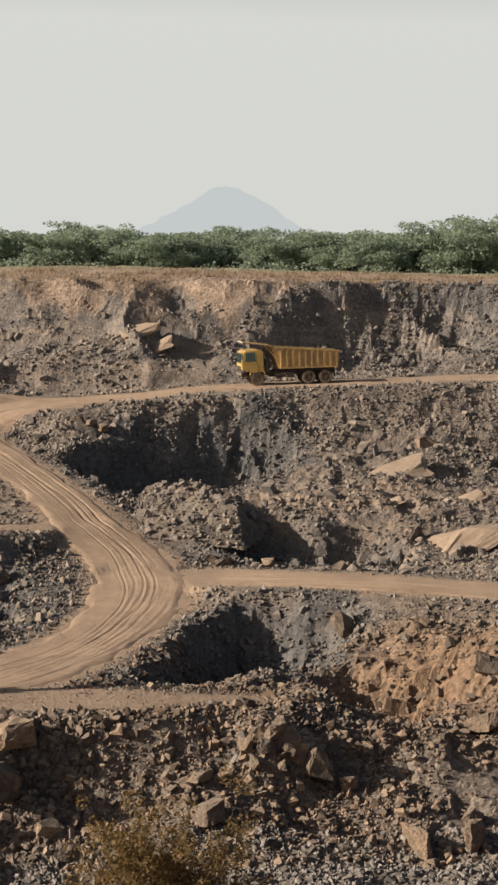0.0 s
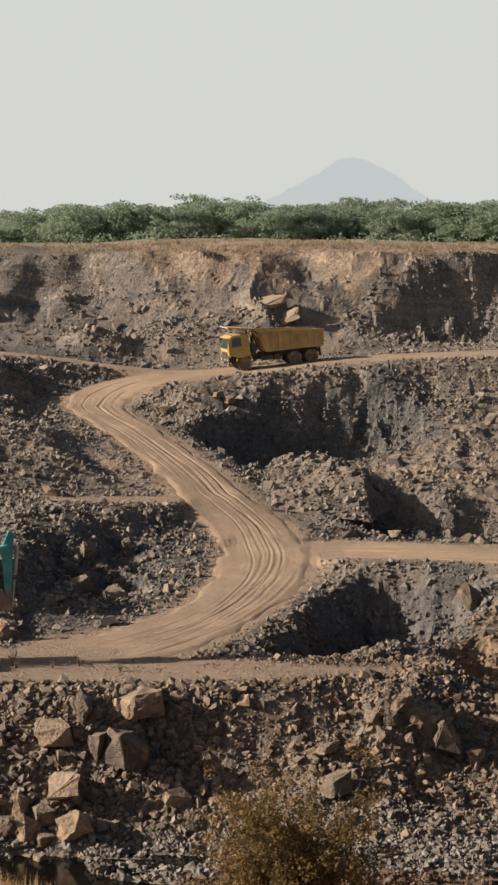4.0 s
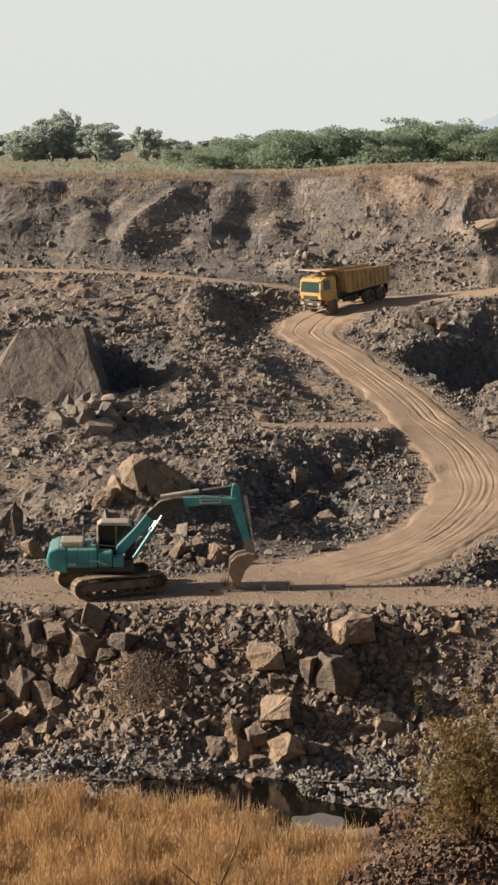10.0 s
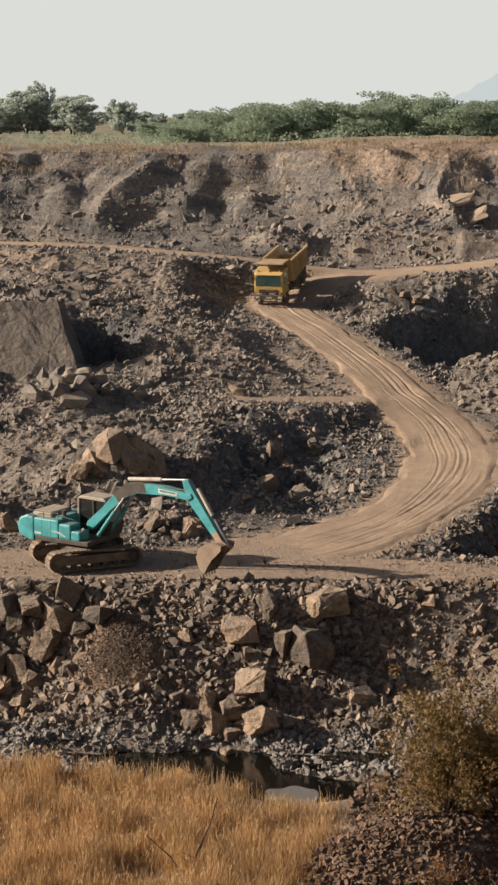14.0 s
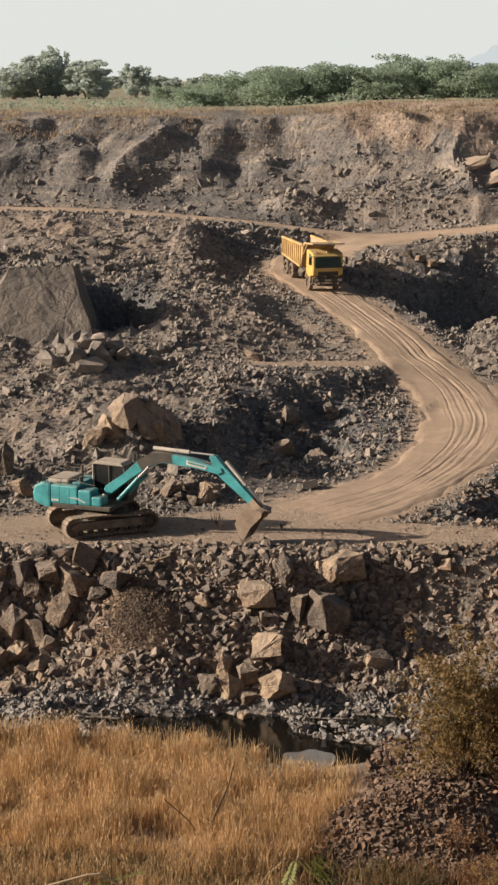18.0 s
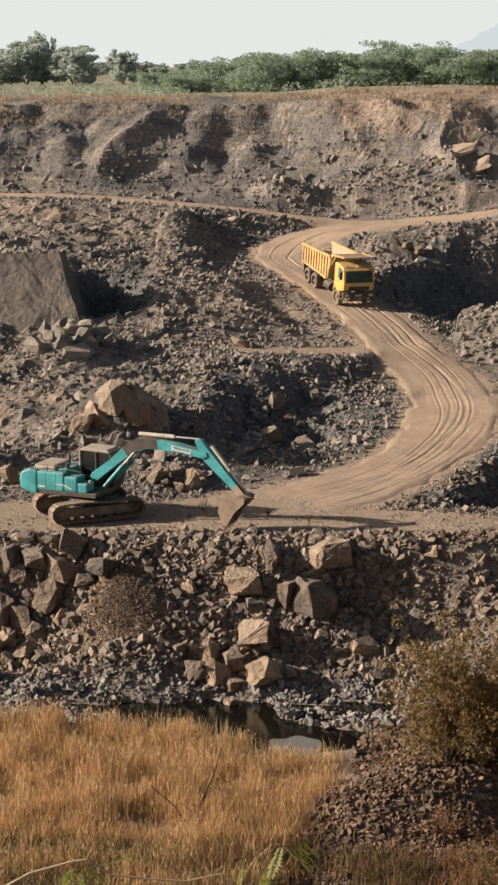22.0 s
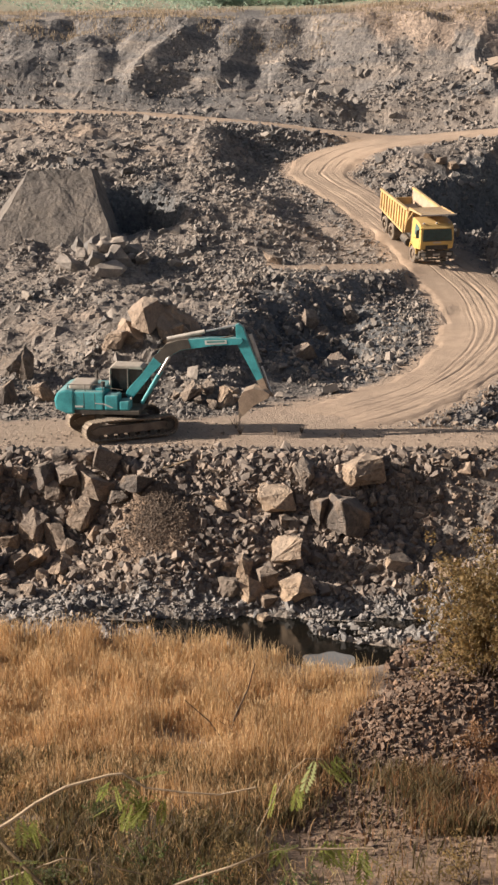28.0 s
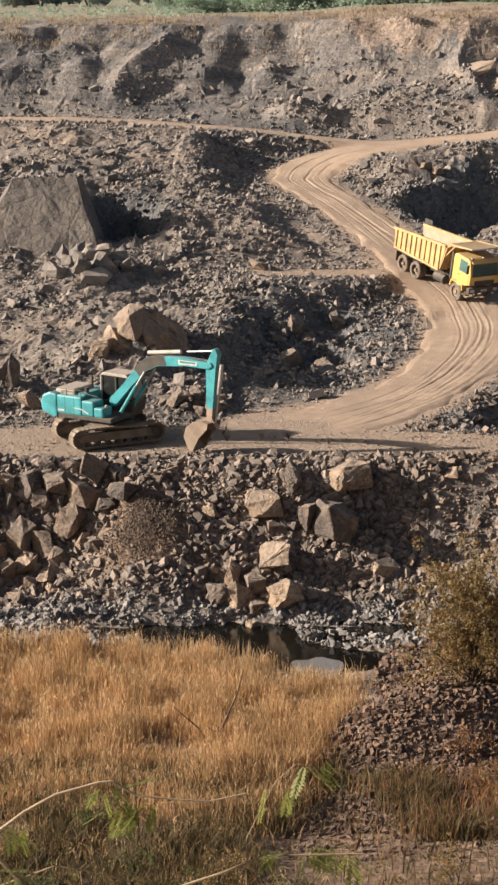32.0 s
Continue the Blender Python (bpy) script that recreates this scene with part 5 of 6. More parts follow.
    for x0, x1 in ((-2.2, -0.6),):
        for y in (-1.2, 1.2):
            part("guard_rail", cyl(bmesh.new(), (x0, y, 2.42), (x1, y, 2.42), 0.02, 6), BLACK, up)
            for x in (x0, (x0 + x1) / 2, x1):
                part("rail_post", cyl(bmesh.new(), (x, y, 2.1), (x, y, 2.42), 0.018, 6), BLACK, up)
    part("engine_hatch", box(bmesh.new(), -1.0, -0.58, -0.9, 0.25, 2.1, 2.22, 0.04), TEAL, up)
    part("work_lamp", cyl(bmesh.new(), (0.6, -1.0, 1.78), (0.68, -1.0, 1.78), 0.07, 10), LAMP, up)
    part("exhaust", cyl(bmesh.new(), (-1.2, 0.5, 2.3), (-1.2, 0.5, 2.75), 0.06, 10), BLACK, up)
    part("air_intake", cyl(bmesh.new(), (-0.7, -0.6, 2.1), (-0.7, -0.6, 2.45), 0.1, 10), BLACK, up)
    for x in (-1.45, -0.95):
        part("panel_gap", box(bmesh.new(), x - 0.012, x + 0.012, -1.284, -1.27, 1.34, 2.06), BLACK, up)
    part("stripe", prism(bmesh.new(), [(-0.95, 1.62), (-0.5, 1.6), (-0.1, 1.42), (-0.2, 1.4), (-0.55, 1.55), (-0.95, 1.58)], -1.297, -1.284), WHITE, up, "white curved stripe")
    part("lettering_bar", box(bmesh.new(), -1.85, -1.5, -1.297, -1.284, 1.4, 1.48), WHITE, up)
    # cab on the far side
    cab = part("cab_frame", prism(bmesh.new(), [(-0.55, 1.28), (1.15, 1.28), (1.25, 1.75), (-0.55, 1.75)], 0.3, 1.28, 0.04), BLACK, up, "dark cab base")
    part("cab_roof", prism(bmesh.new(), [(1.0, 2.84), (0.85, 3.0), (-0.4, 3.03), (-0.6, 2.88)], 0.27, 1.3, 0.04), CREAM, up, "dusty cab roof")
    part("cab_glass", prism(bmesh.new(), [(-0.5, 1.75), (1.2, 1.75), (1.22, 1.95), (0.98, 2.85), (-0.5, 2.86)], 0.34, 1.24), CABGLASS, up, "dark cab windows")
    for x0, x1 in ((-0.55, -0.55), (0.28, 0.28), (1.22, 0.98)):
        for y in (0.31, 1.27):
            part("cab_post", cyl(bmesh.new(), (x0, y, 1.72), (x1, y, 2.9), 0.05, 8), CREAM if x0 < 0 else BLACK, up)
    # boom, in its own space: foot at the origin, tip along +x
    def blade(profile, half):
        return prism(bmesh.new(), profile, -half, half, 0.03)
    boom = part("boom", blade([(-0.2, -0.16), (0.0, -0.24), (1.3, 0.38), (2.3, 0.78), (3.0, 0.82), (4.4, 0.36), (5.5, -0.12), (5.75, -0.06), (5.72, 0.13), (5.5, 0.2), (4.4, 0.74), (3.1, 1.24), (2.5, 1.32), (1.9, 1.13), (0.9, 0.6), (-0.1, 0.2), (-0.22, 0.05)], 0.24), TEAL, ex, "teal bent boom")
    part("boom_band", prism(bmesh.new(), [(1.9, 0.6), (2.3, 0.77), (3.0, 0.81), (3.45, 0.68), (3.5, 1.1), (3.1, 1.25), (2.5, 1.33), (1.7, 1.06)], -0.248, 0.248), BLACK, boom, "dark band round the bend of the boom")
    part("name_plate", prism(bmesh.new(), [(4.1, 0.54), (5.0, 0.18), (5.07, 0.34), (4.16, 0.74)], -0.252, 0.252), WHITE, boom, "white plate with worn letters")
    part("lettering_bar", prism(bmesh.new(), [(4.2, 0.58), (4.95, 0.28), (4.99, 0.35), (4.23, 0.66)], -0.256, 0.256), TEAL_PALE, boom)
    part("hose", cyl(bmesh.new(), (1.9, -0.12, 1.3), (5.4, -0.12, 0.36), 0.03, 6), BLACK, boom)
    arm = part("arm", blade([(-0.75, 0.26), (-0.55, 0.38), (0.0, 0.3), (2.45, 0.11), (2.7, 0.05), (2.68, -0.12), (2.4, -0.13), (0.2, -0.21), (-0.05, -0.2), (-0.78, 0.12)], 0.17), TEAL, ex, "teal dipper arm")
    part("worn_tip", prism(bmesh.new(), [(1.9, 0.165), (2.46, 0.12), (2.7, 0.05), (2.68, -0.13), (2.4, -0.14), (1.9, -0.155)], -0.176, 0.176), BUCKET, arm, "scoured lower end of the arm")
    # bucket: pin at the origin, teeth along +x, hollow
    outer = [(-0.15, 0.12), (-0.1, -0.2), (0.12, -0.62), (0.5, -0.86), (0.95, -0.82), (1.3, -0.5), (1.42, -0.2)]
    inner = [(1.385, -0.18), (1.27, -0.47), (0.94, -0.78), (0.51, -0.82), (0.15, -0.6), (-0.065, -0.19), (-0.11, 0.12)]
    bucket = part("bucket", prism(bmesh.new(), outer + inner, -0.53, 0.53), BUCKET, ex, "scoured brown steel bucket")
    for s in (-1, 1):
        y0, y1 = sorted((s * 0.565, s * 0.53))
        part("side_plate", prism(bmesh.new(), outer + [(0.7, -0.1), (0.1, 0.16)], y0, y1), BUCKET, bucket)
        part("bucket_ear", prism(bmesh.new(), [(-0.18, 0.22), (0.2, 0.2), (0.32, -0.1), (-0.12, -0.2)], s * 0.14 - 0.03, s * 0.14 + 0.03), BUCKET, bucket)
    for k in range(5):
        y = -0.46 + k * 0.23
        part("tooth", prism(bmesh.new(), [(1.28, -0.56), (1.36, -0.3), (1.62, -0.2), (1.64, -0.25)], y - 0.045, y + 0.045), TRACK, bucket)
    link = part("bucket_link", box(bmesh.new(), 0.0, 0.62, -0.16, 0.16, -0.05, 0.05, 0.02), BUCKET, ex)
    rams = []
    for name, barrel, rod, gauge in (("boom_ram", 1.55, 1.5, 0.42), ("boom_ram", 1.55, 1.5, -0.42), ("arm_ram", 1.75, 1.6, 0.0), ("bucket_ram", 1.35, 1.3, 0.0)):
        b = part(name, cyl(bmesh.new(), (0, 0, 0), (barrel, 0, 0), 0.085 if gauge else 0.095, 14), TEAL if gauge else PALE, ex)
        r = part("ram_rod", cyl(bmesh.new(), (-rod, 0, 0), (0, 0, 0), 0.05, 12), CHROME, ex, "bright steel ram rod")
        rams.append((b, r, gauge))
    return ex, up, boom, arm, bucket, link, rams


excavator, ex_up, ex_boom, ex_arm, ex_bucket, ex_link, ex_rams = make_excavator()

# ---- water, grass, bushes, trees, distance ----
def water_material():
    m, n, l, b = nodes_of("still_pool_water")
    p = n.new("ShaderNodeNewGeometry").outputs["Position"]
    l.new(ramp(n, l, noise_tex(n, l, p, 0.8), [(0.3, (0.004, 0.0045, 0.004)), (0.7, (0.01, 0.009, 0.007))]), b.inputs["Base Color"])
    b.inputs["Roughness"].default_value, b.inputs["IOR"].default_value = 0.06, 1.33
    bump(n, l, noise_tex(n, l, p, 5.0), 0.08, 0.05, b)
    return m


def leaf_material(name, tones, rough=0.7):
    m, n, l, b = nodes_of(name)
    g = n.new("ShaderNodeNewGeometry")
    k = len(tones) - 1
    c = ramp(n, l, g.outputs["Random Per Island"], [(i / k, t) for i, t in enumerate(tones)])
    big = noise_tex(n, l, g.outputs["Position"], 0.5)
    c = mix(n, l, c, ramp(n, l, big, [(0.3, (0.7, 0.72, 0.7)), (0.7, (1.2, 1.15, 1.1))]), 0.8, "MULTIPLY")
    l.new(c, b.inputs["Base Color"])
    b.inputs["Roughness"].default_value = rough
    # thin leaves let light through
    thru = n.new("ShaderNodeBsdfTranslucent")
    l.new(c, thru.inputs["Color"])
    both = n.new("ShaderNodeMixShader")
    both.inputs[0].default_value = 0.55
    l.new(b.outputs[0], both.inputs[1])
    l.new(thru.outputs[0], both.inputs[2])
    l.new(both.outputs[0], n["Material Output"].inputs["Surface"])
    return m


WATER = water_material()
# acacia green is lightened, standing in for haze over the plain
ACACIA = leaf_material("haze_lightened_acacia_leaves", [(0.27, 0.36, 0.29), (0.33, 0.41, 0.30), (0.29, 0.38, 0.31), (0.37, 0.43, 0.31)])
# far leaf colour is raised well above real foliage to paint in haze
FAR_LEAF = leaf_material("haze_paled_leaves", [(0.46, 0.53, 0.50), (0.53, 0.59, 0.55)])
DRY_GRASS = leaf_material("dry_golden_grass", [(0.38, 0.225, 0.10), (0.60, 0.385, 0.185), (0.46, 0.28, 0.13), (0.70, 0.50, 0.285), (0.24, 0.145, 0.078), (0.52, 0.315, 0.14)])
SEED_HEADS = leaf_material("pale_seed_heads", [(0.68, 0.50, 0.29), (0.60, 0.42, 0.22), (0.76, 0.59, 0.37)])
SCRUB = leaf_material("brown_scrub_grass", [(0.07, 0.06, 0.028), (0.14, 0.098, 0.046), (0.09, 0.08, 0.034), (0.30, 0.20, 0.10)])
PALE_GRASS = leaf_material("pale_dry_tufts", [(0.38, 0.30, 0.21), (0.30, 0.235, 0.16), (0.44, 0.355, 0.255)])
OLIVE = leaf_material("dusty_olive_leaves", [(0.20, 0.14, 0.055), (0.29, 0.195, 0.08), (0.13, 0.105, 0.045), (0.38, 0.25, 0.11)])
DUSTY_GREEN = leaf_material("dusty_green_leaves", [(0.07, 0.095, 0.03), (0.11, 0.135, 0.045), (0.15, 0.15, 0.06)])
GREEN = leaf_material("fresh_green_leaves", [(0.19, 0.215, 0.05), (0.28, 0.30, 0.075), (0.23, 0.24, 0.065)], 0.5)
RUST = leaf_material("rusty_dry_leaves", [(0.24, 0.12, 0.055), (0.34, 0.18, 0.08), (0.17, 0.095, 0.05), (0.40, 0.24, 0.12)])
BARK = worn("grey_brown_bark", (0.16, 0.12, 0.09), (0.08, 0.06, 0.045), 3.0, 0.9, 0.0, 0.0, 0.5, "World")
DEAD_WOOD = worn("dark_dead_wood", (0.07, 0.045, 0.03), (0.03, 0.02, 0.014), 3.0, 0.9, 0.0, 0.0, 0.4, "World")
TWIG = worn("pale_thorn_twig", (0.36, 0.27, 0.17), (0.24, 0.175, 0.11), 8.0, 0.8, 0.0, 0.0, 0.2, "World")

pool = bmesh.new()
pv = [pool.verts.new(p) for p in ((-40, 60.5, -5.05), (40, 60.5, -5.05), (40, 73, -5.05), (-40, 73, -5.05))]
pool.faces.new(pv)
tagged(part("water", pool, WATER), "narrow still pool of dark water below the bank", "water", kind="structure")


def sky_reflection_patch(cx, cy, rx, ry, seed):
    """A low pale patch just out of the pool, added as the sky's reflection."""
    bm = bmesh.new()
    rings = []
    for r in (1.0, 0.7, 0.35):
        rings.append([])
        for k in range(28):
            a = k * math.tau / 28
            w = r * (1 + 0.35 * noise.noise(Vector((math.cos(a) * 1.5, math.sin(a) * 1.5, seed))))
            rings[-1].append(bm.verts.new((cx + rx * w * math.cos(a), cy + ry * w * math.sin(a), -5.05 - 0.02 + 0.045 * (1 - r))))
    for p, q in zip(rings[:-1], rings[1:]):
        for k in range(28):
            bm.faces.new((p[k], p[(k + 1) % 28], q[(k + 1) % 28], q[k]))
    bm.faces.new(rings[-1])
    return tagged(part("reflected_sky_patch", bm, SKY_REFLECTION, None, "", True), "pale patch on the pool painted as the sky's reflection", "silt", kind="structure")


# pale grey is the reflected sky, put into the patch's colour
SKY_REFLECTION = worn("painted_sky_reflection", (0.21, 0.21, 0.208), (0.15, 0.15, 0.148), 1.2, 0.3, 0.0, 0.0, 0.1, "World")
sky_reflection_patch(1.5, 66.4, 1.9, 1.9, 3)


def blades(name, x, y, tall, wide, seed, material, label, lean=0.35, parent=None, z=None):
    """Upright thin blades, each bent to its own side."""
    rng = np.random.default_rng(seed)
    if z is None:
        z, _ = land(x, y)
    n = len(x)
    a = rng.uniform(0, math.tau, n)
    side = np.stack([np.cos(a), np.sin(a), 0 * a], -1) * (wide / 2)[:, None]
    bend = np.stack([rng.normal(0.06, 0.5, n), rng.normal(0, 0.5, n), 0 * a], -1) * (lean * tall)[:, None]
    base = np.stack([x, y, z - 0.05], -1)
    mid = base + bend * 0.3 + np.stack([0 * a, 0 * a, tall * 0.55], -1)
    top = base + bend + np.stack([0 * a, 0 * a, tall * (1 - 0.25 * lean)], -1)
    v = np.stack([base - side, base + side, mid - side * 0.8, mid + side * 0.8, top], 1).reshape(-1, 3)
    f = np.array([[0, 1, 3], [0, 3, 2], [2, 3, 4]])[None] + (np.arange(n) * 5)[:, None, None]
    ob = joined(name, v, f.reshape(-1, 3), material, parent)
    return tagged(ob, label, "grass", kind="stuff") if label else ob


def tufts(n, per, y0, y1, u0, u1, seed, spread=0.28, cut=-0.5):
    rng = np.random.default_rng(seed)
    y = rng.uniform(y0, y1, n)
    x = y * rng.uniform(u0, u1, n)
    keep = fbm(x / 3, y / 3, seed, 3) > cut
    x, y = x[keep], y[keep]
    x, y = np.repeat(x, per), np.repeat(y, per)
    return x + rng.normal(0, spread, len(x)), y + rng.normal(0, spread, len(x)), rng


gxs, gys, rng = tufts(9000, 8, 49.5, 68.0, -0.215, 0.05, 301, 0.26, -0.45)
shore = np.interp(gxs, [-14, -8, -4.5, -1, 3.5, 5.6], [69.0, 68.8, 67.4, 66.2, 64.2, 63.2]) + rng.normal(0, 0.35, len(gxs))
ok = (gys < shore) & ((np.hypot((gxs - 1.5) / 1.7, (gys - 65.2) / 1.5) > 1) | (rng.random(len(gxs)) < 0.15)) & (rng.random(len(gxs)) < 0.25 + 0.75 * smooth(50, 57, gys + 3 * fbm(gxs / 2, gys / 2, 77, 2))) & (gxs < 3.3 - 0.22 * (65 - gys) + rng.normal(0, 0.5, len(gxs)))
gxs, gys = gxs[ok], gys[ok]
reed_tall = rng.uniform(0.35, 1.15, len(gxs)) ** 1.2 * (0.45 + 1.2 * (fbm(gxs / 1.1, gys / 1.1, 9, 3) + 0.5)) * (1 - 0.35 * smooth(60, 64, gys) * smooth(-4.5, -2.5, gxs))
blades("reed_grass", gxs, gys, reed_tall, rng.uniform(0.012, 0.03, len(gxs)), 302, DRY_GRASS, "tall golden dry reed grass beside the pool", 0.34)
heads = rng.random(len(gxs)) < 0.25
hz, _ = land(gxs[heads], gys[heads])
blades("reed_heads", gxs[heads], gys[heads], rng.uniform(0.1, 0.24, heads.sum()), rng.uniform(0.016, 0.032, heads.sum()), 312, SEED_HEADS, "pale feathery seed heads of the reed grass", 0.9, None, hz + reed_tall[heads] * 0.82)
wx0, wy0, rng = tufts(420, 10, 60, 69.0, -0.215, 0.05, 331, 0.16, -0.6)
edge = np.interp(wx0, [-14, -8, -4.5, -1, 3.5, 5.6], [69.0, 68.8, 67.4, 66.2, 64.2, 63.2])
ok = (wy0 < edge + 0.7) & (wx0 < 3.6) & ((wy0 > edge - 2.2) | (rng.random(len(wx0)) < 0.3))
wisps = rng.uniform(0.7, 1.5, ok.sum()) * (0.7 + 0.5 * fbm(wx0[ok] / 2, wy0[ok] / 2, 13, 2))
blades("reed_wisps", wx0[ok], wy0[ok], wisps, rng.uniform(0.012, 0.026, ok.sum()), 332, SEED_HEADS, "pale tall wisps of reed at the water's edge", 0.4)
gxs, gys, rng = tufts(2600, 12, 40, 55, -0.23, 0.16, 303, 0.35, -0.2)
def off_scree(x, y, rng):
    """Grass keeps off the stony strip and the bare earth below it, but for a few tufts."""
    return (x < 0.4 + 0.27 * (y - 50) + rng.normal(0, 0.35, len(x))) | ((x > 3.6 + 0.3 * (50 - y) + rng.normal(0, 0.4, len(x))) & (y > 48.2) & (y < 54)) | (rng.random(len(x)) < 0.06)


ok = off_scree(gxs, gys, rng)
gxs, gys = gxs[ok], gys[ok]
blades("scrub_grass", gxs, gys, rng.uniform(0.35, 1.1, len(gxs)), rng.uniform(0.02, 0.05, len(gxs)), 304, SCRUB, "low brown scrub and dry grass on the near slope", 0.6)
gxs, gys, rng = tufts(1700, 10, 42, 57, -0.23, 0.16, 305, 0.3, -0.1)
ok = off_scree(gxs, gys, rng)
ok &= (gys > 51 + 3 * fbm(gxs / 2.5, gys / 2.5, 78, 3)) | (rng.random(len(gxs)) < 0.4) | (gxs > 1.5)
gxs, gys = gxs[ok], gys[ok]
red = gxs > 1.2 + rng.normal(0, 0.5, len(gxs))
for name, pick, tone, label in (("slope_grass", ~red, DRY_GRASS, "scattered golden grass on the near slope"), ("rusty_grass", red, RUST, "rusty dry grass at the edge of the scree")):
    k = pick.sum()
    blades(name, gxs[pick], gys[pick], rng.uniform(0.4, 0.9, k), rng.uniform(0.02, 0.04, k), 306, tone, label, 0.6)
sx0, sy0, rng = tufts(170, 3, 43, 54, -0.23, 0.02, 341, 0.5, -0.1)
blades("fallen_stems", sx0, sy0, rng.uniform(0.5, 1.1, len(sx0)), rng.uniform(0.025, 0.045, len(sx0)), 342, SEED_HEADS, "pale bent stems fallen over the scrub", 2.2)
gxs, gys, rng = tufts(2200, 8, 159.5, 174, -0.19, 0.33, 307, 0.35, -0.15)
blades("rim_grass", gxs, gys, rng.uniform(0.15, 0.5, len(gxs)), rng.uniform(0.05, 0.1, len(gxs)), 308, PALE_GRASS, "pale dry grass along the cliff top", 0.6)


def leaves(rng, centres, radii, per, size, flat=0.5):
    """Small leaf sprays spread through blobs of uneven size; corners and faces."""
    v = []
    for c, r in zip(centres, radii):
        k = max(8, int(per * (r[0] * r[1] * r[2]) ** (2 / 3)))
        d = rng.normal(size=(k, 3))
        d /= np.linalg.norm(d, axis=1)[:, None]
        p = np.array(c) + d * np.array(r) * rng.uniform(0.45, 1.08, (k, 1)) ** 0.6
        t = rng.normal(size=(k, 3))
        t[:, 2] *= flat
        t /= np.linalg.norm(t, axis=1)[:, None]
        b = np.cross(t, rng.normal(size=(k, 3)))
        b /= np.linalg.norm(b, axis=1)[:, None]
        s = size * rng.uniform(0.5, 1.4, (k, 1))
        v.append(np.stack([p - t * s - b * s * 0.3, p + t * s, p + b * s * 0.8], 1).reshape(-1, 3))
    v = np.vstack(v)
    return v, np.arange(len(v)).reshape(-1, 3)


def limb(bm, p, q, r0, r1, seg=7):
    cyl(bm, p, q, r0, seg, r1)


def make_tree(seed, tall, wide, flat_top, leaf, material, per, label, group):
    """A many-stemmed thorn tree: leaning limbs under an uneven, broken crown."""
    rng = np.random.default_rng(seed)
    ob = empty("tree", label, "tree", group)
    wood = bmesh.new()
    centres, radii = [], []
    for k in range(5):
        a = k * math.tau / 5 + rng.uniform(-0.4, 0.4)
        out = wide * rng.uniform(0.12, 0.3)
        p = Vector((0.12 * math.cos(a), 0.12 * math.sin(a), -0.2))
        q = Vector((out * math.cos(a), out * math.sin(a), tall * rng.uniform(0.4, 0.55)))
        limb(wood, p, q, 0.13, 0.07)
        for j in range(3):
            a2 = a + rng.uniform(-0.8, 0.8)
            out2 = out + wide * rng.uniform(0.06, 0.24)
            e = Vector((out2 * math.cos(a2), out2 * math.sin(a2), tall * rng.uniform(0.62, 0.86)))
            limb(wood, q, e, 0.06, 0.025, 5)
            for i in range(4):
                c = e + Vector((rng.uniform(-1, 1) * wide * 0.14, rng.uniform(-1, 1) * wide * 0.14, rng.uniform(-0.2, 0.16) * tall))
                r = wide * rng.uniform(0.045, 0.105)
                centres.append(c[:]), radii.append((r * 1.25, r * 1.25, r * flat_top))
    skirt = 90 if flat_top < 0.7 else 40
    for k in range(20):   # low boughs that hide the stems
        a, o, r = rng.uniform(0, math.tau), wide * rng.uniform(0.2, 0.5), wide * rng.uniform(0.07, 0.12)
        centres.append((o * math.cos(a), o * math.sin(a), tall * rng.uniform(0.1, 0.38))), radii.append((r * 1.3, r * 1.3, r * 0.8))
    for k in range(skirt):   # the crown arches over to the ground in flat sprays
        a = rng.uniform(0, math.tau)
        o = 0.52 * rng.random() ** 0.6
        r = wide * rng.uniform(0.05, 0.1)
        high = tall * (0.08 + 0.82 * math.sqrt(max(0.0, 1 - (o / 0.56) ** 2)) * rng.uniform(0.1, 1.06) ** 0.7)
        centres.append((wide * o * math.cos(a), wide * o * math.sin(a), high)), radii.append((r * 1.3, r * 1.3, r * flat_top))
    part("trunk", wood, BARK, ob, "leaning grey stems")
    v, f = leaves(rng, centres, radii, per, leaf)
    joined("crown", v, f, material, ob)
    return ob


trng = np.random.default_rng(41)
near_trees = [make_tree(500 + k, 3.9, 8.8 + k * 0.9, 0.5, 0.14, ACACIA, 190, "spreading green thorn tree on the plain", "thorn trees along the plain") for k in range(4)]
far_trees = [make_tree(520 + k, 6.0, 6.5, 0.8, 0.26, FAR_LEAF, 190, "rounded tree far out on the plain, leaves paled to paint in haze", "far trees on the plain") for k in range(2)]


def plant(kinds, used, x, y, s, tall=1.0):
    k = len(used) % len(kinds)
    z, _ = land(np.array([x]), np.array([y]))
    m = pose(x, y, float(z[0]), 0, 0, trng.uniform(0, 360)) @ Matrix.Diagonal((s, s, s * tall, 1))
    if len(used) < len(kinds):
        ob = kinds[k]
        ob.matrix_basis = m
    else:
        ob = copy_thing(kinds[k], m)
        ob.matrix_basis = m
    used.append(ob)


used = []
for u, y, s, tall in [(-0.036, 205, 0.62, 0.8), (-0.012, 212, 0.95, 1.0), (0.014, 205, 1.0, 1.05), (0.036, 210, 0.9, 0.95), (0.060, 204, 0.9, 1.0), (0.085, 208, 1.05, 1.1), (0.112, 203, 0.95, 1.0),
                      (0.136, 207, 0.85, 1.1), (0.158, 210, 1.0, 1.2), (0.176, 204, 0.8, 1.1), (0.200, 207, 0.95, 1.05), (0.224, 203, 1.0, 1.1), (0.250, 206, 0.95, 1.15), (0.276, 201, 1.05, 1.25), (0.302, 204, 1.15, 1.3), (0.328, 200, 1.2, 1.3)]:
    plant(near_trees, used, u * y, y, s, tall)
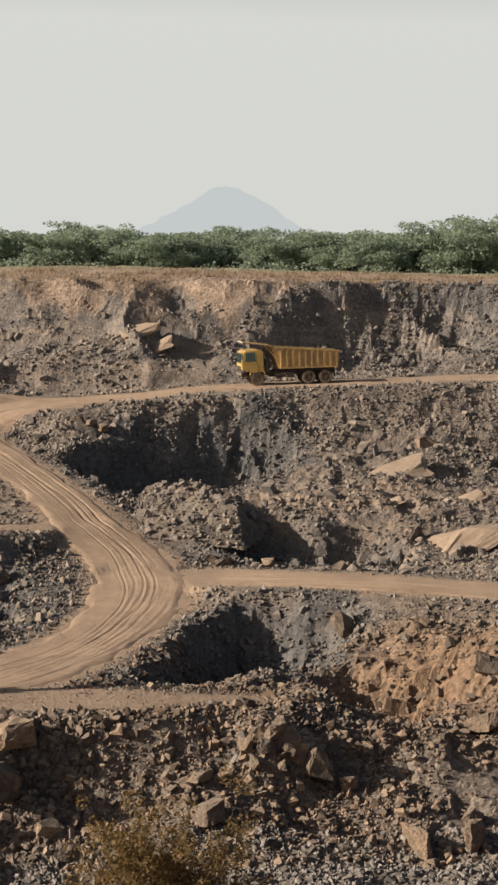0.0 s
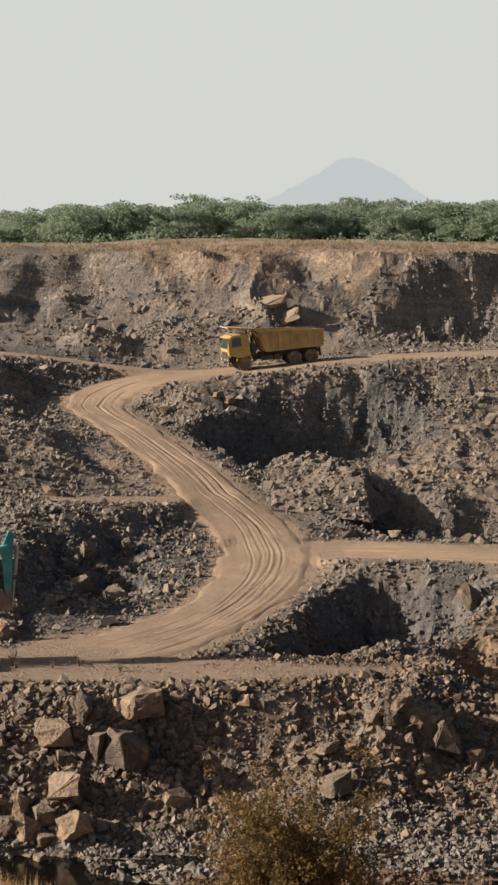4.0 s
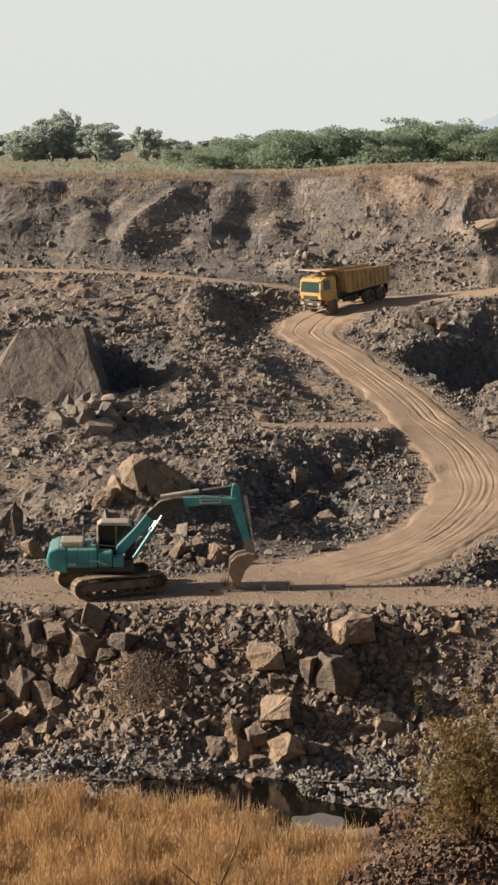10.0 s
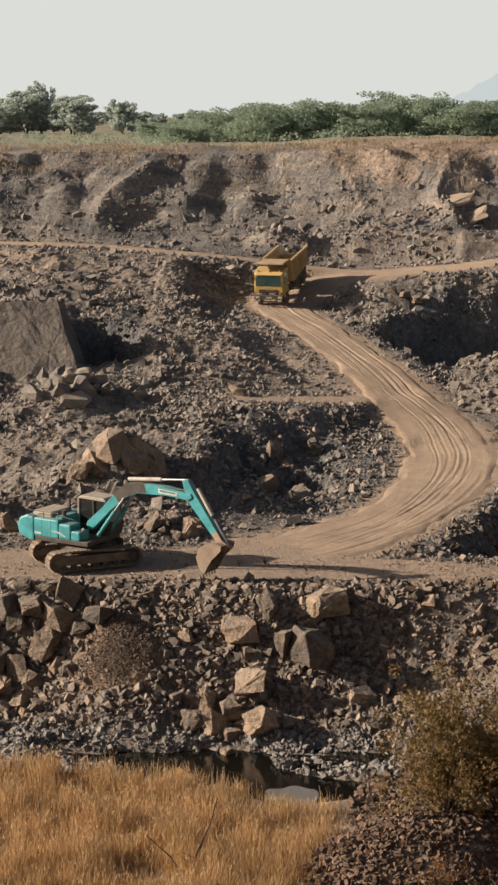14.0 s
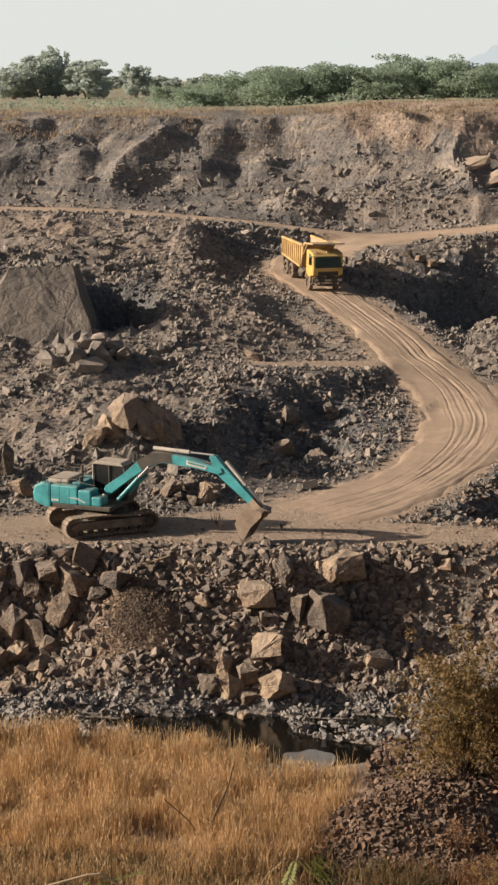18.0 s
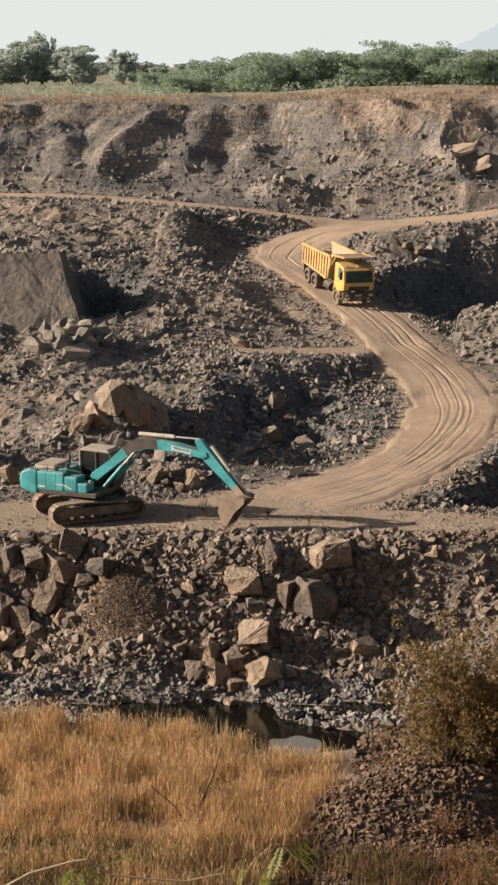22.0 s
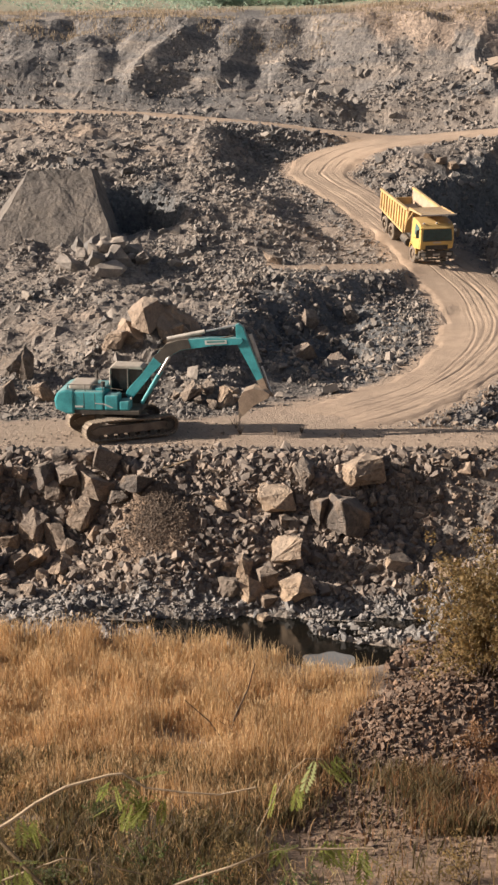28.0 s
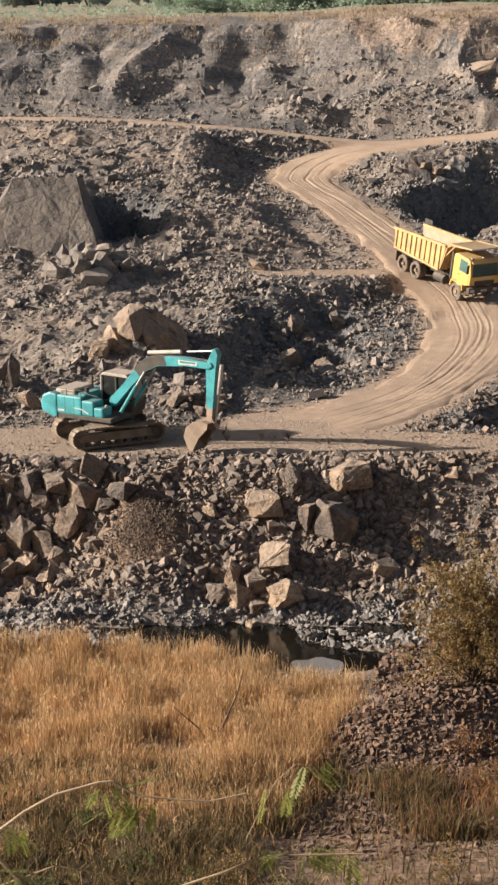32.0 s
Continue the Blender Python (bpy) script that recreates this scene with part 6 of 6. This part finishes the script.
for u, y, s in [(-0.052, 230, 0.5), (-0.03, 240, 0.7), (0.0, 236, 0.8), (0.048, 235, 0.85), (0.098, 238, 0.9), (0.124, 232, 0.7), (0.168, 240, 0.95), (0.188, 236, 0.9), (0.212, 240, 0.9), (0.262, 232, 1.0), (0.29, 236, 1.0), (0.315, 230, 1.0)]:
    plant(near_trees, used, u * y, y, s, 1.0)
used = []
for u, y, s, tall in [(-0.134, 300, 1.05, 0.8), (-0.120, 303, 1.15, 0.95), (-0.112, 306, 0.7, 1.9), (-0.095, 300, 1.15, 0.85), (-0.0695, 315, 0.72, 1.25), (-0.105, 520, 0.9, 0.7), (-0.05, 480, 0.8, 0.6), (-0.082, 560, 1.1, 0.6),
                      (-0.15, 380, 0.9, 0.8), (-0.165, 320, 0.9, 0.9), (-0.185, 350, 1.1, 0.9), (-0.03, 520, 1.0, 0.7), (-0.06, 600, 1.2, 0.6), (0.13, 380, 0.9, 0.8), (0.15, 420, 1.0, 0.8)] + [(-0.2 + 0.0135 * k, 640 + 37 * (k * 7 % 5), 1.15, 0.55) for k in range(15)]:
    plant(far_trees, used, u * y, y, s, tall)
# low scrub on the plain
rng = np.random.default_rng(61)
sx, sy = [], []
ys = rng.uniform(178, 260, 260)
xs = ys * rng.uniform(-0.2, 0.33, 260)
zs, _ = land(xs, ys)
v, f = leaves(rng, list(np.stack([xs, ys, zs + 0.3], -1)), [(a, a, a * 0.5) for a in rng.uniform(0.4, 1.5, 260)], 60, 0.16)
tagged(joined("low_scrub", v, f, ACACIA), "low green scrub scattered over the plain", "shrub", kind="stuff")


def make_shrub(name, x, y, tall, wide, seed, material, leaf, per, label, stems=9):
    rng = np.random.default_rng(seed)
    z, _ = land(np.array([x]), np.array([y]))
    ob = empty(name, label, "shrub", "shrubs on the near slope")
    ob.matrix_basis = pose(x, y, float(z[0]))
    wood, centres, radii = bmesh.new(), [], []
    for k in range(stems):
        a, o = rng.uniform(0, math.tau), wide * rng.uniform(0.05, 0.55)
        e = Vector((o * math.cos(a), o * math.sin(a), tall * rng.uniform(0.35, 1.0)))
        limb(wood, Vector((0, 0, -0.15)), e * 0.55 + Vector((0.05, 0, 0)), 0.03, 0.018, 5)
        limb(wood, e * 0.55 + Vector((0.05, 0, 0)), e, 0.018, 0.006, 5)
        for j in range(8):
            c = e * rng.uniform(0.3, 1.08) + Vector(rng.normal(0, wide * 0.12, 3))
            r = wide * rng.uniform(0.03, 0.1)
            centres.append((c.x, c.y, max(0.1, c.z))), radii.append((r, r, r * 1.1))
    part("stem", wood, BARK, ob)
    v, f = leaves(rng, centres, radii, per, leaf, 1.0)
    joined("foliage", v, f, material, ob)
    return ob


make_shrub("shrub", 6.6, 59.8, 4.5, 4.4, 71, OLIVE, 0.07, 620, "dusty olive-brown shrub beside a heap of stone", 26)
make_shrub("shrub", 8.4, 60.2, 4.6, 4.4, 72, OLIVE, 0.07, 620, "dusty olive-brown shrub beside a heap of stone", 26)
make_shrub("shrub", 10.9, 60.2, 2.0, 2.6, 73, OLIVE, 0.06, 700, "low dusty olive-brown shrub on the stony slope", 9)
for k, (sx0, sy0, st, sw, mt) in enumerate([(-7.2, 46.5, 1.3, 2.0, 0), (-3.8, 45.2, 1.1, 1.8, 1), (-1.0, 44.6, 0.9, 1.7, 0), (-6.0, 43.8, 1.0, 1.8, 1), (4.6, 44.5, 1.1, 1.8, 0), (-8.6, 50.8, 1.0, 1.6, 0), (-7.9, 42.5, 1.1, 2.2, 1), (-4.9, 42.2, 0.9, 2.0, 0), (-2.4, 42.8, 1.0, 2.0, 1), (0.4, 42.4, 0.9, 1.9, 1), (3.2, 42.6, 1.0, 1.9, 0), (6.9, 51.0, 1.0, 2.0, 0), (-5.4, 48.6, 0.8, 1.6, 1), (-1.8, 48.0, 0.7, 1.5, 0)] ):
    make_shrub("shrub", sx0, sy0, st, sw, 80 + k, (OLIVE, DUSTY_GREEN)[mt], 0.05, 600, ("low brown thorny shrub on the near slope", "low dusty green shrub on the near slope")[mt], 8)
for k, (sx0, sy0, st, sw) in enumerate([(6.4, 52.5, 0.9, 1.9), (8.0, 54.0, 1.0, 2.0), (7.4, 50.6, 0.8, 1.8), (9.2, 56.0, 1.0, 2.2), (6.0, 55.5, 0.8, 1.6), (8.6, 51.4, 0.8, 1.8)]):
    make_shrub("shrub", sx0, sy0, st, sw, 120 + k, RUST, 0.045, 600, "low rust-brown dry shrub among small stones", 9)
make_shrub("shrub", -9.6, 48.5, 1.4, 2.4, 74, OLIVE, 0.05, 700, "low brown thorny shrub on the near slope", 8)
make_shrub("shrub", 6.6, 47.5, 1.5, 2.2, 75, SCRUB, 0.05, 700, "low rusty-brown shrub on the near slope", 8)


def make_sapling():
    """The thorn sapling in front of the camera: long thin shoots with feathery green leaves."""
    rng = np.random.default_rng(91)
    x0, y0 = -0.25, 9.0
    z0 = float(land(np.array([x0]), np.array([y0]))[0][0])
    ob = empty("thorn_sapling", "thorn sapling with long thin shoots and green leaves", "shrub")
    ob.matrix_basis = pose(x0, y0, z0)
    def leaf(p, d, size):
        """A feathery leaf: a stalk with pairs of narrow leaflets."""
        v, f = [], []
        d = d.normalized()
        side = d.cross(Vector((0, 0.3, 1))).normalized()
        for k in range(9):
            c = p + d * size * (0.15 + k / 9)
            for s in (-1, 1):
                w = (side * s + d * 0.45 + Vector((0, 0, rng.uniform(-0.25, 0.1)))).normalized() * size * 0.34 * (1 - abs(k - 4) / 9)
                n = d * size * 0.06
                i = len(v)
                v += [c - n, c + w * 0.5 - n, c + w, c + w * 0.5 + n]
                f.append((i, i + 1, i + 2, i + 3))
        return v, f
    shoots = [[(-1.30, 0.0, 1.5), (-1.22, 0.0, 1.56), (-1.08, 0.0, 1.66), (-0.91, 0.0, 1.76), (-0.70, 0.0, 1.81), (-0.62, 0.0, 1.81), (-0.49, 0.0, 1.74), (-0.32, 0.0, 1.70), (-0.12, 0.0, 1.71), (0.07, 0.0, 1.75)],
              [(-0.4, 0.0, 1.18), (-0.26, 0.0, 1.24), (-0.08, 0.0, 1.31), (0.11, 0.0, 1.38), (0.22, 0.0, 1.40), (0.67, 0.0, 1.39)],
              [(0.10, 0.0, 1.5), (0.22, 0.0, 1.8), (0.33, 0.0, 1.91), (0.44, 0.0, 1.91)],
              [(-1.3, 0.0, 1.22), (-1.13, 0.0, 1.27), (-0.94, 0.0, 1.32), (-0.79, 0.0, 1.32), (-0.55, 0.0, 1.25)]]
    # drooping sprays: place along a shoot, spread, number of leaves
    sprays = [[((-0.66, 1.77), 0.06, 9), ((-0.52, 1.70), 0.07, 18), ((-1.16, 1.55), 0.06, 8)], [((0.28, 1.41), 0.06, 9), ((0.45, 1.40), 0.08, 12), ((0.60, 1.40), 0.05, 6)], [((0.46, 1.92), 0.05, 9), ((0.25, 1.76), 0.05, 4)], [((-1.2, 1.3), 0.06, 9)]]
    for s, pts in enumerate(shoots):
        pts = [Vector((0.02 * s, 0, -0.1))] + [Vector(p) for p in pts]
        knees = [Vector((rng.normal(0, 0.012), 0, rng.normal(0, 0.012))) for p in pts]
        pts = pts[:1] + [p + k for p, k in zip(pts[1:], knees[1:])]
        wood = bmesh.new()
        r = (0.013, 0.011, 0.003, 0.007)[s]
        for a, b in zip(pts[:-1], pts[1:]):
            limb(wood, a, b, r, r * 0.9, 6)
            r *= 0.9
        stem = part("shoot", wood, TWIG, ob)
        v, f = [], []
        for (lx, lz), spread, n in sprays[s]:
            for k in range(n):
                p = Vector((lx + rng.normal(0, spread), rng.normal(0, 0.05), lz + rng.normal(0, 0.015)))
                vv, ff = leaf(p, Vector((rng.uniform(-0.3, 0.9), rng.uniform(-0.3, 0.3), rng.uniform(-1.0, 0.05))), rng.uniform(0.10, 0.19))
                f += [tuple(i + len(v) for i in q) for q in ff]
                v += vv
        joined("leaves", np.array([p[:] for p in v]), np.array(f), GREEN, stem)
    return ob


make_sapling()


def bare_bush(x, y, tall, seed):
    """A leafless stem forking among the grass."""
    rng = np.random.default_rng(seed)
    z = float(land(np.array([x]), np.array([y]))[0][0])
    wood = bmesh.new()
    pts = [Vector((0, 0, -0.1)), Vector((0.35, 0, tall * 0.35)), Vector((0.78, 0, tall * 0.7)), Vector((1.0, 0, tall))]
    fork = [Vector((-0.05, 0, 0.1)), Vector((-0.5, 0.1, 0.75)), Vector((-1.3, 0.1, 1.5))]
    for a, b, r in zip(fork[:-1], fork[1:], (0.03, 0.022)):
        limb(wood, a, b, r, r * 0.6, 6)
    for a, b, r in zip(pts[:-1], pts[1:], (0.045, 0.034, 0.022)):
        limb(wood, a, b, r, r * 0.7, 6)
    for k in range(5):
        a = pts[0].lerp(pts[2], 0.2 + k * 0.1)
        limb(wood, a, a + Vector((rng.uniform(-0.9, 0.2), rng.uniform(-0.2, 0.2), rng.uniform(0.3, 0.8))), 0.014, 0.005, 5)
    ob = part("dead_bush", wood, DEAD_WOOD)
    ob.matrix_basis = pose(x, y, z)
    return tagged(ob, "bare forked dead bush standing in dry grass", "shrub")


bare_bush(-2.1, 56.7, 2.8, 5)


# distance: the hill, a low ridge and a mast, haze painted on as emission
def haze_glow_material(name, colour):
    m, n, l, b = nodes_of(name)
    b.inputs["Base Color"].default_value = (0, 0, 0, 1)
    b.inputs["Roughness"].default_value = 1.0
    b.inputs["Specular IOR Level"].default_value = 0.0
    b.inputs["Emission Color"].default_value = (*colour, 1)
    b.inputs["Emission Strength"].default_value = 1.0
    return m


HILL = haze_glow_material("hill_haze_glow", (0.40, 0.423, 0.415))
RIDGE = haze_glow_material("ridge_haze_glow", (0.46, 0.49, 0.475))


def far_hill(name, cx, y, half, high, seed, material, label):
    xs, ys = np.linspace(cx - half * 1.6, cx + half * 1.6, 90), np.linspace(y - half, y + half, 16)
    mx2, my2 = np.meshgrid(xs, ys)
    d = np.hypot((mx2 - cx) / half, (my2 - y) / (half * 0.9))
    z = high * np.clip(1 - d, -0.2, 1) + high * 0.16 * fbm(mx2 / (half * 0.3), my2 / (half * 0.3), seed, 4) * np.clip(1.2 - d, 0, 1)
    z = np.where(z > 0.72 * high, high * (0.72 + 0.42 * np.tanh((z / high - 0.72) / 0.42)), z) + high * 0.06 * fbm(mx2 / (half * 0.08), my2 / (half * 0.2), seed + 3, 3) + 10
    return tagged(sheet(name, xs, ys, z, material, {}), label, "hill", kind="structure")


far_hill("backdrop_hill", 462, 3000, 205, 119, 7, HILL, "far hill with haze painted on as a pale blue glow")
far_hill("backdrop_ridge", 120, 3400, 330, 24, 9, RIDGE, "low far ridge with haze painted on as a faint glow")
mast = bmesh.new()
for a, b in (((-1.2, -1.2), (-0.15, -0.15)), ((1.2, -1.2), (0.15, -0.15)), ((1.2, 1.2), (0.15, 0.15)), ((-1.2, 1.2), (-0.15, 0.15))):
    limb(mast, Vector((*a, 0)), Vector((*b, 24)), 0.12, 0.08, 5)
for k in range(8):
    h = 1.5 + k * 2.8
    w = 1.2 - 1.05 * h / 24
    for a, b in (((-w, -w), (w, -w)), ((w, -w), (w, w)), ((w, w), (-w, w)), ((-w, w), (-w, -w))):
        limb(mast, Vector((*a, h)), Vector((*b, h + 1.4)), 0.06, 0.06, 4)
for k, h in enumerate((17.5, 20.0, 22.5)):
    limb(mast, Vector((-2.4 + 0.3 * k, 0, h)), Vector((2.4 - 0.3 * k, 0, h)), 0.09, 0.09, 5)
# the mast shares the ridge's glow, which paints haze on it too
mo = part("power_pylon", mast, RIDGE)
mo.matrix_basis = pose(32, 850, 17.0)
tagged(mo, "slender lattice power pylon far off, with haze painted on as a glow", "pylon")


# small things on the shelf and the bank
def dry_plant(x, y, tall, seed):
    rng = np.random.default_rng(seed)
    z = float(land(np.array([x]), np.array([y]))[0][0])
    wood = bmesh.new()
    for k in range(11):
        a, o = rng.uniform(0, math.tau), rng.uniform(0.1, 0.4) * tall
        limb(wood, Vector((0, 0, -0.05)), Vector((o * math.cos(a), o * math.sin(a), tall * rng.uniform(0.5, 1.0))), 0.016, 0.006, 5)
    ob = part("dry_plant", wood, BARK)
    ob.matrix_basis = pose(x, y, z)
    return tagged(ob, "small withered plant on the dusty shelf", "plant", "withered plants on the shelf")


for k, (px, py, ph) in enumerate([(-2.4, 83.4, 0.75), (-2.2, 82.2, 0.6), (-0.6, 82.0, 0.5), (0.6, 82.4, 0.4), (2.4, 81.3, 0.4)]):
    dry_plant(px, py, ph, 700 + k)
fb = cyl(bmesh.new(), (-0.7, 0, 0), (0, 0.05, 0.08), 0.05, 8, 0.045)
cyl(fb, (0, 0.05, 0.08), (0.75, 0.0, 0.22), 0.045, 8, 0.03)
fo = part("fallen_branch", fb, TWIG)
fo.matrix_basis = pose(-4.9, 77.0, float(land(np.array([-4.9]), np.array([77.0]))[0][0]) + 0.25, 0, -8, 8)
tagged(fo, "pale bare branch lying on the stony bank", "branch")

# ---- what moves ----
TRUCK_LINE = spline([(62.00, 145.00, 11.00, 0), (43.00, 144.80, 10.20, 0), (23.44, 144.50, 9.32, 0), (14.82, 144.30, 8.45, 0), (8.15, 143.00, 7.98, 0), (4.70, 141.50, 7.59, 0), (2.64, 139.60, 7.03, 0), (1.81, 137.60, 6.46, 0), (1.67, 135.30, 6.20, 0), (4.02, 129.40, 5.47, 0), (6.16, 124.00, 4.53, 0), (7.46, 119.50, 3.84, 0), (8.87, 114.90, 2.71, 0), (9.94, 112.60, 2.09, 0), (12.13, 109.80, 1.57, 0), (15.20, 107.30, 1.60, 0), (22.00, 102.00, 1.55, 0)], 0.1)
LINE_S = np.concatenate([[0], np.cumsum(np.hypot(*np.diff(TRUCK_LINE[:, :2], axis=0).T))])
# seconds, way travelled along the line by the cab's front
TRUCK_TIMES = [0, 1, 2, 3, 6, 7, 8, 9, 10, 11, 12, 13, 14, 15, 18, 19, 20, 21, 22, 23, 24, 25, 28, 29, 30, 31, 32]
TRUCK_WAY = [38.56, 41.59, 44.43, 47.19, 53.99, 55.98, 57.77, 59.28, 60.59, 61.76, 62.77, 63.80, 65.00, 66.36, 72.1, 73.9, 75.40, 77.45, 79.15, 80.95, 82.5, 83.75, 87.5, 88.75, 90.0, 91.55, 93.4]


# seconds, degrees by which the truck points further round the bend than its line
SLEW_T = [0, 3, 6, 9, 13, 15, 18, 20.5, 24, 28, 32]
SLEW = [0, 4, 14, 15, 17, 9, -7, -3.5, -1, -1, -1]


def on_line(s):
    return Vector([np.interp(s, LINE_S, TRUCK_LINE[:, k]) for k in range(3)])


def gliding(t, ts, vs):
    """A smooth value through the rows (cubic, with even slopes)."""
    ts, vs = np.array(ts, float), np.array(vs, float)
    i = int(np.clip(np.searchsorted(ts, t) - 1, 0, len(ts) - 2))
    m = np.gradient(vs, ts)
    h = ts[i + 1] - ts[i]
    u = (t - ts[i]) / h
    return ((2 * u ** 3 - 3 * u ** 2 + 1) * vs[i] + (u ** 3 - 2 * u ** 2 + u) * h * m[i] + (-2 * u ** 3 + 3 * u ** 2) * vs[i + 1] + (u ** 3 - u ** 2) * h * m[i + 1])


# excavator: seconds, turn of the upper part, boom, arm and bucket (degrees from level, in the world)
DIG_T = [0, 3, 6, 7, 8, 9, 10, 11, 12, 13, 14, 15, 18, 19, 20, 21, 22, 23, 24, 25, 28, 29, 30, 31, 32]
DIG_TURN = [6, 6, 5, 5, 5, 4, 4, 2, -6, -17, -31, -34, -22, -28, -31, -26, -23, -21, -24, -36, -6, 3, 5, -2, -31]
DIG_BOOM = [30, 34, 36, 21.5, 23, 23.5, 22.6, 20.5, 19, 19.2, 19, 23, 13, 12.7, 17, 19, 14.3, 17, 17.7, 18.5, 26, 22.6, 21, 20.5, 22]
DIG_ARM = [-95, -92, -90, -112, -105, -86, -74, -68, -64, -63, -50, -46, -40, -36, -33, -32, -43, -54, -58, -61, -64, -86, -92, -93, -92]
DIG_BUCKET = [-165, -165, -165, -150, -135, -118, -105, -108, -112, -112, -112, -112, -112, -116, -114, -108, -112, -112, -112, -112, -128, -132, -118, -114, -110]


def stretch(parent_pose, a, b):
    """A pose at a whose x axis points to b."""
    d = (b - a).normalized()
    side = Vector((0, 1, 0))
    up = d.cross(side).normalized()
    return Matrix((( d.x, side.x, up.x, a.x), (d.y, side.y, up.y, a.y), (d.z, side.z, up.z, a.z), (0, 0, 0, 1)))


def dig_pose(t):
    turn, boom, arm, bucket = (gliding(t, DIG_T, v) for v in (DIG_TURN, DIG_BOOM, DIG_ARM, DIG_BUCKET))
    base = pose(0, 0, 0, 0, 0, turn - EX_TURN)
    def at(x, z, el):
        return Matrix.Translation((x, 0, z)) @ Matrix.Rotation(-radians(el), 4, "Y")
    mb = at(FOOT_X, FOOT_Z, boom)
    tip = mb @ Vector((BOOM_L, 0, 0))
    ma = at(tip.x, tip.z, arm)
    pin = ma @ Vector((ARM_L, 0, 0))
    mk = at(pin.x, pin.z, bucket)
    ears = mk @ Vector((-0.1, 0, 0.18))
    out = {"up": base, "boom": base @ mb, "arm": base @ ma, "bucket": base @ mk, "link": base @ stretch(None, ma @ Vector((ARM_L - 0.35, 0, 0.05)), ears)}
    pairs = [(Vector((FOOT_X + 0.55, 0, 1.45)), mb @ Vector((2.35, 0, 0.75)))] * 2 + [(mb @ Vector((2.6, 0, 1.5)), ma @ Vector((-0.68, 0, 0.3))), (ma @ Vector((-0.1, 0, 0.5)), ears)]
    for k, ((a, b), (_, _, gauge)) in enumerate(zip(pairs, ex_rams)):
        a, b = a + Vector((0, gauge, 0)), b + Vector((0, gauge, 0))
        out["barrel%d" % k] = base @ stretch(None, a, b)
        out["rod%d" % k] = base @ stretch(None, b, b + (b - a))
    return out


def motions():
    rows, spin, travelled = [], [], 0.0
    times = np.arange(0, 32.01, 0.25)
    ways = [gliding(t, TRUCK_TIMES, TRUCK_WAY) for t in times]
    for t, s in zip(times, ways):
        front, rear = on_line(s - 1.25), on_line(s - 1.25 - 4.78)
        d = front - rear
        m = Matrix.Translation(front - d.normalized() * 2.6 + Vector((0, 0, 0.05))) @ pose(0, 0, 0, 0, -math.degrees(math.asin(d.z / d.length)), math.degrees(math.atan2(d.y, d.x)))
        turn = Matrix.Translation(front) @ Matrix.Rotation(radians(gliding(t, SLEW_T, SLEW)), 4, "Z") @ Matrix.Translation(-front)
        m = turn @ m
        rows.append((float(t), m))
    walk(truck, rows)
    for w in truck_wheels:
        here = w.matrix_basis.translation.copy()
        walk(w, [(float(t), Matrix.Translation(here) @ Matrix.Rotation((s - ways[0]) / TYRE_R, 4, "Y")) for t, s in zip(times, ways)])
    poses = [(float(t), dig_pose(float(t))) for t in times]
    for ob, key in [(ex_up, "up"), (ex_boom, "boom"), (ex_arm, "arm"), (ex_bucket, "bucket"), (ex_link, "link")] + [(b, "barrel%d" % k) for k, (b, r, g) in enumerate(ex_rams)] + [(r, "rod%d" % k) for k, (b, r, g) in enumerate(ex_rams)]:
        walk(ob, [(t, p[key]) for t, p in poses])


motions()
